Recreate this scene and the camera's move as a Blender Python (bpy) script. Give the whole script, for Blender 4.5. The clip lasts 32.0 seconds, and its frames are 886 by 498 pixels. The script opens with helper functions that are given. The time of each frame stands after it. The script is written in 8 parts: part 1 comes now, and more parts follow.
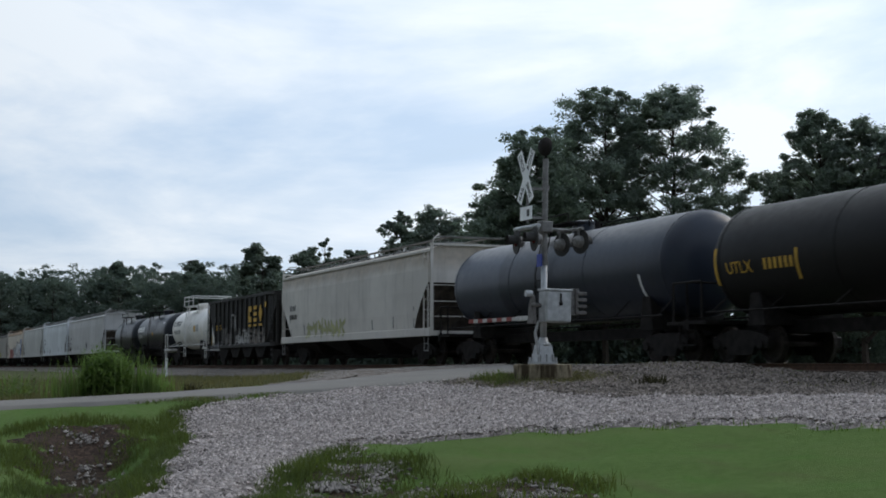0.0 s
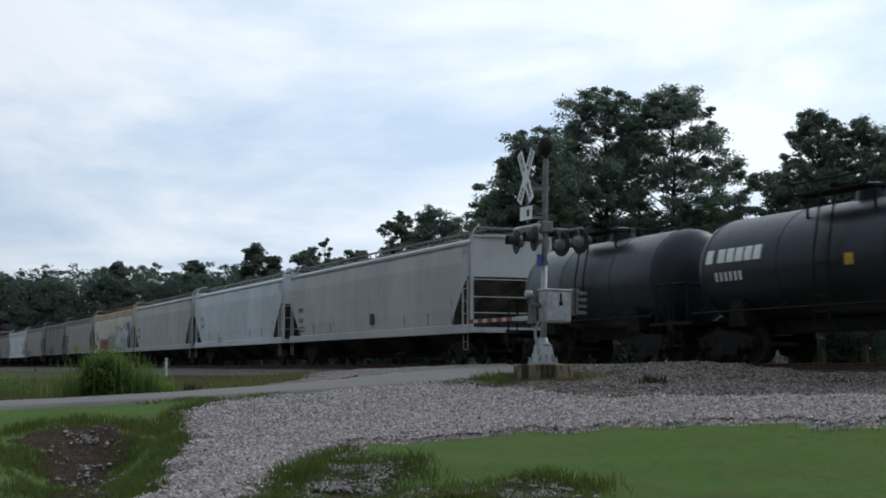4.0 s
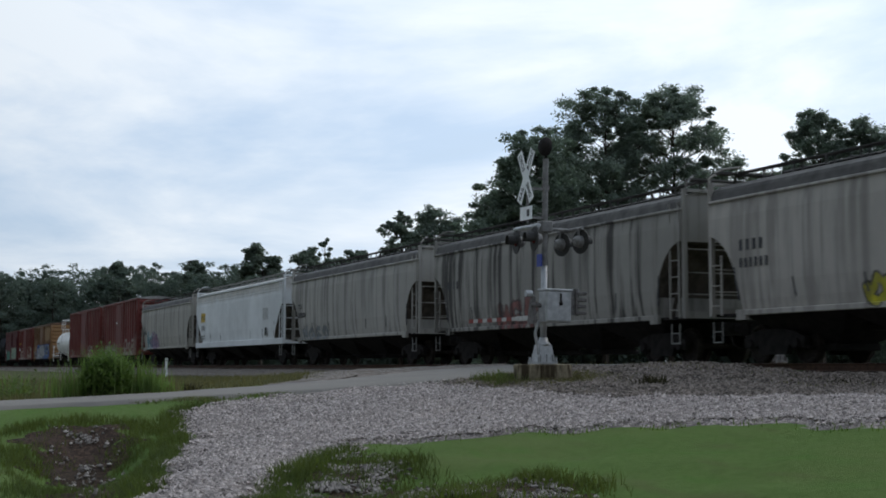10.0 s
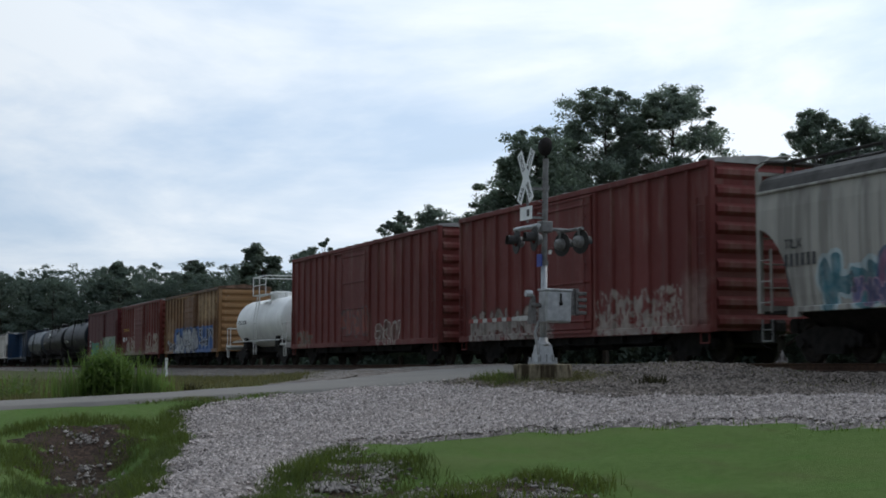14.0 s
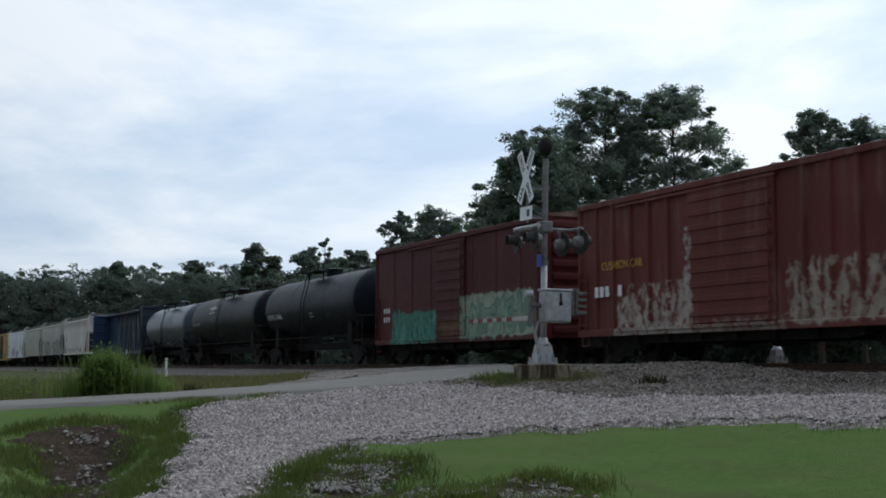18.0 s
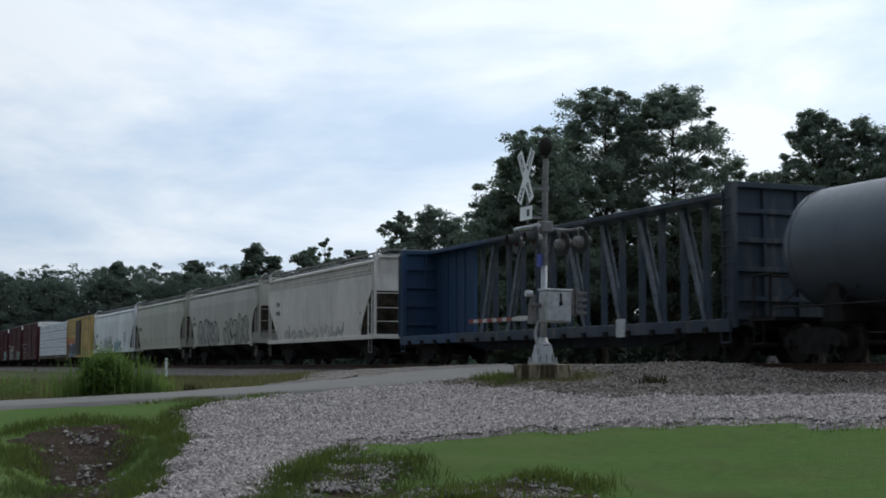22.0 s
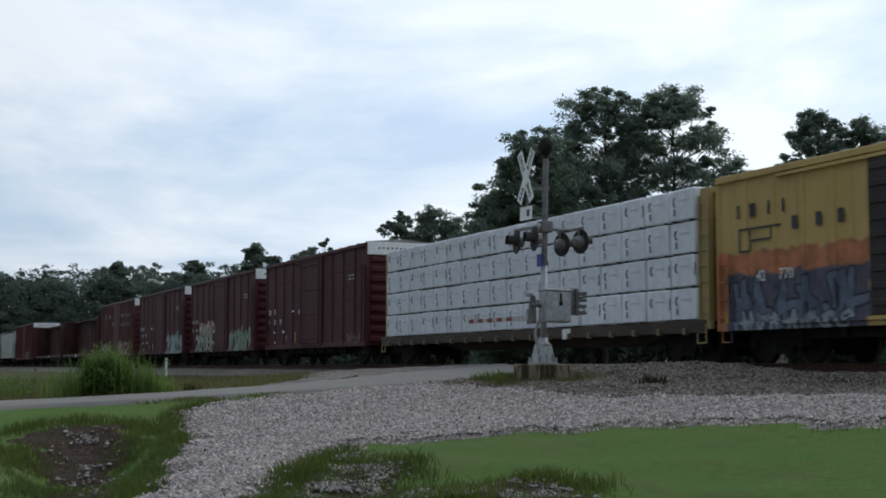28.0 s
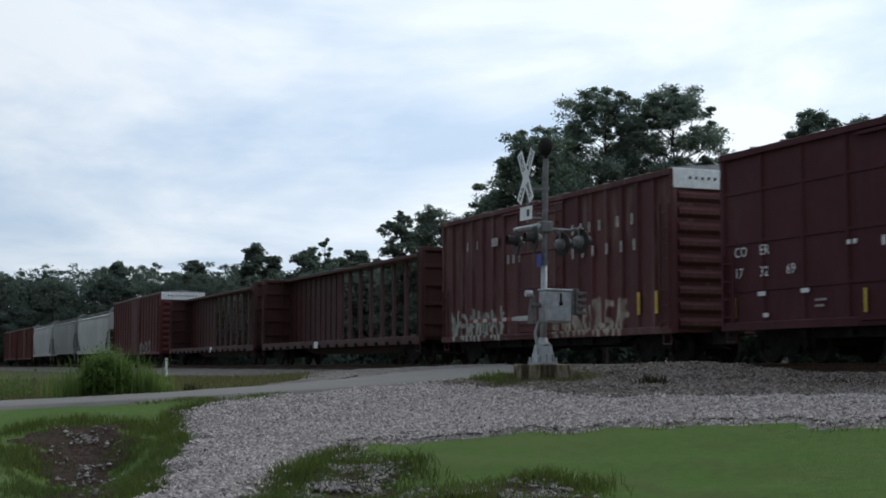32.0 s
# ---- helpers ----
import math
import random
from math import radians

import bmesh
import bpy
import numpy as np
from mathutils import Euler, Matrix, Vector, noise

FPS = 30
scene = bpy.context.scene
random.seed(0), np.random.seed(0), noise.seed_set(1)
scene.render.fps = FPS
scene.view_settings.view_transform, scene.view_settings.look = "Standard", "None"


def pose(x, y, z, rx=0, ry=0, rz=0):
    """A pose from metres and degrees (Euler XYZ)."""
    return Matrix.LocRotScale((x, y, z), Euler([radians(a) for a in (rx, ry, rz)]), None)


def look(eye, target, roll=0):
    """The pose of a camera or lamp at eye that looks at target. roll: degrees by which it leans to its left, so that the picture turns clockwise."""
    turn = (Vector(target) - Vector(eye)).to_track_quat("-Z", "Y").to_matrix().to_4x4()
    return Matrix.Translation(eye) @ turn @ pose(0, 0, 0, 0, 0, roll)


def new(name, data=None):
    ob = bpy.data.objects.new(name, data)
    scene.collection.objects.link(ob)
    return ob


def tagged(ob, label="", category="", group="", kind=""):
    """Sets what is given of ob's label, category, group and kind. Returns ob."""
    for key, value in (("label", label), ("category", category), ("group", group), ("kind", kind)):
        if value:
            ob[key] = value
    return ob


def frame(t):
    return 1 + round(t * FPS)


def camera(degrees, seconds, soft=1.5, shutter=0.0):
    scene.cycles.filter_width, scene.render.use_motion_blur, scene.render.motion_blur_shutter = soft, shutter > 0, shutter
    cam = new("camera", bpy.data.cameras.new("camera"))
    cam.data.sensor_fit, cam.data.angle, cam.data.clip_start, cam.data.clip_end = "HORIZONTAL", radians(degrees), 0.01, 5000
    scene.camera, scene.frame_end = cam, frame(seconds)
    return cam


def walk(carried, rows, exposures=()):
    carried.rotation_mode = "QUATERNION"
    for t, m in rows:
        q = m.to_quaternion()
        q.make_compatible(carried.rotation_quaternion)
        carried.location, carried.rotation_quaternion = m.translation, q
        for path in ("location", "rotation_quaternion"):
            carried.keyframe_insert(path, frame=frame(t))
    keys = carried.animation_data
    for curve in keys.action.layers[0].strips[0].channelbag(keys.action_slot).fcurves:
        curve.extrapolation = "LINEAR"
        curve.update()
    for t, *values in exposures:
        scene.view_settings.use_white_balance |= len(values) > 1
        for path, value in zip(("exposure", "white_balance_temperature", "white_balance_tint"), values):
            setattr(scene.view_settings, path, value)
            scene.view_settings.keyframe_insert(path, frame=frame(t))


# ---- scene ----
# ---------------------------------------------------------------- camera, standing still
# x runs along the track (the train goes towards +x), y across it, z = 0 on the rail heads
EYE = Vector((0.0, -20.79, -0.07))
YAW, PITCH = radians(22.741), radians(4.805)
AXIS = Vector((-math.cos(YAW) * math.cos(PITCH), math.sin(YAW) * math.cos(PITCH), math.sin(PITCH)))
cam = camera(35.256, 32.0, soft=1.75, shutter=0.16)
walk(cam, [(0.0, look(EYE, EYE + AXIS)), (32.0, look(EYE, EYE + AXIS))],
     exposures=[(0.0, 0.0), (32.0, 0.0)])

# ---------------------------------------------------------------- world and sun
world = bpy.data.worlds.new("sky")
scene.world = world
world.use_nodes = True


def build_sky(w):
    nt = w.node_tree
    nt.nodes.clear()
    N, Lk = nt.nodes.new, nt.links.new
    out, bg = N("ShaderNodeOutputWorld"), N("ShaderNodeBackground")
    sky = N("ShaderNodeTexSky")
    sky.sky_type = "NISHITA"
    sky.sun_disc = False
    sky.sun_elevation, sky.sun_rotation = radians(SUN_EL), radians(SUN_ROT)
    sky.air_density, sky.dust_density, sky.ozone_density = 1.0, 2.0, 1.5
    geo = N("ShaderNodeTexCoord")
    # directions carried to a flat deck of cloud overhead
    sep, low, deck = N("ShaderNodeSeparateXYZ"), N("ShaderNodeMath"), N("ShaderNodeVectorMath")
    Lk(geo.outputs["Generated"], sep.inputs[0])
    low.operation = "MAXIMUM"
    low.inputs[1].default_value = 0.0
    Lk(sep.outputs[2], low.inputs[0])
    lift = N("ShaderNodeMath")
    lift.operation = "ADD"
    lift.inputs[1].default_value = 0.16
    Lk(low.outputs[0], lift.inputs[0])
    deck.operation = "DIVIDE"
    Lk(geo.outputs["Generated"], deck.inputs[0])
    Lk(lift.outputs[0], deck.inputs[1])
    mp = N("ShaderNodeMapping")
    mp.inputs["Scale"].default_value = (1.0, 1.0, 0.0)
    mp.inputs["Location"].default_value = SKY_SHIFT
    Lk(deck.outputs[0], mp.inputs["Vector"])
    big, fine = N("ShaderNodeTexNoise"), N("ShaderNodeTexNoise")
    big.inputs["Scale"].default_value, big.inputs["Detail"].default_value = 0.95, 8.0
    big.inputs["Roughness"].default_value, big.inputs["Distortion"].default_value = 0.58, 0.6
    fine.inputs["Scale"].default_value, fine.inputs["Detail"].default_value = 3.4, 6.0
    Lk(mp.outputs["Vector"], big.inputs["Vector"])
    Lk(mp.outputs["Vector"], fine.inputs["Vector"])
    add = N("ShaderNodeMath")
    add.operation = "MULTIPLY_ADD"
    add.inputs[1].default_value, add.inputs[2].default_value = 0.25, -0.12
    Lk(fine.outputs["Fac"], add.inputs[0])
    plus = N("ShaderNodeMath")
    plus.operation = "ADD"
    Lk(big.outputs["Fac"], plus.inputs[0])
    Lk(add.outputs[0], plus.inputs[1])
    ramp = N("ShaderNodeValToRGB")
    e = ramp.color_ramp.elements
    e[0].position, e[0].color = 0.30, (0.72, 0.72, 0.72, 1)
    e[1].position, e[1].color = 0.62, (1, 1, 1, 1)
    Lk(plus.outputs[0], ramp.inputs["Fac"])
    tone = N("ShaderNodeValToRGB")
    e = tone.color_ramp.elements
    e[0].position, e[0].color = 0.37, (5.7, 7.2, 9.25, 1)
    e[1].position, e[1].color = 0.63, (8.2, 8.95, 9.75, 1)
    Lk(plus.outputs[0], tone.inputs["Fac"])
    # thin cloud glows round the sun's place and is duller away from it
    dot, side = N("ShaderNodeVectorMath"), N("ShaderNodeMapRange")
    dot.operation = "DOT_PRODUCT"
    dot.inputs[1].default_value = SUN_DIR
    Lk(geo.outputs["Generated"], dot.inputs[0])
    side.interpolation_type = "SMOOTHSTEP"
    side.inputs["From Min"].default_value, side.inputs["From Max"].default_value = -0.62, 0.95
    side.inputs["To Min"].default_value, side.inputs["To Max"].default_value = 0.22, 1.18
    Lk(dot.outputs["Value"], side.inputs["Value"])
    glow = N("ShaderNodeVectorMath")
    glow.operation = "SCALE"
    Lk(tone.outputs["Color"], glow.inputs[0])
    Lk(side.outputs[0], glow.inputs["Scale"])
    mix = N("ShaderNodeMix")
    mix.data_type = "RGBA"
    Lk(ramp.outputs["Color"], mix.inputs["Factor"])
    Lk(sky.outputs["Color"], mix.inputs[6])
    Lk(glow.outputs[0], mix.inputs[7])
    Lk(mix.outputs[2], bg.inputs["Color"])
    bg.inputs["Strength"].default_value = SKY_STRENGTH
    Lk(bg.outputs[0], out.inputs["Surface"])


SUN_EL, SUN_ROT, SKY_STRENGTH = 38.0, -18.0, 0.104
SKY_SHIFT = (0.0, 0.0, 0.0)
SUN_DIR = Vector((math.sin(radians(SUN_ROT)) * math.cos(radians(SUN_EL)), math.cos(radians(SUN_ROT)) * math.cos(radians(SUN_EL)), math.sin(radians(SUN_EL))))
build_sky(world)
sun = new("sun", bpy.data.lights.new("sun", "SUN"))
sun.data.energy, sun.data.angle, sun.data.color = 0.6, radians(20), (1.0, 0.93, 0.84)
sun.matrix_world = look(SUN_DIR * 200, (0, 0, 0))

# ---------------------------------------------------------------- materials


class Nodes:
    """A short way to wire a material."""

    def __init__(self, name, rough=0.8, metal=0.0):
        self.m = bpy.data.materials.new(name)
        self.m.use_nodes = True
        self.nt = self.m.node_tree
        self.b = self.nt.nodes["Principled BSDF"]
        self.b.inputs["Roughness"].default_value = rough
        self.b.inputs["Metallic"].default_value = metal
        tc = self.nt.nodes.new("ShaderNodeTexCoord")
        self.obj = tc.outputs["Object"]

    def link(self, a, b):
        self.nt.links.new(a, b)

    def put(self, sock, v):
        if isinstance(v, bpy.types.NodeSocket):
            self.nt.links.new(v, sock)
        else:
            sock.default_value = v

    def math(self, op, a, b=0.0, c=0.0):
        n = self.nt.nodes.new("ShaderNodeMath")
        n.operation = op
        for s, v in zip(n.inputs, (a, b, c)):
            self.put(s, v)
        return n.outputs[0]

    def scaled(self, k, loc=(0, 0, 0), src=None):
        n = self.nt.nodes.new("ShaderNodeMapping")
        n.inputs["Scale"].default_value = k
        n.inputs["Location"].default_value = loc
        self.link(src or self.obj, n.inputs["Vector"])
        return n.outputs[0]

    def noise(self, scale, detail=4.0, rough=0.55, vec=None, color=False):
        n = self.nt.nodes.new("ShaderNodeTexNoise")
        n.inputs["Scale"].default_value = scale
        n.inputs["Detail"].default_value = detail
        n.inputs["Roughness"].default_value = rough
        self.link(vec or self.obj, n.inputs["Vector"])
        return n.outputs["Color" if color else "Fac"]

    def voronoi(self, scale, vec=None, feature="F1", out="Distance"):
        n = self.nt.nodes.new("ShaderNodeTexVoronoi")
        n.feature = feature
        n.inputs["Scale"].default_value = scale
        self.link(vec or self.obj, n.inputs["Vector"])
        return n.outputs[out]

    def step(self, v, lo, hi):
        n = self.nt.nodes.new("ShaderNodeMapRange")
        n.interpolation_type = "SMOOTHSTEP"
        self.put(n.inputs["Value"], v)
        n.inputs["From Min"].default_value, n.inputs["From Max"].default_value = lo, hi
        return n.outputs[0]

    def mix(self, f, a, b, blend="MIX"):
        n = self.nt.nodes.new("ShaderNodeMix")
        n.data_type, n.blend_type = "RGBA", blend
        self.put(n.inputs["Factor"], f)
        for s, v in ((n.inputs[6], a), (n.inputs[7], b)):
            self.put(s, (*v, 1.0) if isinstance(v, tuple) and len(v) == 3 else v)
        return n.outputs[2]

    def rand(self, island=False):
        if island:
            return self.nt.nodes.new("ShaderNodeNewGeometry").outputs["Random Per Island"]
        return self.nt.nodes.new("ShaderNodeObjectInfo").outputs["Random"]

    def split(self, vec=None):
        n = self.nt.nodes.new("ShaderNodeSeparateXYZ")
        self.link(vec or self.obj, n.inputs[0])
        return n.outputs

    def done(self, color, bump=None, dist=0.01, strength=0.6, rough=None, spec=None):
        if spec is not None:
            self.b.inputs["Specular IOR Level"].default_value = spec
        self.put(self.b.inputs["Base Color"], (*color, 1.0) if isinstance(color, tuple) else color)
        if rough is not None:
            self.put(self.b.inputs["Roughness"], rough)
        if bump is not None:
            n = self.nt.nodes.new("ShaderNodeBump")
            n.inputs["Distance"].default_value, n.inputs["Strength"].default_value = dist, strength
            self.link(bump, n.inputs["Height"])
            self.link(n.outputs[0], self.b.inputs["Normal"])
        return self.m


def shade(c, k):
    return tuple(max(0.0, min(1.0, a * k)) for a in c)


SPRAYED = {}


def sprayed_word(x0, x1, z0, z1, lw, seed, fat):
    """Masks of a row of fat sprayed strokes, and of their outline, over a car's side."""
    key = (x0, x1, z0, z1, seed)
    if key in SPRAYED:
        return SPRAYED[key]
    g = SPRAYED[key] = bpy.data.node_groups.new("sprayed_word", "ShaderNodeTree")
    g.interface.new_socket("Vector", in_out="INPUT", socket_type="NodeSocketVector")
    for nm in ("Body", "Rim"):
        g.interface.new_socket(nm, in_out="OUTPUT", socket_type="NodeSocketFloat")
    rnd = random.Random(seed * 7 + 1)
    gi, go = g.nodes.new("NodeGroupInput"), g.nodes.new("NodeGroupOutput")

    def vec(op, a, b=None):
        n = g.nodes.new("ShaderNodeVectorMath")
        n.operation = op
        for sock, v in zip(n.inputs, (a, b)):
            if isinstance(v, bpy.types.NodeSocket):
                g.links.new(v, sock)
            elif v is not None:
                sock.default_value = v
        return n

    def num(op, a, b, clamp=False):
        n = g.nodes.new("ShaderNodeMath")
        n.operation, n.use_clamp = op, clamp
        for sock, v in zip(n.inputs, (a, b)):
            if isinstance(v, bpy.types.NodeSocket):
                g.links.new(v, sock)
            else:
                sock.default_value = v
        return n.outputs[0]

    wob = g.nodes.new("ShaderNodeTexNoise")
    wob.inputs["Scale"].default_value, wob.inputs["Detail"].default_value = 1.6, 2.0
    g.links.new(gi.outputs[0], wob.inputs["Vector"])
    count = max(2, min(8, round((x1 - x0) / lw)))
    cw, hh = (x1 - x0) / count, z1 - z0
    unit = min(cw, hh)
    amp = 0.22 * unit
    sway = vec("MULTIPLY", vec("SUBTRACT", wob.outputs["Color"], (0.5, 0.5, 0.5)).outputs[0], (2 * amp, 0, 2 * amp)).outputs[0]
    flat = vec("MULTIPLY", vec("ADD", gi.outputs[0], sway).outputs[0], (1, 0, 1)).outputs[0]
    best = None
    for i in range(count):
        lift, lean, tall = rnd.uniform(-0.06, 0.06) * hh, rnd.uniform(-0.12, 0.12) * cw, rnd.uniform(0.88, 1.06) * hh
        if rnd.random() < (0.75 if fat else 0.35):
            # a fat open loop with a tail
            a0, way = rnd.uniform(0, 6.28), rnd.choice((-1, 1))
            loop = [(0.5 + 0.40 * math.cos(a0 + way * k * 0.95), 0.5 + 0.44 * math.sin(a0 + way * k * 0.95)) for k in range(6)]
            chains = [loop + [(rnd.uniform(0.3, 0.7), rnd.uniform(0.35, 0.65))]]
        else:
            # a tangled stroke from foot to head and back, and a bar across it
            up = rnd.random() < 0.5
            zig = [(rnd.uniform(-0.1, 0.25) + 0.27 * k, (0.0 if (k % 2 == 0) == up else 1.0) + rnd.uniform(-0.12, 0.12)) for k in range(rnd.choice((3, 4)))]
            bar = [(rnd.uniform(-0.1, 0.3), rnd.uniform(0.3, 0.8)), (rnd.uniform(0.7, 1.1), rnd.uniform(0.2, 0.9))]
            chains = [zig, bar]
        for chain in chains:
            pts = [(x0 + cw * (i + 0.04 + 0.92 * u) + lean * v, z0 + lift + tall * (0.08 + 0.84 * v)) for u, v in chain]
            for (ax, az), (bx, bz) in zip(pts, pts[1:]):
                dx, dz = bx - ax, bz - az
                q = dx * dx + dz * dz + 1e-6
                at = flat
                if best is not None:
                    tie = vec("MULTIPLY_ADD", best, (1e-6, 0, 1e-6))
                    g.links.new(flat, tie.inputs[2])
                    at = tie.outputs[0]
                pa = vec("SUBTRACT", at, (ax, 0, az)).outputs[0]
                h = num("ADD", vec("DOT_PRODUCT", pa, (dx / q, 0, dz / q)).outputs["Value"], 0.0, True)
                along = vec("SCALE", (dx, 0, dz))
                g.links.new(h, along.inputs["Scale"])
                d = vec("LENGTH", vec("SUBTRACT", pa, along.outputs[0]).outputs[0]).outputs["Value"]
                best = d if best is None else num("MINIMUM", best, d)
    r = unit * (0.175 if fat else 0.115)
    edge = max(0.035, unit * (0.11 if fat else 0.065))
    g.links.new(num("LESS_THAN", best, r), go.inputs["Body"])
    g.links.new(num("LESS_THAN", best, r + edge), go.inputs["Rim"])
    return g


def paint(name, color, dirt=(0.10, 0.085, 0.07), grime=0.45, rust=0.12, rough=0.62, streak=1.0, bands=(), graf=(), panel=0.0, fade=0.0, spec=0.2, drip=0.0):
    """Weathered enamel on steel: blotches, rain streaks, rust. bands: (x0, x1, colour) changed zones; graf: sprayed letters
    (x0, x1, z0, z1, fill, outline, letter width, seed)."""
    n = Nodes(name, rough)
    blot = n.noise(0.45, 6.0, 0.6)
    fine = n.noise(5.0, 5.0, 0.6)
    run = n.noise(1.0, 5.0, 0.65, n.scaled((3.2, 3.2, 0.28)))
    xyz = n.split()
    col = n.mix(n.step(blot, 0.35, 0.7), shade(color, 0.86), shade(color, 1.08))
    if panel:
        wn = n.nt.nodes.new("ShaderNodeTexWhiteNoise")
        wn.noise_dimensions = "1D"
        n.link(n.math("FLOOR", n.math("DIVIDE", xyz[0], panel)), wn.inputs["W"])
        col = n.mix(n.math("MULTIPLY", wn.outputs["Value"], fade), col, shade(color, 0.45))
        chalk = n.math("MULTIPLY", n.step(n.noise(1.0, 5.0, 0.6, n.scaled((2.0, 2.0, 0.35), (3, 1, 7))), 0.52, 0.74), fade * 1.3)
        col = n.mix(chalk, col, (0.5 * color[0] + 0.22, 0.5 * color[1] + 0.19, 0.5 * color[2] + 0.15))
    for x0, x1, c in bands:
        f = n.math("MULTIPLY", n.step(n.math("ADD", xyz[0], n.math("MULTIPLY", fine, 0.3)), x0 - 0.05, x0 + 0.25),
                   n.step(n.math("ADD", xyz[0], n.math("MULTIPLY", fine, 0.3)), x1 + 0.25, x1 - 0.05))
        col = n.mix(f, col, c)
    place = n.obj
    for item in graf:
        if item[0] in ("fog", "flake"):
            x0, x1, z0, z1, c, alpha, seed = item[1:]
            crisp = alpha >= 0.8 or item[0] == "flake"
            wide = 0.05 if crisp else 0.3
            wob = n.math("MULTIPLY_ADD", n.noise(2.6 if crisp else 1.4, 5.0, 0.6, n.scaled((1, 0, 0.8), (seed * 2.9, 0, seed))), 0.8 if crisp else 1.1, -0.4 if crisp else -0.55)
            fx, fz = n.math("ADD", xyz[0], wob), n.math("ADD", xyz[2], n.math("MULTIPLY", wob, 0.7))
            f = n.math("MULTIPLY", n.math("MULTIPLY", n.step(fx, x0 - wide, x0 + wide), n.step(fx, x1 + wide, x1 - wide)),
                       n.math("MULTIPLY", n.step(fz, z0 - wide, z0 + wide), n.step(fz, z1 + wide, z1 - wide)))
            if item[0] == "flake":
                chips = n.noise(1.0, 5.0, 0.7, n.scaled((4.2, 0, 2.2), (seed * 1.3, 0, seed)))
                f = n.math("MULTIPLY", f, n.step(n.math("SUBTRACT", chips, n.math("MULTIPLY", n.math("SUBTRACT", xyz[2], z0), 0.10 / max(0.3, z1 - z0))), 0.40, 0.46))
            col = n.mix(n.math("MULTIPLY", f, alpha), col, n.mix(n.step(n.noise(3.0, 4.0), 0.35, 0.65), shade(c, 0.75), shade(c, 1.2)))
            continue
        x0, x1, z0, z1, fill, line, lw, seed, *clean = item
        word = n.nt.nodes.new("ShaderNodeGroup")
        word.node_tree = sprayed_word(x0, x1, z0, z1, lw, seed, bool(clean))
        n.link(place, word.inputs["Vector"])
        tie = n.nt.nodes.new("ShaderNodeVectorMath")
        tie.operation = "MULTIPLY_ADD"
        n.link(word.outputs["Rim"], tie.inputs[0])
        tie.inputs[1].default_value = (1e-6, 0, 1e-6)
        n.link(n.obj, tie.inputs[2])
        place = tie.outputs[0]
        worn = n.math("MULTIPLY_ADD", n.step(n.noise(3.2, 5.0, 0.7, n.scaled((1, 1, 1), (seed, 0, 0))), 0.62, 0.36), 0.30, 0.66)
        fillc = n.mix(n.step(n.noise(1.7, 3.0), 0.38, 0.62), shade(fill, 0.72), shade(fill, 1.12))
        col = n.mix(n.math("MULTIPLY", word.outputs["Rim"], worn), col, line)
        col = n.mix(n.math("MULTIPLY", word.outputs["Body"], worn), col, fillc)
    col = n.mix(n.math("MULTIPLY", n.step(run, 0.50, 0.78), grime * streak), col, dirt)
    col = n.mix(n.math("MULTIPLY", n.step(blot, 0.5, 0.85), grime * 0.6), col, shade(dirt, 1.6))
    if drip:
        long = n.noise(1.0, 3.0, 0.6, n.scaled((2.6, 2.6, 0.10), (11, 5, 2)))
        wet = n.math("MULTIPLY", n.step(long, 0.47, 0.60), n.step(n.noise(0.22, 2.0, 0.5, n.scaled((1, 1, 0.3), (4, 0, 9))), 0.38, 0.58))
        col = n.mix(n.math("MULTIPLY", wet, drip), col, (0.028, 0.025, 0.023))
    rs = n.math("MULTIPLY", n.step(n.noise(2.6, 7.0, 0.72), 0.60, 0.74), rust * 4)
    col = n.mix(n.math("MINIMUM", rs, 0.9), col, (0.14, 0.055, 0.025))
    return n.done(col, n.math("ADD", n.math("MULTIPLY", fine, 0.4), blot), 0.012, 0.35, n.math("MULTIPLY_ADD", fine, 0.3, rough - 0.15), spec)


def simple(name, color, rough=0.7, metal=0.0, scale=6.0, var=0.3, bump=0.004, island=False, spec=0.4):
    n = Nodes(name, rough, metal)
    a, b = n.noise(scale, 5.0, 0.6), n.noise(scale * 0.13, 3.0)
    col = n.mix(n.step(a, 0.3, 0.7), shade(color, 1 - var), shade(color, 1 + var))
    col = n.mix(n.math("MULTIPLY", n.step(b, 0.4, 0.7), 0.45), col, shade(color, 1 - var * 1.4))
    if island:
        r = n.rand(True)
        col = n.mix(n.step(r, 0.45, 1.0), col, shade(color, 1.6))
        col = n.mix(n.step(r, 0.35, 0.0), col, shade(color, 0.42))
    return n.done(col, a, bump, 0.6, spec=0.08 if island else spec)


M = {}
M["steel_dark"] = simple("weathered_dark_steel", (0.024, 0.021, 0.020), 0.85, 0.0, 4.0, 0.4, spec=0.12)
# brown grime, darkened by the shade under the hopper ends
M["slope_grime_shade"] = simple("grimy_shaded_brown_steel", (0.105, 0.088, 0.074), 0.9, 0.0, 2.0, 0.45, spec=0.1)
M["wheel"] = simple("wheel_steel", (0.036, 0.029, 0.025), 0.75, 0.2, 8.0, 0.4, spec=0.2)
M["tread"] = simple("bright_rail_steel", (0.42, 0.42, 0.43), 0.32, 1.0, 20.0, 0.2, 0.001)
M["rail_rust"] = simple("rusted_rail_steel", (0.09, 0.05, 0.032), 0.9, 0.0, 9.0, 0.35)
M["galv"] = simple("galvanised_steel", (0.44, 0.45, 0.46), 0.5, 0.35, 7.0, 0.2, 0.002)
M["mast_paint"] = simple("chalky_aluminium_paint", (0.19, 0.185, 0.18), 0.6, 0.2, 10.0, 0.25)
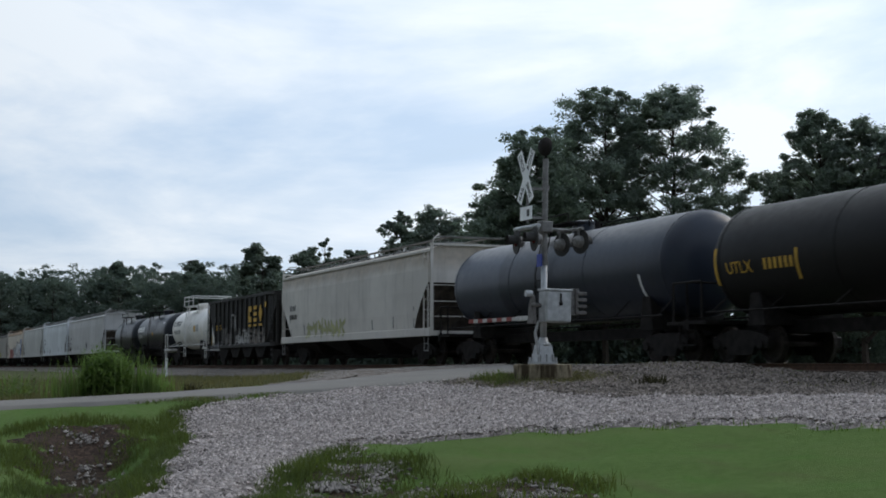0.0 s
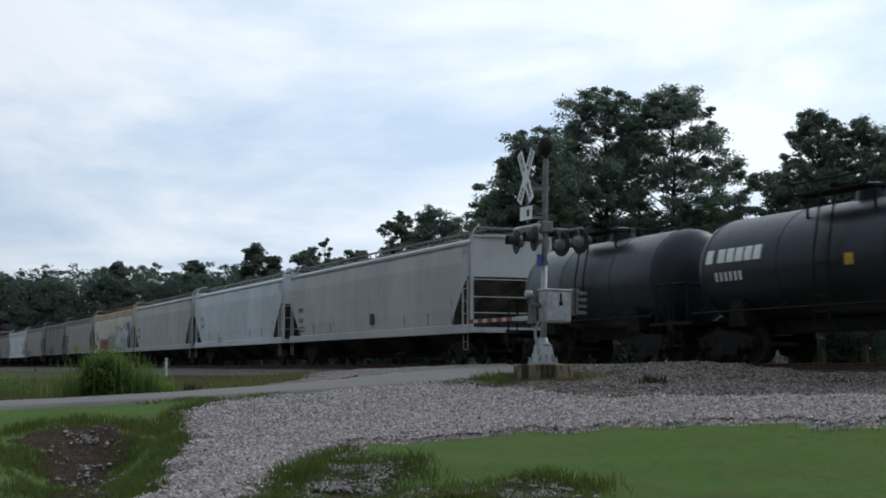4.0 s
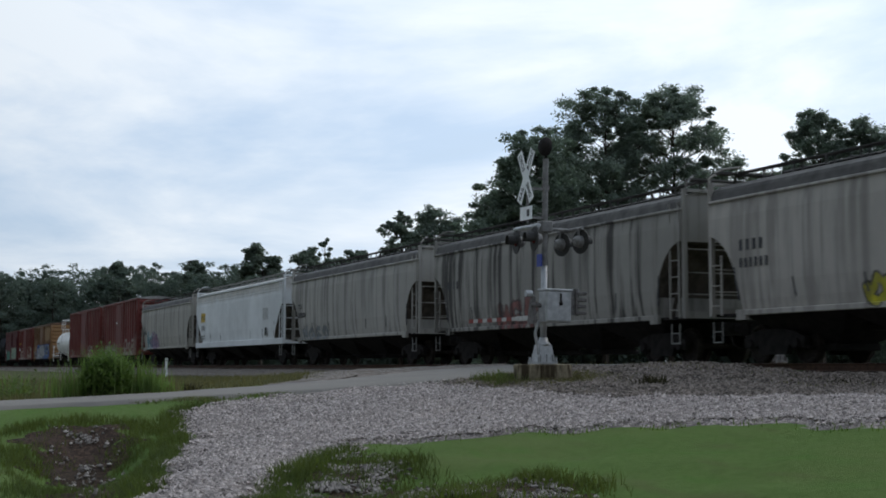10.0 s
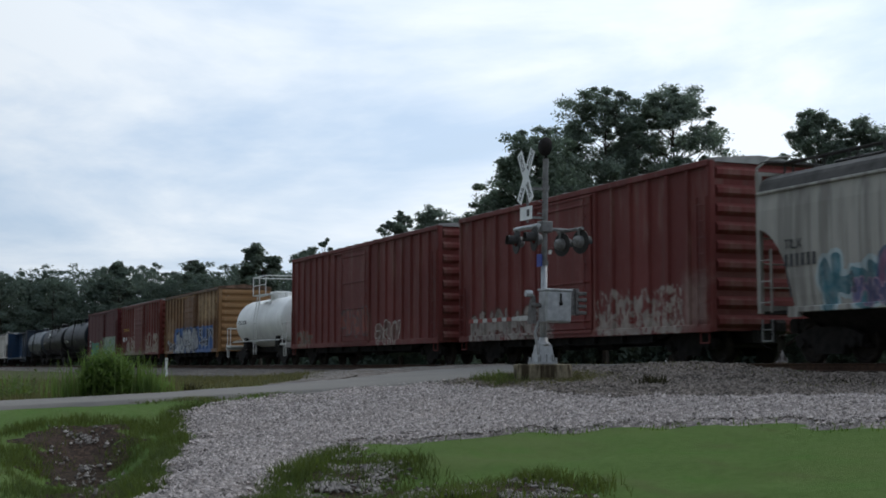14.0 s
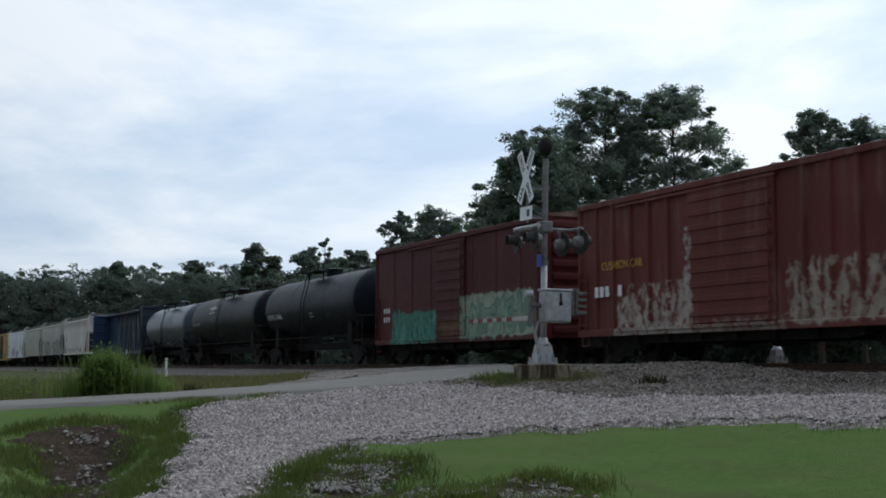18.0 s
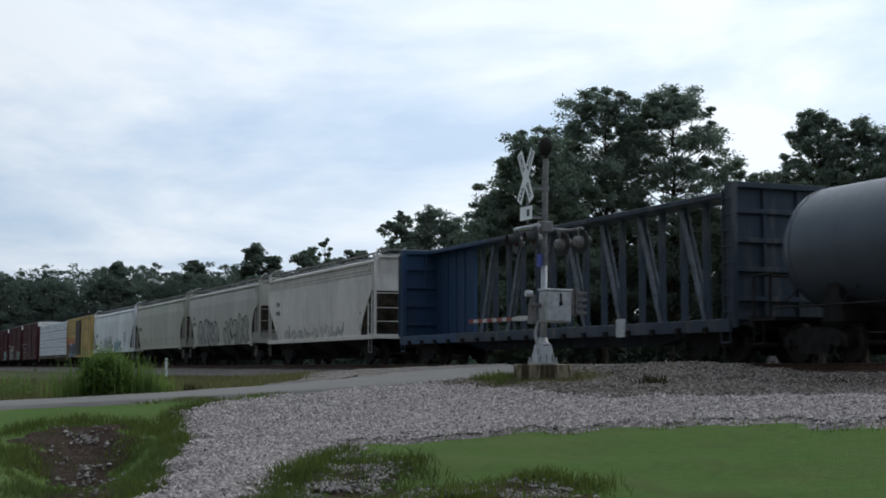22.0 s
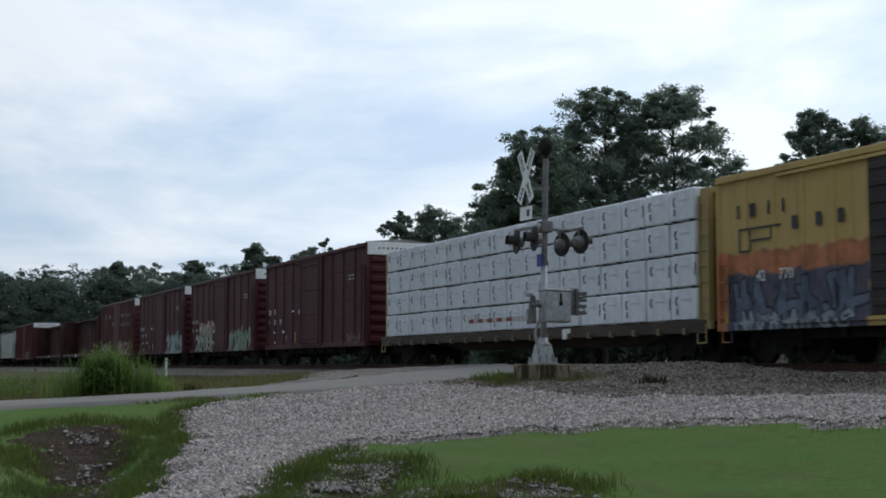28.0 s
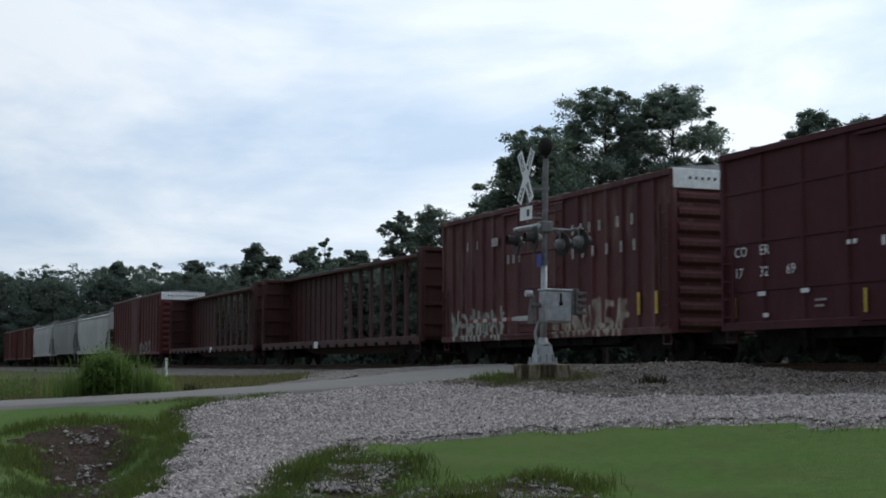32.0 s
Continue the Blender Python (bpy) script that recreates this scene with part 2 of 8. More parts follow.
M["bracket_dull"] = simple("dull_stained_casting", (0.15, 0.14, 0.135), 0.75, 0.1, 9.0, 0.35)
M["white"] = simple("white_sign_sheeting", (0.88, 0.89, 0.90), 0.5, 0.0, 14.0, 0.08, 0.001)
M["black"] = simple("matt_black_paint", (0.035, 0.033, 0.031), 0.7, 0.0, 12.0, 0.3)
M["arm_white"] = simple("dirty_white_arm_paint", (0.50, 0.49, 0.47), 0.7, 0.0, 9.0, 0.25, 0.001)
M["arm_red"] = simple("dull_red_arm_paint", (0.26, 0.06, 0.05), 0.7, 0.0, 9.0, 0.25, 0.001)
M["stone_heap"] = simple("dull_broken_limestone", (0.235, 0.212, 0.194), 0.9, 0.0, 9.0, 0.3, 0.006, True)
M["blue"] = simple("blue_sign_enamel", (0.03, 0.06, 0.38), 0.45, 0.0, 14.0, 0.15)
M["yellow"] = simple("yellow_enamel", (0.62, 0.42, 0.05), 0.55, 0.0, 9.0, 0.15)
M["lens"] = simple("dark_red_glass_lens", (0.09, 0.008, 0.008), 0.15, 0.0, 9.0, 0.2, 0.001)
M["tie"] = simple("creosoted_timber", (0.055, 0.042, 0.034), 0.9, 0.0, 6.0, 0.4, 0.01)
M["letter_white"] = simple("white_stencil_paint", (0.85, 0.85, 0.84), 0.7, 0.0, 9.0, 0.12, 0.001)
M["letter_dark"] = simple("dark_stencil_paint", (0.05, 0.05, 0.055), 0.7, 0.0, 9.0, 0.2, 0.001)
M["letter_yellow"] = simple("yellow_stencil_paint", (0.60, 0.36, 0.05), 0.7, 0.0, 9.0, 0.2, 0.001)
M["letter_faded"] = simple("faded_stencil_paint", (0.42, 0.38, 0.36), 0.8, 0.0, 9.0, 0.3, 0.001)
M["letter_dim"] = simple("worn_dark_stencil_paint", (0.065, 0.065, 0.07), 0.8, 0.0, 9.0, 0.3, 0.001)
WH, DK, YE = M["letter_white"], M["letter_dim"], M["letter_yellow"]
M["bark"] = simple("dark_bark", (0.055, 0.043, 0.034), 0.95, 0.0, 3.0, 0.4, 0.02)


def leafy(name, color, sat=0.35, lo=0.55, hi=1.4, tint=(1.5, 1.7, 0.8)):
    n = Nodes(name, 0.62)
    r = n.rand(True)
    big = n.noise(0.25, 3.0)
    col = n.mix(r, shade(color, lo), shade(color, hi))
    col = n.mix(n.math("MULTIPLY", n.step(big, 0.4, 0.65), sat), col, (color[0] * 1.6, color[1] * 1.35, color[2] * 0.8))
    m = n.done(col)
    n.b.inputs["Specular IOR Level"].default_value = 0.12
    thin, both = n.nt.nodes.new("ShaderNodeBsdfTranslucent"), n.nt.nodes.new("ShaderNodeMixShader")
    n.link(n.mix(1.0, col, tint, "MULTIPLY"), thin.inputs["Color"])
    both.inputs[0].default_value = 0.45
    out = n.nt.nodes["Material Output"]
    n.link(n.b.outputs[0], both.inputs[1])
    n.link(thin.outputs[0], both.inputs[2])
    n.link(both.outputs[0], out.inputs["Surface"])
    return m


M["leaf"] = leafy("broadleaf_foliage", (0.182, 0.216, 0.196), 0.1, 0.7, 1.25, (1.1, 1.25, 0.95))
M["leaf_dark"] = leafy("dark_foliage", (0.166, 0.202, 0.176), 0.1, 0.7, 1.25, (1.1, 1.25, 0.95))
M["leaf_pine"] = leafy("pine_needles", (0.130, 0.160, 0.136), 0.1, 0.7, 1.25, (1.1, 1.2, 1.0))
M["leaf_far"] = leafy("far_foliage", (0.116, 0.148, 0.132), 0.1, 0.85, 1.15, (1.1, 1.2, 1.0))
M["grass_blade"] = leafy("grass_blades", (0.102, 0.158, 0.052), 0.3, 0.8, 1.25)
M["dry_grass"] = leafy("dry_field_grass", (0.128, 0.126, 0.068), 0.25, 0.7, 1.3, (1.25, 1.25, 0.9))
M["dead"] = leafy("dead_brush_stems", (0.035, 0.030, 0.022), 0.1)
M["weed"] = leafy("tall_weed_leaves", (0.125, 0.180, 0.070), 0.3, 0.75, 1.25, (1.4, 1.6, 0.9))
M["weed_dull"] = leafy("dull_weed_leaves", (0.085, 0.105, 0.052), 0.3, 0.7, 1.3)
M["grass_dark"] = leafy("rank_dull_grass", (0.070, 0.090, 0.038), 0.3, 0.7, 1.3)


def grass_ground():
    n = Nodes("mown_grass", 0.9)
    a, b, c = n.noise(7.0, 6.0, 0.7), n.noise(0.35, 4.0), n.noise(60.0, 3.0, 0.7)
    swath = n.noise(1.0, 5.0, 0.65, n.scaled((0.55, 1.6, 1.0), (3, 8, 0)))
    col = n.mix(n.step(a, 0.35, 0.65), (0.092, 0.150, 0.040), (0.110, 0.172, 0.050))
    col = n.mix(n.math("MULTIPLY", n.step(b, 0.45, 0.7), 0.5), col, (0.132, 0.158, 0.058))
    col = n.mix(n.math("MULTIPLY", n.step(swath, 0.52, 0.72), 0.55), col, (0.082, 0.172, 0.034))
    col = n.mix(n.math("MULTIPLY", n.step(swath, 0.46, 0.28), 0.5), col, (0.112, 0.118, 0.052))
    col = n.mix(n.math("MULTIPLY", n.step(c, 0.5, 0.7), 0.22), col, (0.074, 0.118, 0.034))
    rank = n.step(n.math("ADD", n.split()[0], n.math("MULTIPLY", b, 3.0)), -31.0, -35.0)
    col = n.mix(rank, col, n.mix(n.step(a, 0.35, 0.65), (0.080, 0.088, 0.042), (0.105, 0.106, 0.056)))
    return n.done(col, n.math("ADD", a, c), 0.03, 0.8, spec=0.03)


def stony(name, light, dark, scale, dirt, bumpd=0.02, dirtf=0.5):
    n = Nodes(name, 0.92)
    cell = n.voronoi(scale, None, "F1", "Color")
    v = n.split(cell)[0]
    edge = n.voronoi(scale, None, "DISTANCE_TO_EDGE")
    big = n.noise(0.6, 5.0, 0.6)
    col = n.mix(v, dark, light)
    # shade in the gaps between stones, painted as dark cell borders
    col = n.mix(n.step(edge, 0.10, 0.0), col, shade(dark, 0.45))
    col = n.mix(n.math("MULTIPLY", n.step(big, 0.45, 0.72), dirtf), col, dirt)
    return n.done(col, n.math("ADD", edge, n.math("MULTIPLY", v, 0.3)), bumpd, 0.9, spec=0.06)


def streaked(name, color, stain, scale=3.0):
    """Old cast concrete: rusty runs down its sides and pale blotches."""
    n = Nodes(name, 0.93)
    run = n.noise(1.0, 4.0, 0.6, n.scaled((scale * 1.6, scale * 1.6, 0.5)))
    a = n.noise(9.0, 5.0, 0.65)
    col = n.mix(n.step(a, 0.3, 0.7), shade(color, 0.75), shade(color, 1.25))
    col = n.mix(n.step(run, 0.44, 0.60), col, stain)
    return n.done(col, a, 0.012, 0.8, spec=0.15)


M["grass"] = grass_ground()
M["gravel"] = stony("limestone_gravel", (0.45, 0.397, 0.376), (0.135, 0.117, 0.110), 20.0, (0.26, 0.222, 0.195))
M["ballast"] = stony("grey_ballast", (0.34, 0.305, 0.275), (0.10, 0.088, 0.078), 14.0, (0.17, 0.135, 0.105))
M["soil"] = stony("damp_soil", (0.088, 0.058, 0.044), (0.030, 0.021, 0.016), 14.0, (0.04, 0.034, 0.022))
M["stone"] = simple("broken_limestone", (0.366, 0.322, 0.302), 0.9, 0.0, 9.0, 0.25, 0.006, True)
M["stone_dark"] = simple("broken_ballast_stone", (0.190, 0.162, 0.142), 0.9, 0.0, 9.0, 0.35, 0.006, True)


def asphalt():
    n = Nodes("worn_asphalt", 0.9)
    a, b = n.noise(90.0, 3.0, 0.7), n.noise(0.8, 5.0, 0.6)
    col = n.mix(a, (0.152, 0.141, 0.127), (0.272, 0.254, 0.230))
    col = n.mix(n.math("MULTIPLY", n.step(b, 0.4, 0.7), 0.5), col, (0.17, 0.16, 0.15))
    return n.done(col, a, 0.006, 0.6, spec=0.15)


M["asphalt"] = asphalt()
M["concrete"] = streaked("stained_concrete", (0.23, 0.195, 0.135), (0.055, 0.042, 0.026))

# ---------------------------------------------------------------- mesh helpers


def part(name, bm, material, parent=None, label="", smooth=False):
    me = bpy.data.meshes.new(name)
    bm.to_mesh(me)
    bm.free()
    return put(name, me, material, parent, label, smooth)


def put(name, me, material, parent=None, label="", smooth=False):
    if material is not None and not me.materials:
        me.materials.append(material)
    if smooth:
        me.polygons.foreach_set("use_smooth", [True] * len(me.polygons))
    ob = new(name, me)
    if parent is not None:
        ob.parent = parent
    if label:
        ob["label"] = label
    return ob


def share(name, src, parent, m):
    """The mesh of src once more, as a part of parent at m."""
    ob = new(name, src.data)
    ob.parent = parent
    ob.matrix_basis = m
    return ob


def box(bm, x0, x1, y0, y1, z0, z1, bev=0.0):
    vs = [bm.verts.new((x, y, z)) for x in (x0, x1) for y in (y0, y1) for z in (z0, z1)]
    fs = [(0, 1, 3, 2), (4, 6, 7, 5), (0, 4, 5, 1), (2, 3, 7, 6), (0, 2, 6, 4), (1, 5, 7, 3)]
    faces = [bm.faces.new([vs[i] for i in f]) for f in fs]
    if bev > 0:
        es = list({e for f in faces for e in f.edges})
        bmesh.ops.bevel(bm, geom=es, offset=bev, segments=1, affect="EDGES", profile=0.5)


def rod(bm, a, b, r=0.02, n=6):
    a, b = Vector(a), Vector(b)
    d = (b - a).normalized()
    u = d.orthogonal().normalized()
    w = d.cross(u)
    ra, rb = [], []
    for i in range(n):
        t = 2 * math.pi * i / n
        o = (u * math.cos(t) + w * math.sin(t)) * r
        ra.append(bm.verts.new(a + o))
        rb.append(bm.verts.new(b + o))
    for i in range(n):
        j = (i + 1) % n
        bm.faces.new((ra[i], ra[j], rb[j], rb[i]))
    bm.faces.new(ra[::-1])
    bm.faces.new(rb)


def pipe(bm, pts, r=0.02, n=6):
    for a, b in zip(pts, pts[1:]):
        rod(bm, a, b, r, n)


def lathe(bm, prof, n=24, axis="y", at=(0, 0, 0)):
    """prof: (along, radius) pairs."""
    rings = []
    for s, r in prof:
        ring = []
        for i in range(n):
            t = 2 * math.pi * i / n
            c, d = r * math.cos(t), r * math.sin(t)
            v = {"x": (s, c, d), "y": (c, s, d), "z": (c, d, s)}[axis]
            ring.append(bm.verts.new((v[0] + at[0], v[1] + at[1], v[2] + at[2])))
        rings.append(ring)
    for a, b in zip(rings, rings[1:]):
        for i in range(n):
            j = (i + 1) % n
            bm.faces.new((a[i], a[j], b[j], b[i]))
    bm.faces.new(rings[0][::-1])
    bm.faces.new(rings[-1])


def prism(bm, outline, y0, y1):
    """An outline in x, z carried from y0 to y1."""
    a = [bm.verts.new((x, y0, z)) for x, z in outline]
    b = [bm.verts.new((x, y1, z)) for x, z in outline]
    n = len(a)
    for i in range(n):
        bm.faces.new((a[i], a[(i + 1) % n], b[(i + 1) % n], b[i]))
    bm.faces.new(a[::-1])
    bm.faces.new(b)


def fixed(bm):
    bmesh.ops.recalc_face_normals(bm, faces=bm.faces)
    return bm


def thing(name, label, category, group="", at=None):
    ob = new(name)
    ob.empty_display_size = 0.3
    if at is not None:
        ob.matrix_basis = at
    return tagged(ob, label, category, group)


TEXTS = {}


def words(text, size):
    """The mesh of a line of writing, x to the right and z up, facing -y."""
    key = (text, size)
    if key not in TEXTS:
        cu = bpy.data.curves.new("writing", "FONT")
        cu.body, cu.size, cu.extrude = text, size, 0.002
        cu.resolution_u = 2
        ob = bpy.data.objects.new("writing", cu)
        me = bpy.data.meshes.new_from_object(ob)
        me.transform(Matrix.Rotation(radians(90), 4, "X"))
        bpy.data.objects.remove(ob)
        TEXTS[key] = me
    return TEXTS[key].copy()


def writing(parent, text, x, y, z, size, material, label=""):
    ob = put("lettering", words(text, size), material, parent, label)
    ob.matrix_basis = pose(x, y - 0.009, z)
    return ob


def bars(parent, x, y, z, spans, h, material, name="marking", label=""):
    """Blocks of paint for what cannot be read: spans of (offset, width)."""
    for o, w in spans:
        bm = bmesh.new()
        box(bm, x + o, x + o + w, y - 0.006, y - 0.001, z, z + h)
        part(name, bm, material, parent, label)

# ---------------------------------------------------------------- ground


def smooth01(v, a, b):
    t = np.clip((v - a) / (b - a), 0, 1)
    return t * t * (3 - 2 * t)


def ground_z(x, y):
    """The lie of the land: falling from the track to the lens, with the road's bank across it and a ditch."""
    x, y = np.asarray(x, float), np.asarray(y, float)
    q = y + 20.79
    base = np.interp(q, [-60, 0, 5, 7, 10.7, 13, 17, 18.3, 24, 30, 60], [-1.6, -1.75, -1.3, -1.15, -0.8, -0.6, -0.52, -0.5, -0.5, -0.6, -0.6])
    bank = np.interp(q, [-60, 0, 3, 9, 14, 18, 24, 60], [-1.0, -0.95, -0.9, -0.6, -0.25, -0.08, -0.08, -0.5])
    far = np.interp(q, [-60, 0, 10, 17, 24, 60], [-0.9, -0.9, -0.75, -0.6, -0.5, -0.6])
    w = smooth01(-x, 21, 29)
    z = base * (1 - w) + bank * w
    w2 = smooth01(-x, 40, 52)
    z = z * (1 - w2) + far * w2
    return z - ditch(x, y)


def ditch(x, y):
    d = np.hypot((x + 20.6) / 4.2, (y + 17.75 + (x + 20.6) * 0.14) / 1.0)
    e = np.hypot(x + 13.7, y + 15.6) / 1.7
    return 0.48 * np.clip(1 - d * d, 0, 1) + 0.14 * np.clip(1 - e * e, 0, 1)


def lumps(x, y, amp=0.03):
    return amp * (np.sin(x * 1.7 + np.sin(y * 1.1) * 2) * np.sin(y * 2.3 + 0.7) + 0.6 * np.sin(x * 4.1 + y * 3.3))


def sheet(name, xs, ys, lift, material, keep=None, amp=0.03, skirt=0.0):
    """A grid over the land, lifted by lift; keep(x, y) > 0 says where it lies, sinking under the rest at its rim."""
    X, Y = np.meshgrid(xs, ys, indexing="ij")
    near = np.exp(-((X / 90) ** 2)) if amp else 0
    Z = ground_z(X, Y) + lumps(X, Y, amp) * near + lift
    ok = np.ones(X.shape, bool)
    if keep is not None:
        k = keep(X, Y)
        Z += np.clip(k, -1, 0.25) * skirt
        ok = k > -0.35
    idx = np.arange(X.size).reshape(X.shape)
    a, b, c, d = idx[:-1, :-1], idx[1:, :-1], idx[1:, 1:], idx[:-1, 1:]
    m = ok[:-1, :-1] & ok[1:, :-1] & ok[1:, 1:] & ok[:-1, 1:]
    faces = np.stack([a[m], b[m], c[m], d[m]], 1)
    me = bpy.data.meshes.new(name)
    me.from_pydata(np.stack([X.ravel(), Y.ravel(), Z.ravel()], 1).tolist(), [], faces.tolist())
    return put(name, me, material, None, "", True)


def steps(pairs):
    out = []
    for a, b, s in pairs:
        out += list(np.arange(a, b, s))
    return np.array(out + [pairs[-1][1]])


gx = steps([(-3000, -400, 400), (-400, -100, 20), (-100, -42, 2.0), (-42, -6, 0.25), (-6, 40, 2.0), (40, 400, 30), (400, 3000, 400)])
gy = steps([(-3000, -200, 400), (-200, -40, 20), (-40, -21, 1.0), (-21, -4, 0.2), (-4, 10, 1.0), (10, 60, 5), (60, 400, 40), (400, 3000, 400)])
ground = tagged(sheet("ground", gx, gy, 0.0, M["grass"]), "mown green grass on uneven ground beside the railway", "ground", kind="structure")

# outline of the pale gravel drive in plan
DRIVE = [(60, -9.0), (0, -9.2), (-13.0, -9.8), (-15.2, -10.3), (-16.7, -11.2), (-17.5, -12.0), (-18.2, -13.0), (-18.7, -13.8), (-18.6, -14.2), (-17.4, -15.3),
         (-15.5, -16.4), (-13.1, -17.6), (-10.0, -19.6), (-11.6, -20.4), (-15.2, -17.8), (-18.4, -17.0), (-22.0, -15.9), (-24.9, -15.4), (-26.0, -14.9), (-26.9, -13.7),
         (-27.4, -12.4), (-27.6, -10.4), (-27.2, -9.4), (-25.1, -9.0), (-23.2, -8.7), (-22.0, -8.6), (-20.2, -8.1), (-19.1, -7.7), (-17.1, -6.3), (-12, -5.4), (0, -5.0), (60, -5.0)]


def inside(poly):
    """Signed distance to an outline in plan, positive inside, for arrays."""
    P = np.array(poly, float)
    Q = np.roll(P, -1, 0)

    def f(X, Y):
        best = np.full(X.shape, 1e9)
        odd = np.zeros(X.shape, bool)
        for (x0, y0), (x1, y1) in zip(P, Q):
            dx, dy = x1 - x0, y1 - y0
            t = np.clip(((X - x0) * dx + (Y - y0) * dy) / (dx * dx + dy * dy), 0, 1)
            best = np.minimum(best, np.hypot(X - x0 - t * dx, Y - y0 - t * dy))
            if dy:
                odd ^= ((y0 > Y) != (y1 > Y)) & (X < dx * (Y - y0) / dy + x0)
        return np.where(odd, best, -best)

    return f


_drive = inside(DRIVE)


def rough_edge(X, Y, k=0.3):
    return k * (np.sin(X * 3.1 + Y * 1.3) * 0.5 + np.sin(X * 7.7 - Y * 5.1) * 0.3 + np.sin(X * 13.0 + Y * 17.0) * 0.25)


def drive_keep(X, Y):
    return _drive(X, Y) + rough_edge(X, Y)


gravel = tagged(sheet("gravel_drive", steps([(-30, -8, 0.14), (-8, 0, 0.5), (0, 60, 5)]), steps([(-21, -2.8, 0.14)]), 0.02, M["gravel"], drive_keep, 0.03, 0.22),
                "pale crushed limestone drive beside the tracks", "gravel", kind="structure")

# road in plan: centre line and half width
ROAD = [(-31.3, -60, 2.6), (-31.0, -30, 2.4), (-30.8, -18.0, 2.2), (-30.2, -14.5, 2.1), (-30.4, -12.0, 2.6), (-30.3, -9.5, 3.2), (-31.6, -7.2, 3.4), (-33.2, -4.5, 3.6),
        (-34.6, -2.0, 3.6), (-35.6, 0, 3.7), (-36.5, 4.0, 3.6), (-38, 20, 3.0), (-39, 60, 3.0)]


def off_road(X, Y):
    """How far outside the road a place lies."""
    c = np.interp(Y, [r[1] for r in ROAD], [r[0] for r in ROAD])
    h = np.interp(Y, [r[1] for r in ROAD], [r[2] for r in ROAD])
    return np.abs(X - c) - h + 0.25


# darker stony ground between the drive and the track, and along the far side of the road
_bank = inside([(60, -2.4), (0, -2.4), (-60, -2.4), (-60, -4.2), (-48, -5.2), (-42, -7.6), (-36, -9.6), (-33.8, -11.4), (-30, -11.4), (-27, -10.2), (-25.1, -9.6), (-22.0, -9.2), (-19.1, -8.4), (-16.5, -7.2), (-12, -6.2), (0, -5.8), (60, -5.8)])
tagged(sheet("stony_bank", steps([(-62, -40, 0.5), (-40, -17, 0.16), (-17, 60, 3)]), steps([(-12, -2.2, 0.16)]), 0.012, M["ballast"], lambda X, Y: np.minimum(_bank(X, Y) + rough_edge(X, Y, 0.4), off_road(X, Y)), 0.03, 0.2),
       "brownish stony ground beside the track", "gravel", kind="structure")

def make_road():
    ys = np.arange(-60, 60.01, 0.3)
    cx = np.interp(ys, [r[1] for r in ROAD], [r[0] for r in ROAD])
    hw = np.interp(ys, [r[1] for r in ROAD], [r[2] for r in ROAD])
    bm = bmesh.new()
    prev = None
    for y, c, h in zip(ys, cx, hw):
        row = []
        for u in (-1.06, -1.0, -0.5, 0, 0.5, 1.0, 1.06):
            x = c + u * (h + 0.12 * math.sin(y * 2.7 + u) + 0.07 * math.sin(y * 7.1 - u))
            z = float(ground_z(c, y)) * 0.6 + float(ground_z(x, y)) * 0.4 + (0.055 if abs(u) <= 1 else -0.12)
            if abs(y) < 3.2:
                f = 1 - smooth01(abs(y), 1.6, 3.2)
                z = z * (1 - f) + (-0.012 if abs(u) <= 1 else -0.2) * f
            row.append(bm.verts.new((x, y, z)))
        if prev:
            for i in range(6):
                bm.faces.new((prev[i], prev[i + 1], row[i + 1], row[i]))
        prev = row
    return tagged(part("road", fixed(bm), M["asphalt"], None, "", True), "narrow worn grey asphalt road over the level crossing", "road", kind="structure")


road = make_road()

# ---------------------------------------------------------------- track


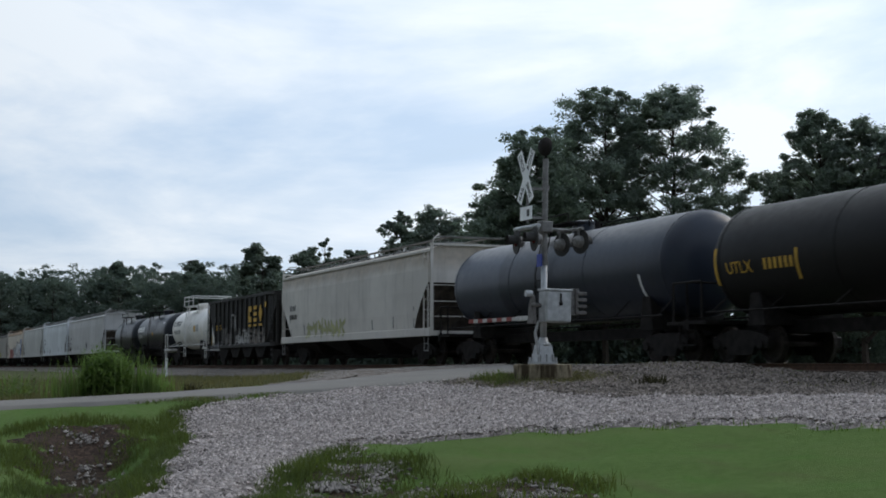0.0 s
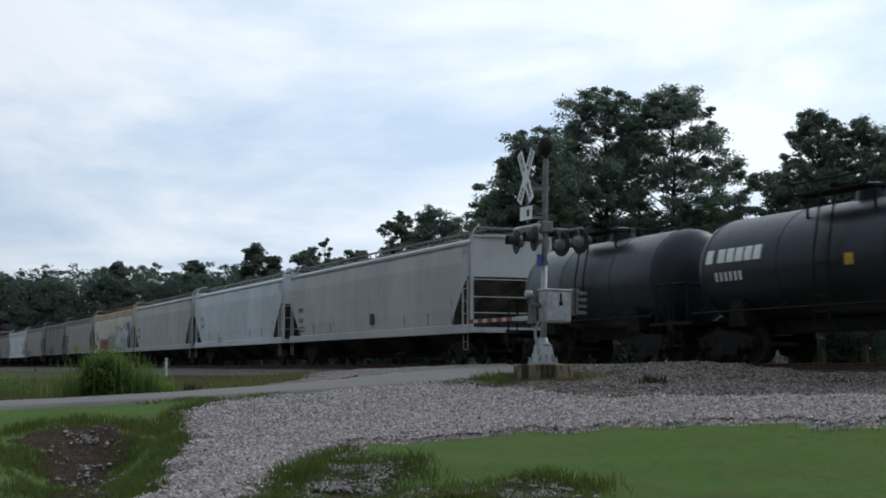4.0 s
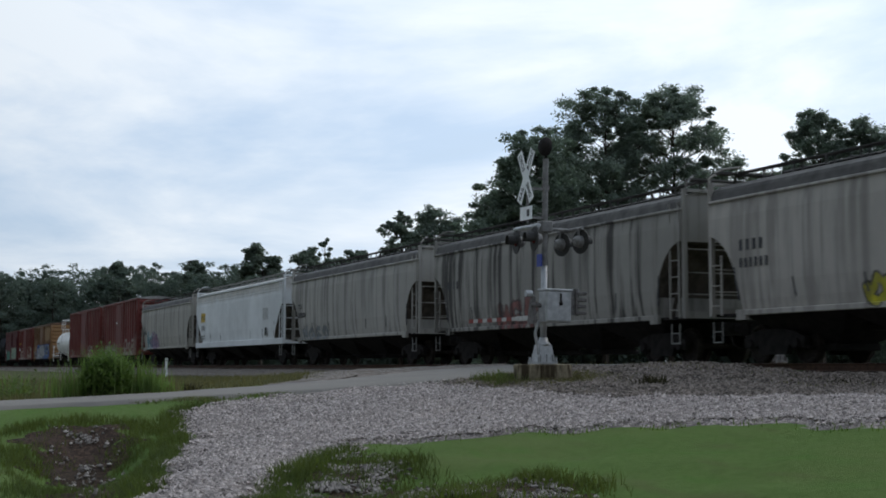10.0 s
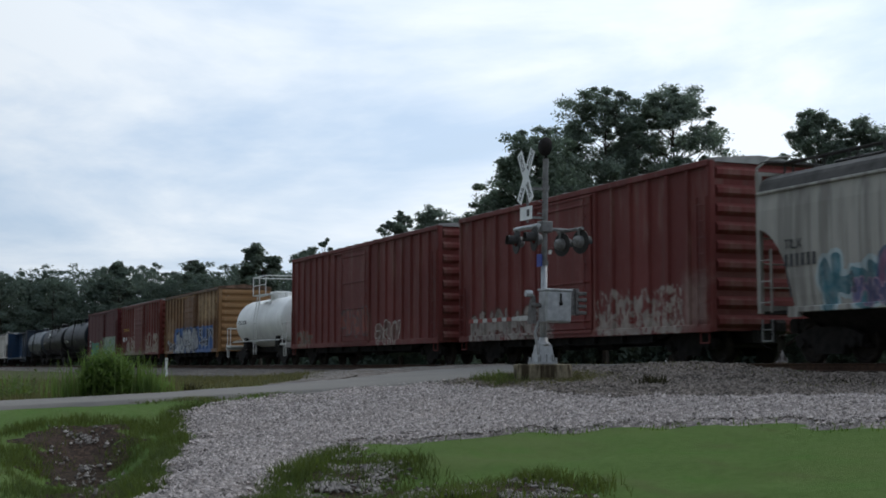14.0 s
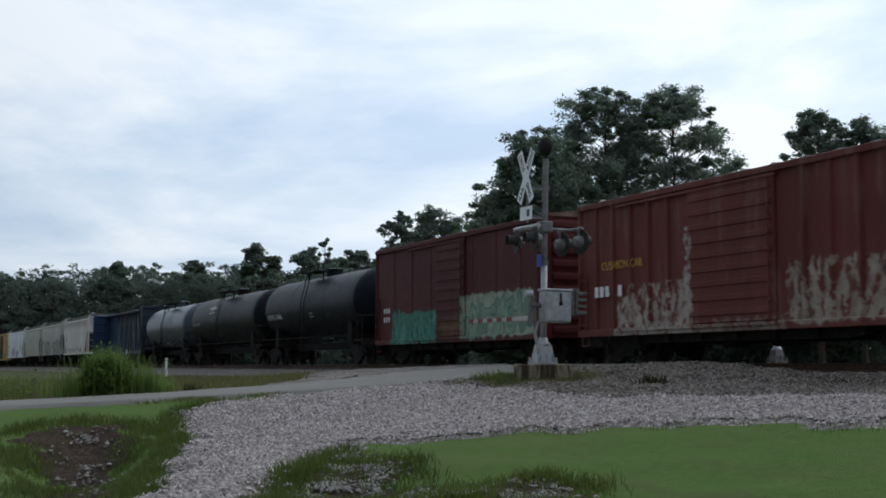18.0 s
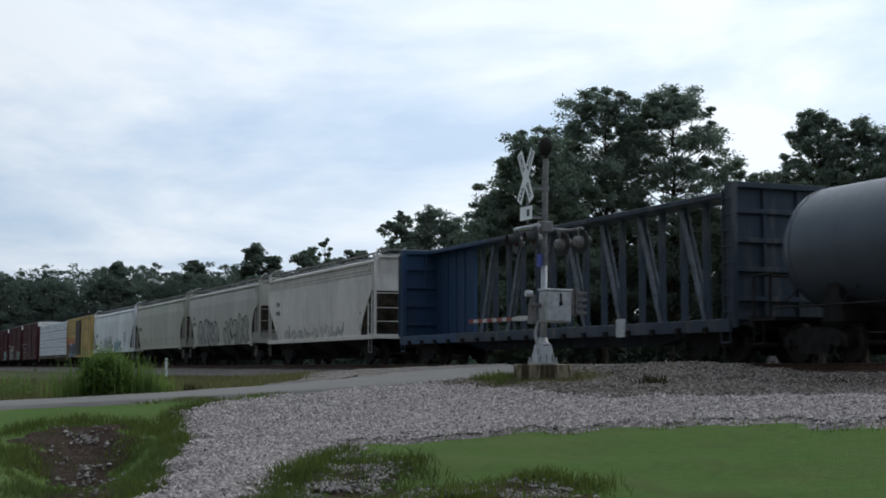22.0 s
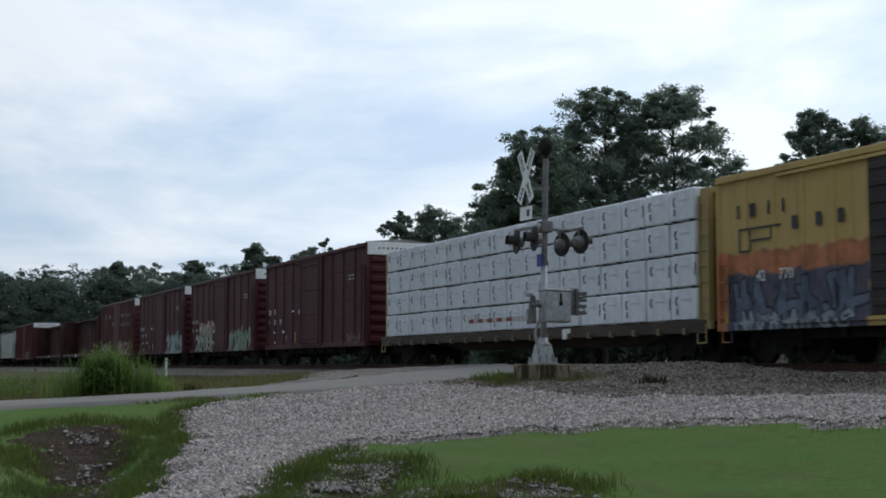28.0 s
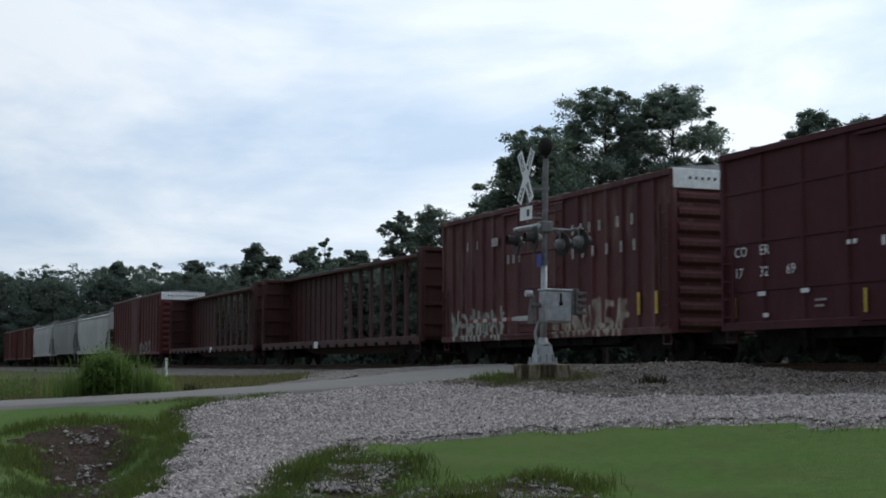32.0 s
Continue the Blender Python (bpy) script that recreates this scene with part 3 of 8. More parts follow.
def make_track():
    prof = [(-4.6, -0.85), (-3.4, -0.52), (-2.0, -0.26), (-1.2, -0.20), (0, -0.2), (0.9, -0.185), (2.0, -0.20), (3.4, -0.50), (4.6, -0.85)]
    xs = steps([(-1500, -120, 30), (-120, -20, 0.5), (-20, 40, 4), (40, 1000, 40)])
    ys = np.concatenate([np.linspace(a[0], b[0], 5)[:-1] for a, b in zip(prof, prof[1:])] + [[4.6]])
    zs = np.interp(ys, [p[0] for p in prof], [p[1] for p in prof])
    X, Y = np.meshgrid(xs, ys, indexing="ij")
    Z = np.interp(Y, ys, zs) + 0.03 * np.sin(X * 3.3 + Y * 5) * np.sin(X * 1.3 - Y * 2) * (np.abs(Y) > 1.0)
    idx = np.arange(X.size).reshape(X.shape)
    fs = np.stack([idx[:-1, :-1].ravel(), idx[1:, :-1].ravel(), idx[1:, 1:].ravel(), idx[:-1, 1:].ravel()], 1)
    me = bpy.data.meshes.new("ballast")
    me.from_pydata(np.stack([X.ravel(), Y.ravel(), Z.ravel()], 1).tolist(), [], fs.tolist())
    bed = tagged(put("track_bed", me, M["ballast"], None, "", True), "grey stone ballast bank under the railway track", "ballast", kind="structure")
    rp = [(-0.07, -0.185), (0.07, -0.185), (0.07, -0.17), (0.012, -0.15), (0.012, -0.05), (0.036, -0.035), (0.036, -0.006), (0.028, 0.0),
          (-0.028, 0.0), (-0.036, -0.006), (-0.036, -0.035), (-0.012, -0.05), (-0.012, -0.15), (-0.07, -0.17)]
    for s in (-1, 1):
        bm = bmesh.new()
        a = [bm.verts.new((-1500, s * 0.753 + y, z)) for y, z in rp]
        b = [bm.verts.new((1000, s * 0.753 + y, z)) for y, z in rp]
        n = len(rp)
        for i in range(n):
            f = bm.faces.new((a[i], a[(i + 1) % n], b[(i + 1) % n], b[i]))
            f.material_index = 1 if i in (6, 7, 8) else 0
        bmesh.ops.recalc_face_normals(bm, faces=bm.faces)
        ob = part("rail", bm, M["rail_rust"])
        ob.data.materials.append(M["tread"])
        tagged(ob, "rusty steel rail with a bright worn head", "rail", "rails of the track", kind="structure")
    bm = bmesh.new()
    box(bm, -0.115, 0.115, -1.3, 1.3, -0.36, -0.175, 0.012)
    first = part("tie", bm, M["tie"], bed)
    first.matrix_basis = pose(-22, 0, 0)
    rnd = random.Random(4)
    for i in range(1, 130):
        share("tie", first, bed, pose(-22 - 0.5 * i, rnd.uniform(-0.04, 0.04), rnd.uniform(-0.012, 0.004), 0, 0, rnd.uniform(-1.2, 1.2)))


make_track()

# ---------------------------------------------------------------- loose stones and grass, as stuff
# a rough eight-sided chip
CHIP_V = np.array([(1, 0, 0), (0, 1, 0), (-1, 0, 0), (0, -1, 0), (0, 0, 1), (0, 0, -1)], float)
CHIP_F = np.array([(0, 1, 4), (1, 2, 4), (2, 3, 4), (3, 0, 4), (1, 0, 5), (2, 1, 5), (3, 2, 5), (0, 3, 5)])


def scatter(name, P, size, material, label, flat=0.6, seed=1):
    """Broken stones at the points P."""
    rng = np.random.RandomState(seed)
    n = len(P)
    sc = size * np.clip(np.exp(rng.normal(0, 0.3, n)), 0.5, 1.6)[:, None] * np.stack([rng.uniform(0.7, 1.3, n), rng.uniform(0.7, 1.3, n), rng.uniform(0.55, 0.95, n)], 1) * 0.5
    V = (CHIP_V[None] + rng.uniform(-0.35, 0.35, (n, 6, 3))) * sc[:, None] * 1.15
    a = rng.uniform(0, 6.283, n)
    c, s = np.cos(a)[:, None], np.sin(a)[:, None]
    V = np.stack([V[..., 0] * c - V[..., 1] * s, V[..., 0] * s + V[..., 1] * c, V[..., 2]], 2) + P[:, None]
    F = (CHIP_F[None] + 6 * np.arange(n)[:, None, None]).reshape(-1, 3)
    me = bpy.data.meshes.new(name)
    me.from_pydata(V.reshape(-1, 3).tolist(), [], F.tolist())
    return tagged(put(name, me, material), label, "stones", kind="stuff")


def blades(name, P, h, w, material, label, lean=0.5, seed=1, category="grass"):
    rng = np.random.RandomState(seed)
    n = len(P)
    a = rng.uniform(0, 6.283, n)
    hh = h * rng.uniform(0.5, 1.3, n)
    l = lean * hh * rng.uniform(0.1, 1, n)
    b = rng.uniform(0, 6.283, n)
    D = np.stack([np.cos(a), np.sin(a), a * 0], 1) * (w * 0.5)
    T = np.stack([np.cos(b) * l, np.sin(b) * l, hh], 1)
    mid = np.stack([np.cos(b) * l * 0.3, np.sin(b) * l * 0.3, hh * 0.6], 1)
    V = np.stack([P - D, P + D, P + mid + D * 0.7, P + mid - D * 0.7, P + T], 1).reshape(-1, 3)
    k = 5 * np.arange(n)[:, None]
    quads = (k + np.array([[0, 1, 2, 3]])).tolist()
    tris = (k + np.array([[3, 2, 4]])).tolist()
    me = bpy.data.meshes.new(name)
    me.from_pydata(V.tolist(), [], quads + tris)
    return tagged(put(name, me, material), label, category, kind="stuff")


def sprinkle(n, x0, x1, y0, y1, test, seed, lift=0.0):
    rng = np.random.RandomState(seed)
    X, Y = rng.uniform(x0, x1, n), rng.uniform(y0, y1, n)
    ok = test(X, Y, rng)
    X, Y = X[ok], Y[ok]
    Z = ground_z(X, Y) + lumps(X, Y) * np.exp(-((X / 90) ** 2)) + lift
    return np.stack([X, Y, Z], 1)


def ballast_z(y):
    return np.interp(np.abs(y), [0, 1.2, 2.0, 3.4, 4.6], [-0.2, -0.2, -0.26, -0.52, -0.85])


def patchy(X, Y, rng, sc=1.0):
    return (np.sin(X * 1.3 * sc + 2 * np.sin(Y * 0.9 * sc)) * np.sin(Y * 1.7 * sc + 1.0) + rng.uniform(-0.7, 0.7, X.shape)) > 0


# outlines in plan: the washed-out hole, the loose stones in it, the stony heap by the lawn
SOIL = [(-23.7, -18.3), (-25.1, -17.8), (-25.6, -17.3), (-24.8, -16.5), (-23.8, -16.4), (-21.9, -17.0), (-18.4, -17.6), (-14.5, -18.1), (-15.5, -18.9), (-18.5, -18.3), (-21.4, -18.05)]
LOOSE = [(-25.0, -17.5), (-24.1, -16.75), (-22.1, -17.15), (-17.4, -17.6), (-18.1, -18.0), (-22.6, -17.7)]
HEAP = [(-14.5, -16.4), (-15.8, -15.8), (-17.1, -15.1), (-16.0, -14.8), (-13.9, -15.25), (-13.0, -14.8), (-11.6, -14.6), (-10.5, -15.0), (-13.1, -17.0)]
_hole = inside(SOIL)
_heap = inside(HEAP)
_loose = inside(LOOSE)


def soil_keep(X, Y):
    return np.maximum(_hole(X, Y), _heap(X, Y) - 0.1) + rough_edge(X, Y, 0.45) - 0.08


tagged(sheet("bare_soil", steps([(-27, -9, 0.12)]), steps([(-19.8, -13.4, 0.1)]), 0.012, M["soil"], soil_keep, 0.03, 0.12), "bare damp brown soil in the washed-out ditch", "soil", kind="structure")
scatter("gravel", sprinkle(110000, -29, -9, -20, -3.4, lambda X, Y, r: (_drive(X, Y) + rough_edge(X, Y) > 0.0 + r.uniform(-0.12, 0.2, X.shape)) & (X + Y > -45), 11, 0.072),
        0.043, M["stone"], "loose pale limestone chippings on the drive", seed=3)


def stones_on_bank():
    rng = np.random.RandomState(8)
    X, Y = rng.uniform(-34, -13, 36000), rng.uniform(-9.4, -1.6, 36000)
    ok = (off_road(X, Y) > 0.3) & (_drive(X, Y) < 0.1) & ((_bank(X, Y) > 0) | (Y > -4.5))
    X, Y = X[ok], Y[ok]
    scatter("ballast_stones", np.stack([X, Y, np.maximum(ballast_z(Y), ground_z(X, Y) + lumps(X, Y) + 0.05) + 0.02], 1), 0.06, M["stone_dark"], "loose grey ballast stones on the track bank", seed=5)


stones_on_bank()
scatter("ditch_stones", sprinkle(15000, -27, -15, -19.5, -15.5, lambda X, Y, r: (np.maximum(_loose(X, Y) + 0.15, _hole(X, Y) - 0.35) > r.uniform(-0.1, 0.6, X.shape)) & patchy(X, Y, r, 1.8) & patchy(X, Y, r, 3.1), 5, 0.06), 0.05, M["stone_heap"],
        "broken stones in the washed-out ditch", seed=6)
scatter("riprap", sprinkle(42000, -17.5, -9.5, -17.6, -13.4, lambda X, Y, r: (_heap(X, Y) > r.uniform(-0.12, 0.35, X.shape)) & patchy(X, Y, r, 2.4) & patchy(X, Y, r, 4.0), 6, 0.05), 0.04, M["stone_heap"],
        "pale broken stones half sunk in the grass", seed=7)


def edge_tufts(X, Y, r):
    d = np.abs(_drive(X, Y) + 0.1)
    return (d < 0.30) & (Y < -8.5) & (r.uniform(0, 1, X.shape) < 0.55) & patchy(X, Y, r, 2.0)


blades("verge_grass", sprinkle(60000, -29, -8, -20.5, -8.5, edge_tufts, 23), 0.07, 0.014, M["grass_blade"], "ragged longer grass along the gravel's edge", 0.7, 3)


def islands(X, Y, r):
    a = np.hypot((X + 23.6) / 1.6, (Y + 8.6) / 0.8)
    b = np.hypot((X + 26.0) / 0.9, (Y + 12.9) / 1.3)
    c = np.hypot((X + 25.9) / 1.5, (Y + 7.6) / 1.2)
    d = np.hypot((X + 18.0) / 1.2, (Y + 10.4) / 0.35)
    e = np.hypot((X + 25.2) / 0.9, (Y + 9.8) / 0.6)
    f = np.hypot((X + 27.4) / 0.5, (Y + 14.5) / 0.75)
    g = np.hypot((X + 26.6) / 0.45, (Y + 12.9) / 0.75)
    h = np.hypot((X + 24.0) / 0.35, (Y + 9.7) / 0.4)
    k = np.hypot((X + 22.0) / 0.3, (Y + 10.05) / 0.3)
    return np.minimum.reduce([a, b, c, d, e, f, g, h, k]) < r.uniform(0.2, 1.0, X.shape)


blades("gravel_tufts", sprinkle(40000, -29, -15, -15, -6, islands, 25), 0.09, 0.016, M["dry_grass"], "tufts of dry grass growing through the gravel", 0.8, 4)
blades("field_grass", sprinkle(42000, -75, -32.5, -20, -3.6, lambda X, Y, r: (X < np.interp(Y, [q[1] for q in ROAD], [q[0] - q[2] for q in ROAD]) - 0.1) & (_bank(X, Y) < 0.2 + r.uniform(-0.5, 0.3, X.shape)) & (r.uniform(0, 1, X.shape) < np.exp((X + 33) / 22)), 26),
       0.14, 0.025, M["dry_grass"], "rough grass between the road and the track", 0.6, 5)
blades("bank_weeds", sprinkle(1500, -34, -18, -4.4, -2.6, lambda X, Y, r: patchy(X, Y, r, 0.8) & patchy(X, Y, r, 1.7), 27, 0.05), 0.09, 0.02, M["dry_grass"], "sparse weeds on the ballast bank", 0.9, 6)


def road_edge(X, Y, r):
    c = np.interp(Y, [q[1] for q in ROAD], [q[0] + q[2] for q in ROAD])
    return (X - c > -0.05) & (X - c < r.uniform(0.1, 1.1, X.shape)) & patchy(X, Y, r, 1.5)


blades("roadside_grass", sprinkle(26000, -30, -24, -16, -7.5, road_edge, 28, 0.01), 0.07, 0.016, M["weed_dull"], "low dull grass along the road's edge", 1.2, 7)


def weed_clump(name, cx, cy, rx, ry, h, n, seed, label, leaves="weed"):
    rng = np.random.RandomState(seed)
    a, rr = rng.uniform(0, 6.283, n), np.sqrt(rng.uniform(0, 1, n))
    X, Y = cx + rx * rr * np.cos(a), cy + ry * rr * np.sin(a)
    P = np.stack([X, Y, ground_z(X, Y)], 1)
    top = h * (1 - 0.55 * rr ** 2) * rng.uniform(0.6, 1.1, n)
    bm_v, quads = [], []
    for p, t, k in zip(P, top, range(n)):
        nl = 7
        lx, ly = rng.uniform(-0.22, 0.22, 2)
        for j in range(nl):
            u = (j + rng.uniform(0, 1)) / nl
            c = p + np.array([lx * u, ly * u, t * u])
            ang, ln, wd = rng.uniform(0, 6.283), rng.uniform(0.08, 0.17), rng.uniform(0.014, 0.03)
            d = np.array([math.cos(ang), math.sin(ang), rng.uniform(0.1, 0.9)]) * ln
            s = np.array([-math.sin(ang), math.cos(ang), 0]) * wd
            i = len(bm_v)
            bm_v += [c, c + d * 0.5 + s, c + d, c + d * 0.5 - s]
            quads.append((i, i + 1, i + 2, i + 3))
    me = bpy.data.meshes.new(name)
    me.from_pydata([list(map(float, v)) for v in bm_v], [], quads)
    return tagged(put(name, me, M[leaves]), label, "weeds", "weeds along the road", kind="stuff")


weed_clump("weed_clump", -33.2, -15.42, 0.45, 0.52, 1.2, 850, 3, "tall bushy green weeds at the road's edge")


def tall_grass(n, cx, cy, rx, ry, h, seed):
    rng = np.random.RandomState(seed)
    X, Y = cx + rng.normal(0, rx, n), cy + rng.normal(0, ry, n)
    blades("tall_grass", np.stack([X, Y, ground_z(X, Y)], 1), h, 0.03, M["weed"], "tall upright green grass at the road's edge", 0.3, seed, "weeds")


tall_grass(420, -33.3, -15.4, 0.22, 0.3, 1.0, 31)
tall_grass(90, -33.3, -16.3, 0.15, 0.2, 0.75, 34)
tall_grass(110, -33.3, -14.55, 0.15, 0.2, 0.75, 35)
tall_grass(200, -33.6, -14.35, 0.3, 0.3, 0.45, 32)
tall_grass(120, -37.0, -17.2, 0.8, 0.45, 0.6, 33)
weed_clump("weed_clump", -33.6, -14.3, 0.35, 0.4, 0.4, 80, 4, "low green weeds at the road's edge")
weed_clump("weed_clump", -36.5, -16.8, 0.9, 0.7, 0.75, 50, 5, "thin straggling weeds in the field", "weed_dull")
weed_clump("weed_clump", -34.8, -17.4, 0.7, 0.5, 0.5, 40, 6, "thin straggling weeds in the field", "weed_dull")



def rims(X, Y, r):
    a = np.abs(_hole(X, Y) + 0.25) < 0.55 * r.uniform(0.2, 1.0, X.shape)
    b = np.abs(_heap(X, Y) + 0.05) < 0.45 * r.uniform(0.2, 1.0, X.shape)
    c = (_heap(X, Y) > -0.3) & (r.uniform(0, 1, X.shape) < 0.5)
    e = (_hole(X, Y) > -0.3) & (np.hypot(X + 21, Y + 17.6) > 1.5) & (r.uniform(0, 1, X.shape) < 0.25)
    return (a | b | c | e) & (_drive(X, Y) < 0.1) & patchy(X, Y, r, 1.6)


blades("ditch_grass", sprinkle(90000, -27, -9, -19.6, -13.4, rims, 51), 0.13, 0.014, M["grass_dark"], "longer dark grass hanging over the ditch banks", 0.9, 52)


def undercut(X, Y, r):
    return (np.abs(_drive(X, Y) + 0.22) < 0.3 * r.uniform(0.2, 1, X.shape)) & (Y < -14.6) & (X < -14.5)


blades("bank_grass", sprinkle(40000, -27, -14, -18.6, -14.6, undercut, 57), 0.16, 0.014, M["grass_dark"], "dark rank grass below the gravel's edge", 0.9, 58)


def round_base(X, Y, r):
    d = np.hypot(X + 26.04, Y + 7.63)
    return (d > 0.6) & (d < 0.7 + np.abs(r.normal(0, 0.5, X.shape)))


blades("base_grass", sprinkle(34000, -28.4, -23.6, -10, -5.4, round_base, 53, 0.01), 0.13, 0.016, M["dry_grass"], "straggling grass round the signal's foundation", 0.8, 54)
blades("base_weeds", sprinkle(900, -26.95, -25.6, -8.9, -8.1, lambda X, Y, r: r.uniform(0, 1, X.shape) < 0.5, 55, 0.01), 0.24, 0.022, M["weed_dull"], "dull green weeds against the signal's foundation", 0.6, 56)


def brush(cx, cy, r, h, n, seed):
    """A low heap of dead dark stems."""
    rng = np.random.RandomState(seed)
    X, Y = cx + rng.normal(0, r, n), cy + rng.normal(0, r * 0.6, n)
    Z = np.maximum(ballast_z(Y), ground_z(X, Y))
    blades("dead_brush", np.stack([X, Y, Z], 1), h, 0.03, M["dead"], "low heap of dead dark brush on the stones", 1.6, seed, "brush")


brush(-23.8, -6.3, 0.22, 0.22, 130, 41)
brush(-23.8, -4.3, 0.18, 0.12, 60, 42)
brush(-22.5, -2.9, 0.3, 0.10, 60, 43)
brush(-26.2, -5.8, 0.15, 0.12, 40, 44)
brush(-21.0, -7.9, 0.2, 0.08, 40, 46)
brush(-33.6, -13.3, 0.16, 0.2, 70, 45)
brush(-24.6, -5.2, 0.10, 0.08, 40, 47)
brush(-22.9, -6.5, 0.25, 0.06, 50, 48)
brush(-21.6, -5.4, 0.22, 0.09, 50, 49)
brush(-20.2, -4.6, 0.30, 0.05, 50, 61)
brush(-19.4, -6.0, 0.20, 0.05, 40, 62)
brush(-18.2, -5.2, 0.30, 0.05, 50, 63)
brush(-22.3, -9.3, 0.35, 0.05, 60, 64)
brush(-25.6, -11.3, 0.45, 0.05, 80, 65)

# ---------------------------------------------------------------- trees


def tree(name, x, y, h, r, leaves, n, seed, label, trunk=0.28, base=0.25, leaf=0.20, clumps=46, lean=0.0, bias=1.0, fine=(0.09, 0.22), group="trees behind the track"):
    """A tapered, forked trunk with limbs, and a crown of leaf sprays in uneven clumps."""
    rng = np.random.RandomState(seed)
    z0 = float(ground_z(x, y)) - 0.1
    ob = thing(name, label, "tree", group, pose(x, y, z0))
    bm = bmesh.new()
    tips = []

    def limb(a, b, ra, rb, n_=5):
        prev, d = None, (b - a)
        u = d.orthogonal().normalized()
        w = d.normalized().cross(u)
        for i in range(n_ + 1):
            t = i / n_
            c = a + d * t + (u * math.sin(t * 3 + ra * 40) + w * math.cos(t * 4)) * 0.04 * d.length * t * (1 - t) * 2
            ring = [bm.verts.new(c + (u * math.cos(k) + w * math.sin(k)) * (ra + (rb - ra) * t)) for k in np.arange(5) * 2 * math.pi / 5]
            if prev:
                for k in range(5):
                    bm.faces.new((prev[k], prev[(k + 1) % 5], ring[(k + 1) % 5], ring[k]))
            prev = ring

    top = Vector((lean * h, 0, h * 0.92))
    limb(Vector((0, 0, -0.3)), top, trunk, trunk * 0.12, 9)
    centres = []
    for i in range(clumps):
        t = base + (1 - base) * (i + rng.uniform(0, 1)) / clumps
        prof = (math.sin(math.pi * min(1, (t - base) / (1 - base) * 0.86 + 0.10)) ** 0.7) ** bias
        a, rad = rng.uniform(0, 6.283), r * prof * rng.uniform(0.2, 1.0) ** 0.7
        c = Vector((math.cos(a) * rad + lean * h * t, math.sin(a) * rad, h * t))
        s = r * rng.uniform(*fine)
        centres.append((c, s))
        for _ in range(2):
            o = rng.normal(0, 1, 3)
            o = o / np.linalg.norm(o) * s * rng.uniform(0.8, 1.5)
            centres.append((c + Vector(o.tolist()), s * rng.uniform(0.4, 0.8)))
        root = Vector((lean * h * t * 0.8, 0, h * max(0.12, t - 0.06 - 0.12 * rng.rand() * rad / r)))
        limb(root, c, trunk * 0.42 * (1.15 - t), 0.015, 3)
    part("trunk", bm, M["bark"], ob)
    k = max(8, n // len(centres))
    V = []
    for c, s in centres:
        d = rng.normal(0, 1, (k, 3))
        d /= np.linalg.norm(d, axis=1)[:, None]
        rr = s * rng.uniform(0, 1, k) ** 0.5 * (1 + 0.25 * np.sin(5 * d[:, 0] + 7 * d[:, 1] + 40 * s) * np.cos(6 * d[:, 2]))
        p = np.array(c) + d * rr[:, None] * np.array([1.2, 1.2, 0.7])
        u = rng.normal(0, 1, (k, 3)) * np.array([1.0, 1.0, 0.6])
        u /= np.linalg.norm(u, axis=1)[:, None]
        w = np.cross(u, d + rng.normal(0, 0.5, (k, 3)))
        w /= np.linalg.norm(w, axis=1)[:, None] + 1e-6
        ln = leaf * rng.uniform(0.6, 1.3, (k, 1))
        V.append(np.stack([p - u * ln + w * ln * 0.3, p + u * ln + w * ln * 0.15, p - w * ln * 0.6], 1))
    V = np.concatenate(V).reshape(-1, 3)
    me = bpy.data.meshes.new("crown")
    me.from_pydata(V.tolist(), [], np.arange(len(V)).reshape(-1, 3).tolist())
    put("crown", me, leaves, ob)
    return ob


def spot(lat, depth):
    """A place in plan by its bearing from the standpoint and its distance into the view."""
    return depth * (-0.9223 + 0.3866 * lat), -20.79 + depth * (0.3866 + 0.9223 * lat)


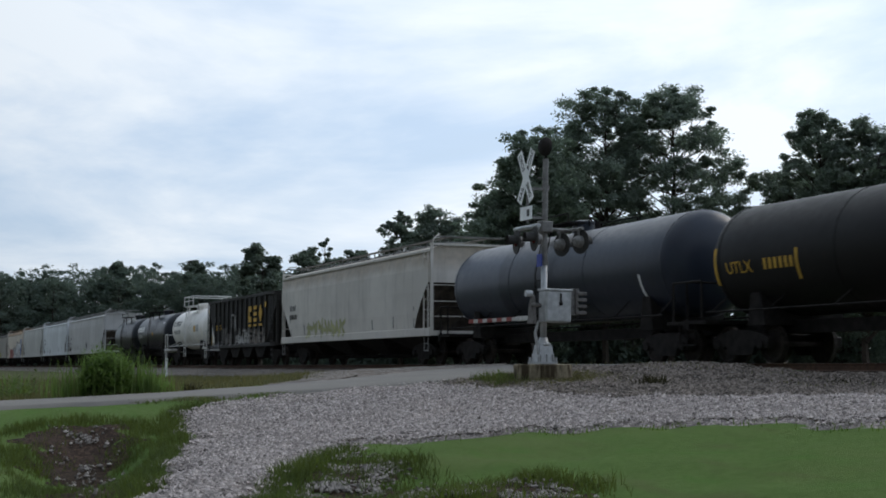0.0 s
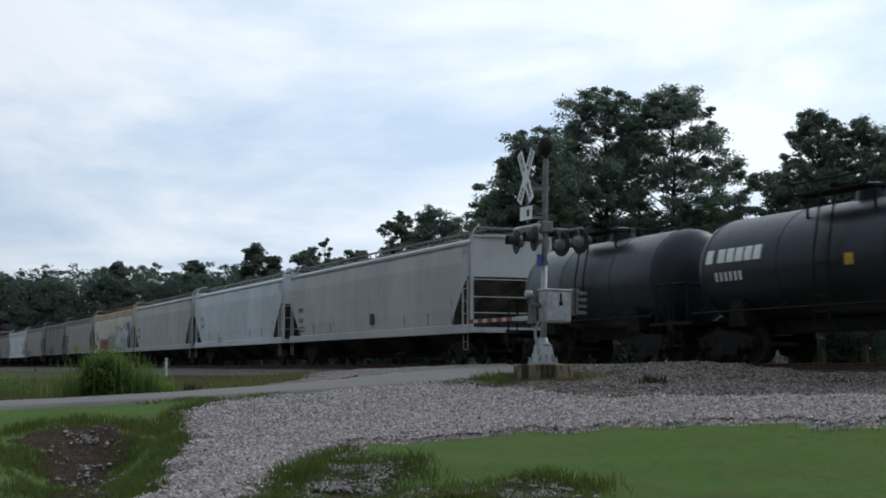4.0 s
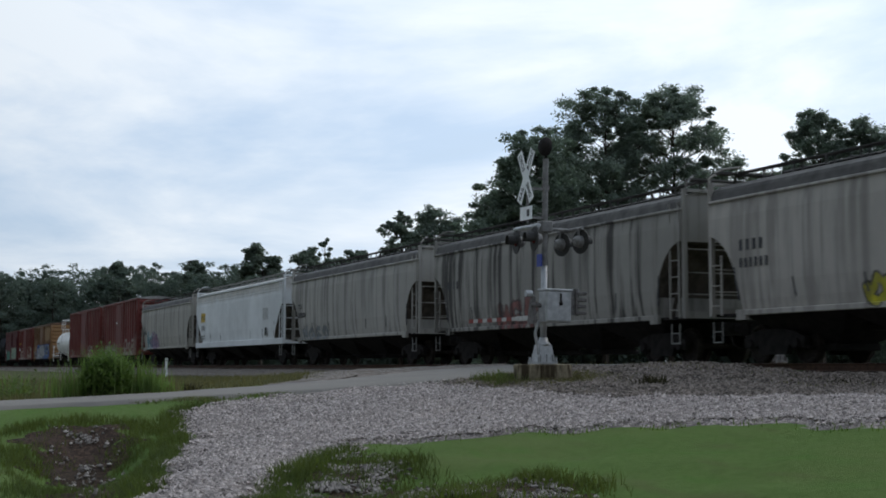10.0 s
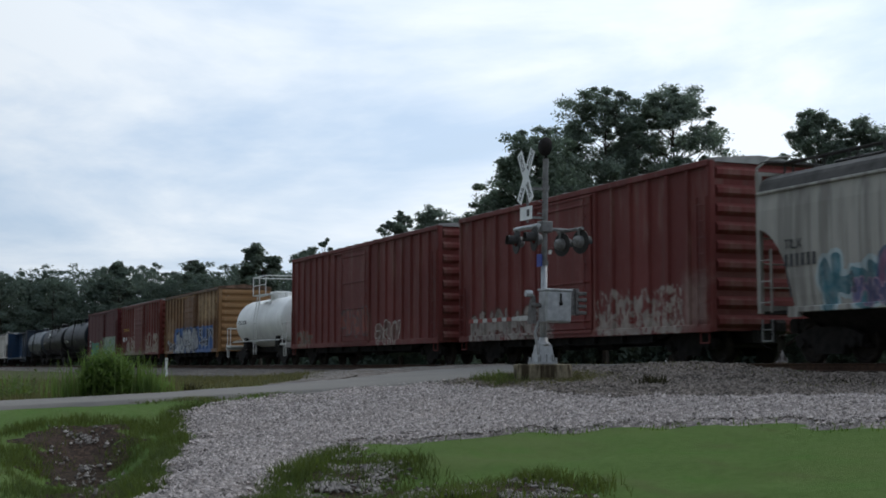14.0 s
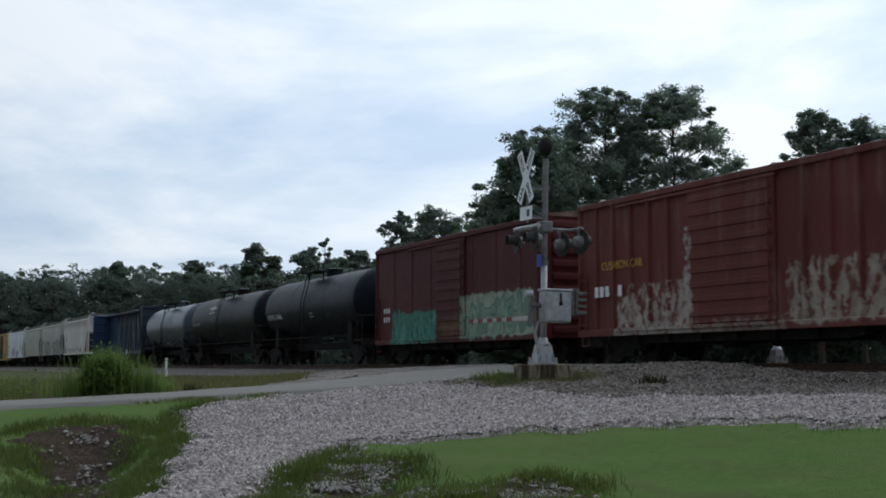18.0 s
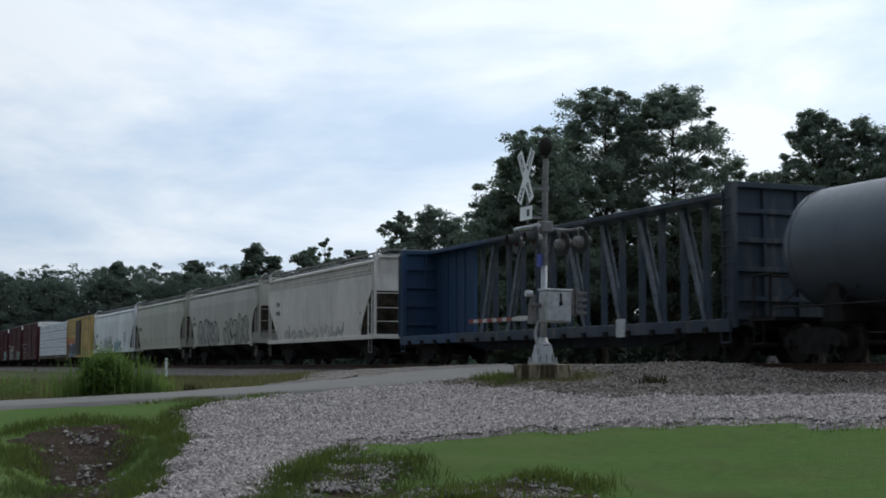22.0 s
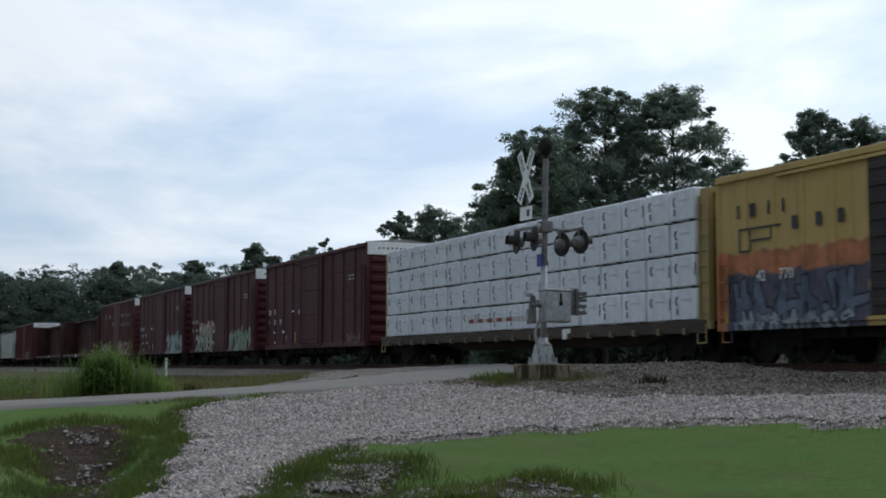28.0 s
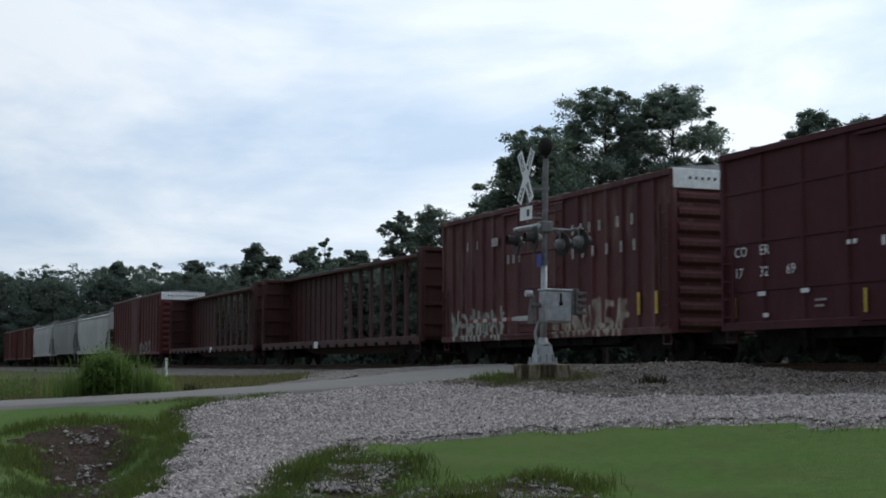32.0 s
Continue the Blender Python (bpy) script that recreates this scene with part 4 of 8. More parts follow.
BIG = "tall broadleaf tree with a loose open dark green crown"
DENSE = "dense dark green tree of medium height"
EDGE = "dark leafy tree at the wood's edge"
for lat, dep, h, r, mt, n, seed, lab, kw in [
    (0.117, 100, 20.2, 5.6, "leaf", 84000, 1, BIG, dict(clumps=170, base=0.24, leaf=0.13, fine=(0.07, 0.17))),
    (0.164, 101, 20.4, 5.7, "leaf", 94000, 2, BIG, dict(clumps=180, base=0.24, lean=0.02, leaf=0.13, fine=(0.07, 0.17))),
    (0.067, 95, 16.0, 4.1, "leaf_dark", 72000, 3, "dense dark green conical tree", dict(clumps=190, base=0.10, bias=0.8, leaf=0.14, fine=(0.12, 0.24))),
    (0.042, 98, 12.6, 3.6, "leaf_dark", 46000, 4, DENSE, dict(clumps=150, base=0.08, bias=0.8, leaf=0.14, fine=(0.12, 0.24))),
    (0.090, 106, 16.0, 4.4, "leaf_dark", 40000, 5, DENSE, dict(clumps=150, base=0.08, bias=0.7, leaf=0.15, fine=(0.12, 0.24))),
    (0.145, 108, 9.0, 6.0, "leaf_dark", 20000, 16, DENSE, dict(clumps=50, base=0.06)),
    (0.200, 106, 12.5, 5.0, "leaf_dark", 18000, 17, DENSE, dict(clumps=50, base=0.06)),
    (0.272, 96, 18.0, 3.2, "leaf", 34000, 6, BIG, dict(clumps=120, base=0.4, leaf=0.14)),
    (0.303, 95, 17.2, 3.8, "leaf", 40000, 7, BIG, dict(clumps=140, base=0.2, leaf=0.14)),
    (0.340, 94, 17.0, 4.4, "leaf_dark", 18000, 8, BIG, dict(clumps=46, base=0.25)),
    (0.240, 99, 14.2, 3.6, "leaf", 24000, 9, "lower broadleaf tree with a full crown", dict(clumps=90, base=0.15, bias=0.7, leaf=0.15)),
    (0.285, 104, 15.4, 5.6, "leaf_dark", 34000, 18, DENSE, dict(clumps=120, base=0.06, bias=0.7, leaf=0.16, fine=(0.12, 0.24))),
    (-0.030, 150, 16.6, 3.2, "leaf", 26000, 10, EDGE, dict(clumps=110, base=0.12, bias=0.7, leaf=0.2, fine=(0.12, 0.24))),
    (0.000, 148, 16.6, 4.4, "leaf", 32000, 11, EDGE, dict(clumps=130, base=0.1, bias=0.7, leaf=0.2, fine=(0.12, 0.24))),
    (0.022, 146, 14.6, 4.0, "leaf_dark", 22000, 19, EDGE, dict(clumps=100, base=0.1, bias=0.7, leaf=0.24, fine=(0.12, 0.24))),
    (-0.092, 185, 15.6, 4.4, "leaf_pine", 16000, 12, "broad dark pine at the wood's edge", dict(clumps=80, base=0.12, leaf=0.3, bias=0.7, fine=(0.13, 0.26))),
    (-0.064, 178, 14.8, 4.0, "leaf_pine", 16000, 13, "dark pine at the wood's edge", dict(clumps=80, base=0.12, leaf=0.3, bias=0.7, fine=(0.13, 0.26))),
    (-0.085, 190, 18.2, 1.3, "leaf_pine", 2600, 14, "thin pine top standing above the wood", dict(clumps=14, base=0.7, leaf=0.26)),
    (-0.130, 205, 17.9, 4.0, "leaf_pine", 14000, 15, "round-headed pine above the far wood", dict(clumps=60, base=0.3, leaf=0.32, bias=0.8, fine=(0.13, 0.26))),
    (-0.235, 228, 17.2, 3.6, "leaf_pine", 11000, 20, "round-headed pine above the far wood", dict(clumps=40, base=0.4, leaf=0.34)),
    (-0.180, 226, 17.4, 3.4, "leaf_pine", 11000, 21, "spiky dark pine above the far wood", dict(clumps=40, base=0.4, leaf=0.34)),
]:
    tx, ty = spot(lat, dep)
    tree("tree", tx, ty, h, r, M[mt], int(n * 1.25) if seed > 2 else n, seed, lab, **kw)


def far_wood():
    rng = np.random.RandomState(40)
    for i in range(76):
        lat = -0.345 + 0.46 * i / 63 if i < 64 else 0.125 + 0.024 * (i - 64)
        lat += rng.uniform(-0.004, 0.004)
        dep = 232 + rng.uniform(-16, 16) if lat < -0.10 else (165 + rng.uniform(-10, 10) if lat < 0.02 else 118 + rng.uniform(-6, 6))
        want = np.interp(lat, [-0.36, -0.30, -0.24, -0.18, -0.10, -0.05, 0.02, 0.1, 0.2, 0.4], [0.062, 0.064, 0.067, 0.069, 0.068, 0.070, 0.080, 0.100, 0.105, 0.118])
        h = want * dep * rng.uniform(0.90, 1.08)
        tx, ty = spot(lat, dep)
        near = lat > 0.10
        tree("tree", tx, ty, h, h * rng.uniform(0.30, 0.42), M["leaf_far"], 2200 if near else 8200, 100 + i, "dark tree in the far wood beyond the track", trunk=0.2, base=0.04, leaf=0.5 if near else 0.27,
             clumps=34 if near else 62, bias=0.6, fine=(0.14, 0.26), group="far wood")


far_wood()


def undergrowth():
    rng = np.random.RandomState(77)
    V = []
    for i in range(60000):
        lat = rng.uniform(-0.40, 0.42)
        dep = (228 if lat < -0.10 else 158 if lat < 0.02 else 108) + rng.uniform(-8, 10)
        tx, ty = spot(lat, dep)
        s = 0.08 + dep / 900
        c = np.array([tx, ty, -0.6 + (0.062 if lat < 0.02 else 0.085) * dep * rng.uniform(0, 1) ** 1.3])
        if i % 5 == 0:
            c[2] = rng.uniform(-0.6, 2.2)
            s *= 1.8
        u, w = rng.normal(0, 1, 3), rng.normal(0, 1, 3)
        u, w = u / np.linalg.norm(u) * s, w / np.linalg.norm(w) * s * 0.5
        V += [c - u, c + w, c + u, c - w]
    me = bpy.data.meshes.new("undergrowth")
    me.from_pydata([list(map(float, v)) for v in V], [], np.arange(len(V)).reshape(-1, 4).tolist())
    tagged(put("undergrowth", me, M["leaf_far"]), "dense dark undergrowth along the wood's edge", "undergrowth", kind="stuff")


undergrowth()

# ---------------------------------------------------------------- train: running gear
SPEED = 19.0
TRAIN = []          # (thing, place along the train)


def run(t):
    """How far the train has come at t seconds."""
    return SPEED * (t - 0.000153 * (t - 16) ** 2)


def make_truck():
    """One bogie, kept as the pattern for all others."""
    ob = thing("truck_pattern", "", "")
    bm = bmesh.new()
    box(bm, -0.22, 0.22, -1.05, 1.05, 0.42, 0.72, 0.03)
    lathe(bm, [(0.72, 0.3), (0.80, 0.28)], 12, "z")
    bol = part("truck", bm, M["steel_dark"])
    bm = bmesh.new()
    prism(bm, [(-1.16, 0.60), (-1.12, 0.36), (-0.72, 0.34), (-0.62, 0.44), (-0.48, 0.20), (0.48, 0.20), (0.62, 0.44), (0.72, 0.34), (1.12, 0.36), (1.16, 0.60),
               (0.85, 0.72), (0.42, 0.80), (-0.42, 0.80), (-0.85, 0.72)], -0.07, 0.07)
    for s in (-1, 1):
        lathe(bm, [(-0.14, 0.12), (0.14, 0.12)], 10, "y", (s * 0.889, 0, 0.457))
    frame_ = part("side_frame", fixed(bm), M["steel_dark"])
    bm = bmesh.new()
    for dx in (-0.15, 0.0, 0.15):
        lathe(bm, [(0.26 + 0.03 * k, 0.065 if k % 2 else 0.05) for k in range(9)], 6, "z", (dx, 0, 0))
    spring = part("spring_nest", bm, M["wheel"])
    bm = bmesh.new()
    lathe(bm, [(-0.95, 0.07), (0.95, 0.07)], 10, "y")
    for s in (-1, 1):
        lathe(bm, [(s * 0.67, 0.485), (s * 0.70, 0.465), (s * 0.80, 0.457), (s * 0.81, 0.40), (s * 0.77, 0.36), (s * 0.77, 0.16), (s * 0.84, 0.13), (s * 0.90, 0.10)], 20, "y")
    wheel = part("wheelset", fixed(bm), M["wheel"], None, "", False)
    bpy.data.objects.remove(ob)
    return bol, frame_, spring, wheel


BOL, SFR, SPR, WHL = make_truck()


def trucks(car, xs):
    for x in xs:
        t = share("truck", BOL, car, pose(x, 0, 0))
        for s in (-1, 1):
            share("side_frame", SFR, t, pose(0, s * 1.0, 0))
            share("spring_nest", SPR, t, pose(0, s * 1.0, 0))
            share("wheelset", WHL, t, pose(s * 0.889, 0, 0.457))


def make_coupler():
    bm = bmesh.new()
    box(bm, -0.1, 0.42, -0.09, 0.09, 0.78, 0.98, 0.02)
    prism(bm, [(0.40, 0.70), (0.62, 0.70), (0.70, 0.78), (0.70, 0.98), (0.62, 1.06), (0.40, 1.06)], -0.14, 0.14)
    pipe(bm, [(0.1, -0.3, 0.8), (0.3, -0.3, 0.45), (0.6, -0.25, 0.35)], 0.02)
    return part("coupler", fixed(bm), M["steel_dark"])


CPL = make_coupler()


def couplers(car, h):
    share("coupler", CPL, car, pose(h, 0, 0))
    share("coupler", CPL, car, pose(-h, 0, 0, 0, 0, 180))


def ladder(car, x, z0, z1, y, w, material, n=None, name="ladder"):
    bm = bmesh.new()
    for s in (0, w):
        box(bm, x + s - 0.02, x + s + 0.02, y - 0.045, y, z0, z1)
    n = n or max(3, int((z1 - z0) / 0.38))
    for i in range(n):
        z = z0 + (z1 - z0) * (i + 0.5) / n
        rod(bm, (x, y - 0.03, z), (x + w, y - 0.03, z), 0.016, 5)
    return part(name, bm, material, car)


def stirrup(car, x, y, material):
    bm = bmesh.new()
    pipe(bm, [(x, y, 1.0), (x, y, 0.5), (x + 0.38, y, 0.5), (x + 0.38, y, 1.0)], 0.02, 5)
    rod(bm, (x, y, 0.76), (x + 0.38, y, 0.76), 0.016, 5)
    return part("sill_step", bm, material, car)


def begin(name, label, category, rear, front):
    ob = thing(name, label, category, "cars of the freight train")
    TRAIN.append((ob, (rear + front) / 2))
    return ob, (rear - front) / 2


# ---------------------------------------------------------------- train: covered hoppers


def hopper(rear, front, color, label, style="round", zs=1.0, bays=3, graf=(), text=(), dark_roof=None, sill=0.30, beads=False, **kw):
    """A covered hopper: curved sides cut away at the ends, roof walk on brackets, outlets below."""
    car, h = begin("covered_hopper", label, "hopper car", rear, front)
    color = shade(color, 1.26 if style == "slant" else 1.0)
    kw = {"panel": 2.9, "fade": 0.14, **kw}
    mat = paint("hopper_paint", color, graf=graf, **kw)
    trim = paint("hopper_trim", shade(color, 0.95), graf=graf, **{**kw, "grime": kw.get("grime", 0.45) * 0.8})
    frame_paint = paint("hopper_frame", shade(color, 0.9), **{**kw, "grime": min(0.8, kw.get("grime", 0.45) + 0.15), "panel": 0.0})
    prof = [(1.50, zs), (1.56, zs + 0.35), (1.60, 1.9), (1.62, 2.7), (1.61, 3.5), (1.56, 3.95), (1.50, 4.14), (1.46, 4.22), (1.30, 4.32), (0.9, 4.42), (0.4, 4.47), (0, 4.48)]
    pz, pw = [p[1] for p in prof], [p[0] for p in prof]
    cut = 1.75 if style == "slant" else 1.36

    def low(e):
        if e >= cut:
            return zs
        u = 1 - e / cut
        return zs + (3.1 - zs) * (math.sqrt(1 - (1 - u) ** 2) if style == "round" else u ** 0.75)

    bm = bmesh.new()
    es = [0.12, 0.2, 0.35, 0.5, 0.7, 0.9, 1.05, 1.2, 1.3, 1.36, 1.55, 1.75, 2.6]
    xs = [-h + e for e in es] + list(np.linspace(-h + 4, h - 4, 7)) + [h - e for e in es[::-1]]
    prev = None
    for x in xs:
        zb = low(h - abs(x))
        half = [(float(np.interp(max(z, zb), pz, pw)), max(z, zb)) for w, z in prof]
        ring = [bm.verts.new((x, -w, z)) for w, z in half] + [bm.verts.new((x, w, z)) for w, z in half[-2::-1]]
        n = len(ring)
        if prev:
            for i in range(n):
                bm.faces.new((prev[i], prev[(i + 1) % n], ring[(i + 1) % n], ring[i]))
        else:
            bm.faces.new(ring)
        prev = ring
    bm.faces.new(prev[::-1])
    bmesh.ops.remove_doubles(bm, verts=bm.verts, dist=1e-4)
    fixed(bm)
    # downward faces get the darker brown: grime plus shade put into the colour
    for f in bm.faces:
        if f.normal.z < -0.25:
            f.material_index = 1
        elif dark_roof and f.calc_center_median().z > 3.95 and abs(f.normal.x) < 0.7:
            f.material_index = 2
    body = part("body", bm, mat, car)
    body.data.materials.append(M["slope_grime_shade"])
    body.data.materials.append(dark_roof or mat)
    # eaves rail, side sill, centre sill
    for s in (-1, 1):
        bm = bmesh.new()
        zt = 3.88 if dark_roof else 4.11
        yt = 1.58 if dark_roof else 1.53
        box(bm, -h + 0.1, h - 0.1, s * yt - 0.05, s * yt + 0.05, zt, zt + (0.07 if dark_roof else 0.11), 0.015)
        part("top_chord", bm, frame_paint, car)
        for z in ((3.72, 3.86, 4.0) if beads else ()):
            bm = bmesh.new()
            y = s * float(np.interp(z, pz, pw))
            box(bm, -h + 0.3, h - 0.3, y - 0.022, y + 0.022, z - 0.025, z + 0.025, 0.008)
            part("side_bead", bm, mat, car)
        bm = bmesh.new()
        hs = sill if style == "slant" else 0.13
        hx = h - 0.03 if style == "slant" else h - 1.2
        box(bm, -hx, hx, s * 1.56 - 0.05, s * 1.56 + 0.05, zs - 0.02, zs - 0.02 + hs, 0.015)
        if style == "round":
            for e in (-1, 1):
                box(bm, e * (h - 1.4) - 0.18, e * (h - 1.4) + 0.18, s * 1.56 - 0.06, s * 1.56 + 0.06, zs - 0.12, zs + 0.12)
        part("side_sill", bm, trim, car)
    bm = bmesh.new()
    box(bm, -h, h, -0.3, 0.3, 0.72, 1.05)
    part("centre_sill", bm, M["steel_dark"], car)
    # end cages
    for e in (-1, 1):
        bm = bmesh.new()
        for s in (-1, 1):
            box(bm, e * (h - 0.06) - 0.06, e * (h - 0.06) + 0.06, s * 1.5 - 0.05, s * 1.5 + 0.05, zs, 4.44)
        box(bm, e * (h - 0.08) - 0.05, e * (h - 0.08) + 0.05, -1.5, 1.5, zs, zs + 0.18)
        box(bm, e * (h - 0.07) - 0.05, e * (h - 0.07) + 0.05, -1.45, 1.45, 4.36, 4.44)
        for z in (1.75, 2.3, 2.9):
            rod(bm, (e * (h - 0.05), -1.5, z), (e * (h - 0.05), 1.5, z), 0.02, 5)
        part("end_frame", bm, frame_paint, car)
        bm = bmesh.new()
        box(bm, e * (h - 0.85) - 0.75, e * (h - 0.85) + 0.75, -1.45, 1.45, zs - 0.02, zs + 0.05)
        part("end_platform", bm, M["steel_dark"], car)
        for s in (-1, 1):
            ladder(car, (h - 0.62) if e > 0 else (-h + 0.17), zs, 4.1 if e > 0 else 2.6, s * 1.56 - (0 if s < 0 else -0.05), 0.42, frame_paint)
        for s in (-1, 1):
            bm = bmesh.new()
            rod(bm, (e * (h - 1.15), s * 1.2, zs), (e * (h - 0.45), s * 1.2, 2.9), 0.05, 6)
            part("brace", bm, M["slope_grime_shade"], car)
        stirrup(car, e * (h - 0.4) - 0.18, -1.58, M["walk_grey"])
        # dark weld runs where the slope sheets meet the side
        for dist, tall in ((cut - 0.08, 0.8), (cut + 2.1, 0.45), (cut + 4.5, 0.4)):
            bm = bmesh.new()
            x, za, zb = e * (h - dist), zs + 0.34, zs + 0.34 + tall
            ya, yb = float(np.interp(za, pz, pw)), float(np.interp(zb, pz, pw))
            v = [bm.verts.new((x + dx + e * up * tall * 0.16, -(yb if up else ya) - dy, zb if up else za)) for up in (0, 1) for dx in (-0.03, 0.03) for dy in (-0.01, 0.007)]
            for f in ((0, 1, 3, 2), (4, 6, 7, 5), (0, 4, 5, 1), (2, 3, 7, 6), (0, 2, 6, 4), (1, 5, 7, 3)):
                bm.faces.new([v[i] for i in f])
            part("weld_run", fixed(bm), DK, car)
    # outlets
    for i in range(bays):
        x = (i - (bays - 1) / 2) * (2 * h - 6.2) / max(1, bays - 1) if bays > 1 else 0
        bm = bmesh.new()
        a = [bm.verts.new((x + sx * 1.9, sy * 1.42, zs)) for sx, sy in ((-1, -1), (1, -1), (1, 1), (-1, 1))]
        b = [bm.verts.new((x + sx * 0.45, sy * 0.5, 0.42)) for sx, sy in ((-1, -1), (1, -1), (1, 1), (-1, 1))]
        for k in range(4):
            bm.faces.new((a[k], a[(k + 1) % 4], b[(k + 1) % 4], b[k]))
        bm.faces.new(b)
        box(bm, x - 0.55, x + 0.55, -0.62, 0.62, 0.28, 0.44, 0.03)
        rod(bm, (x, -1.0, 0.36), (x, 1.0, 0.36), 0.05, 6)
        part("outlet", fixed(bm), M["steel_dark"], car)
    # roof walk
    roofm = dark_roof or M["walk_grey"]
    for s in (-1, 1):
        bm = bmesh.new()
        box(bm, -h - 0.05, h + 0.05, s * 0.78 - 0.13, s * 0.78 + 0.13, 4.665, 4.69)
        k = int(2 * h / 1.15)
        for i in range(k + 1):
            x = -h + 0.25 + i * (2 * h - 0.5) / k
            box(bm, x - 0.018, x + 0.018, s * 0.9 - 0.02, s * 0.9 + 0.02, 4.40, 4.67)
            box(bm, x - 0.018, x + 0.018, s * 0.66 - 0.02, s * 0.66 + 0.02, 4.43, 4.67)
        part("running_board", bm, roofm, car)
    for e in (-1, 1):
        bm = bmesh.new()
        box(bm, e * (h - 0.1) - 0.2, e * (h - 0.1) + 0.2, -1.35, 1.35, 4.66, 4.70)
        part("end_walk", bm, roofm, car)
        bm = bmesh.new()
        pipe(bm, [(e * (h - 0.02), -1.5, 4.1), (e * (h + 0.03), -1.48, 4.55), (e * (h - 0.1), -1.2, 4.78), (e * (h - 0.55), -1.0, 4.78)], 0.028, 6)
        part("grab_rail", bm, frame_paint, car)
    bm = bmesh.new()
    box(bm, -h + 1.2, h - 1.2, -0.32, 0.32, 4.47, 4.56, 0.03)
    part("hatch_coaming", bm, roofm, car)
    for i in range(8):
        x = -h + 2.2 + i * (2 * h - 4.4) / 7
        bm = bmesh.new()
        box(bm, x - 0.85, x + 0.85, -0.36, 0.36, 4.55, 4.62, 0.03)
        rod(bm, (x, -0.42, 4.63), (x, 0.42, 4.63), 0.03, 5)
        part("hatch_cover", bm, roofm, car)
    for item in text:
        if item[0] == "bars":
            bars(car, item[1], -1.622, item[2], item[3], item[4], item[5])
        else:
            writing(car, item[0], item[1], -1.622, item[2], item[3], item[4])
    trucks(car, (-h + 1.9, h - 1.9))
    couplers(car, h)
    return car


# ---------------------------------------------------------------- train: box cars


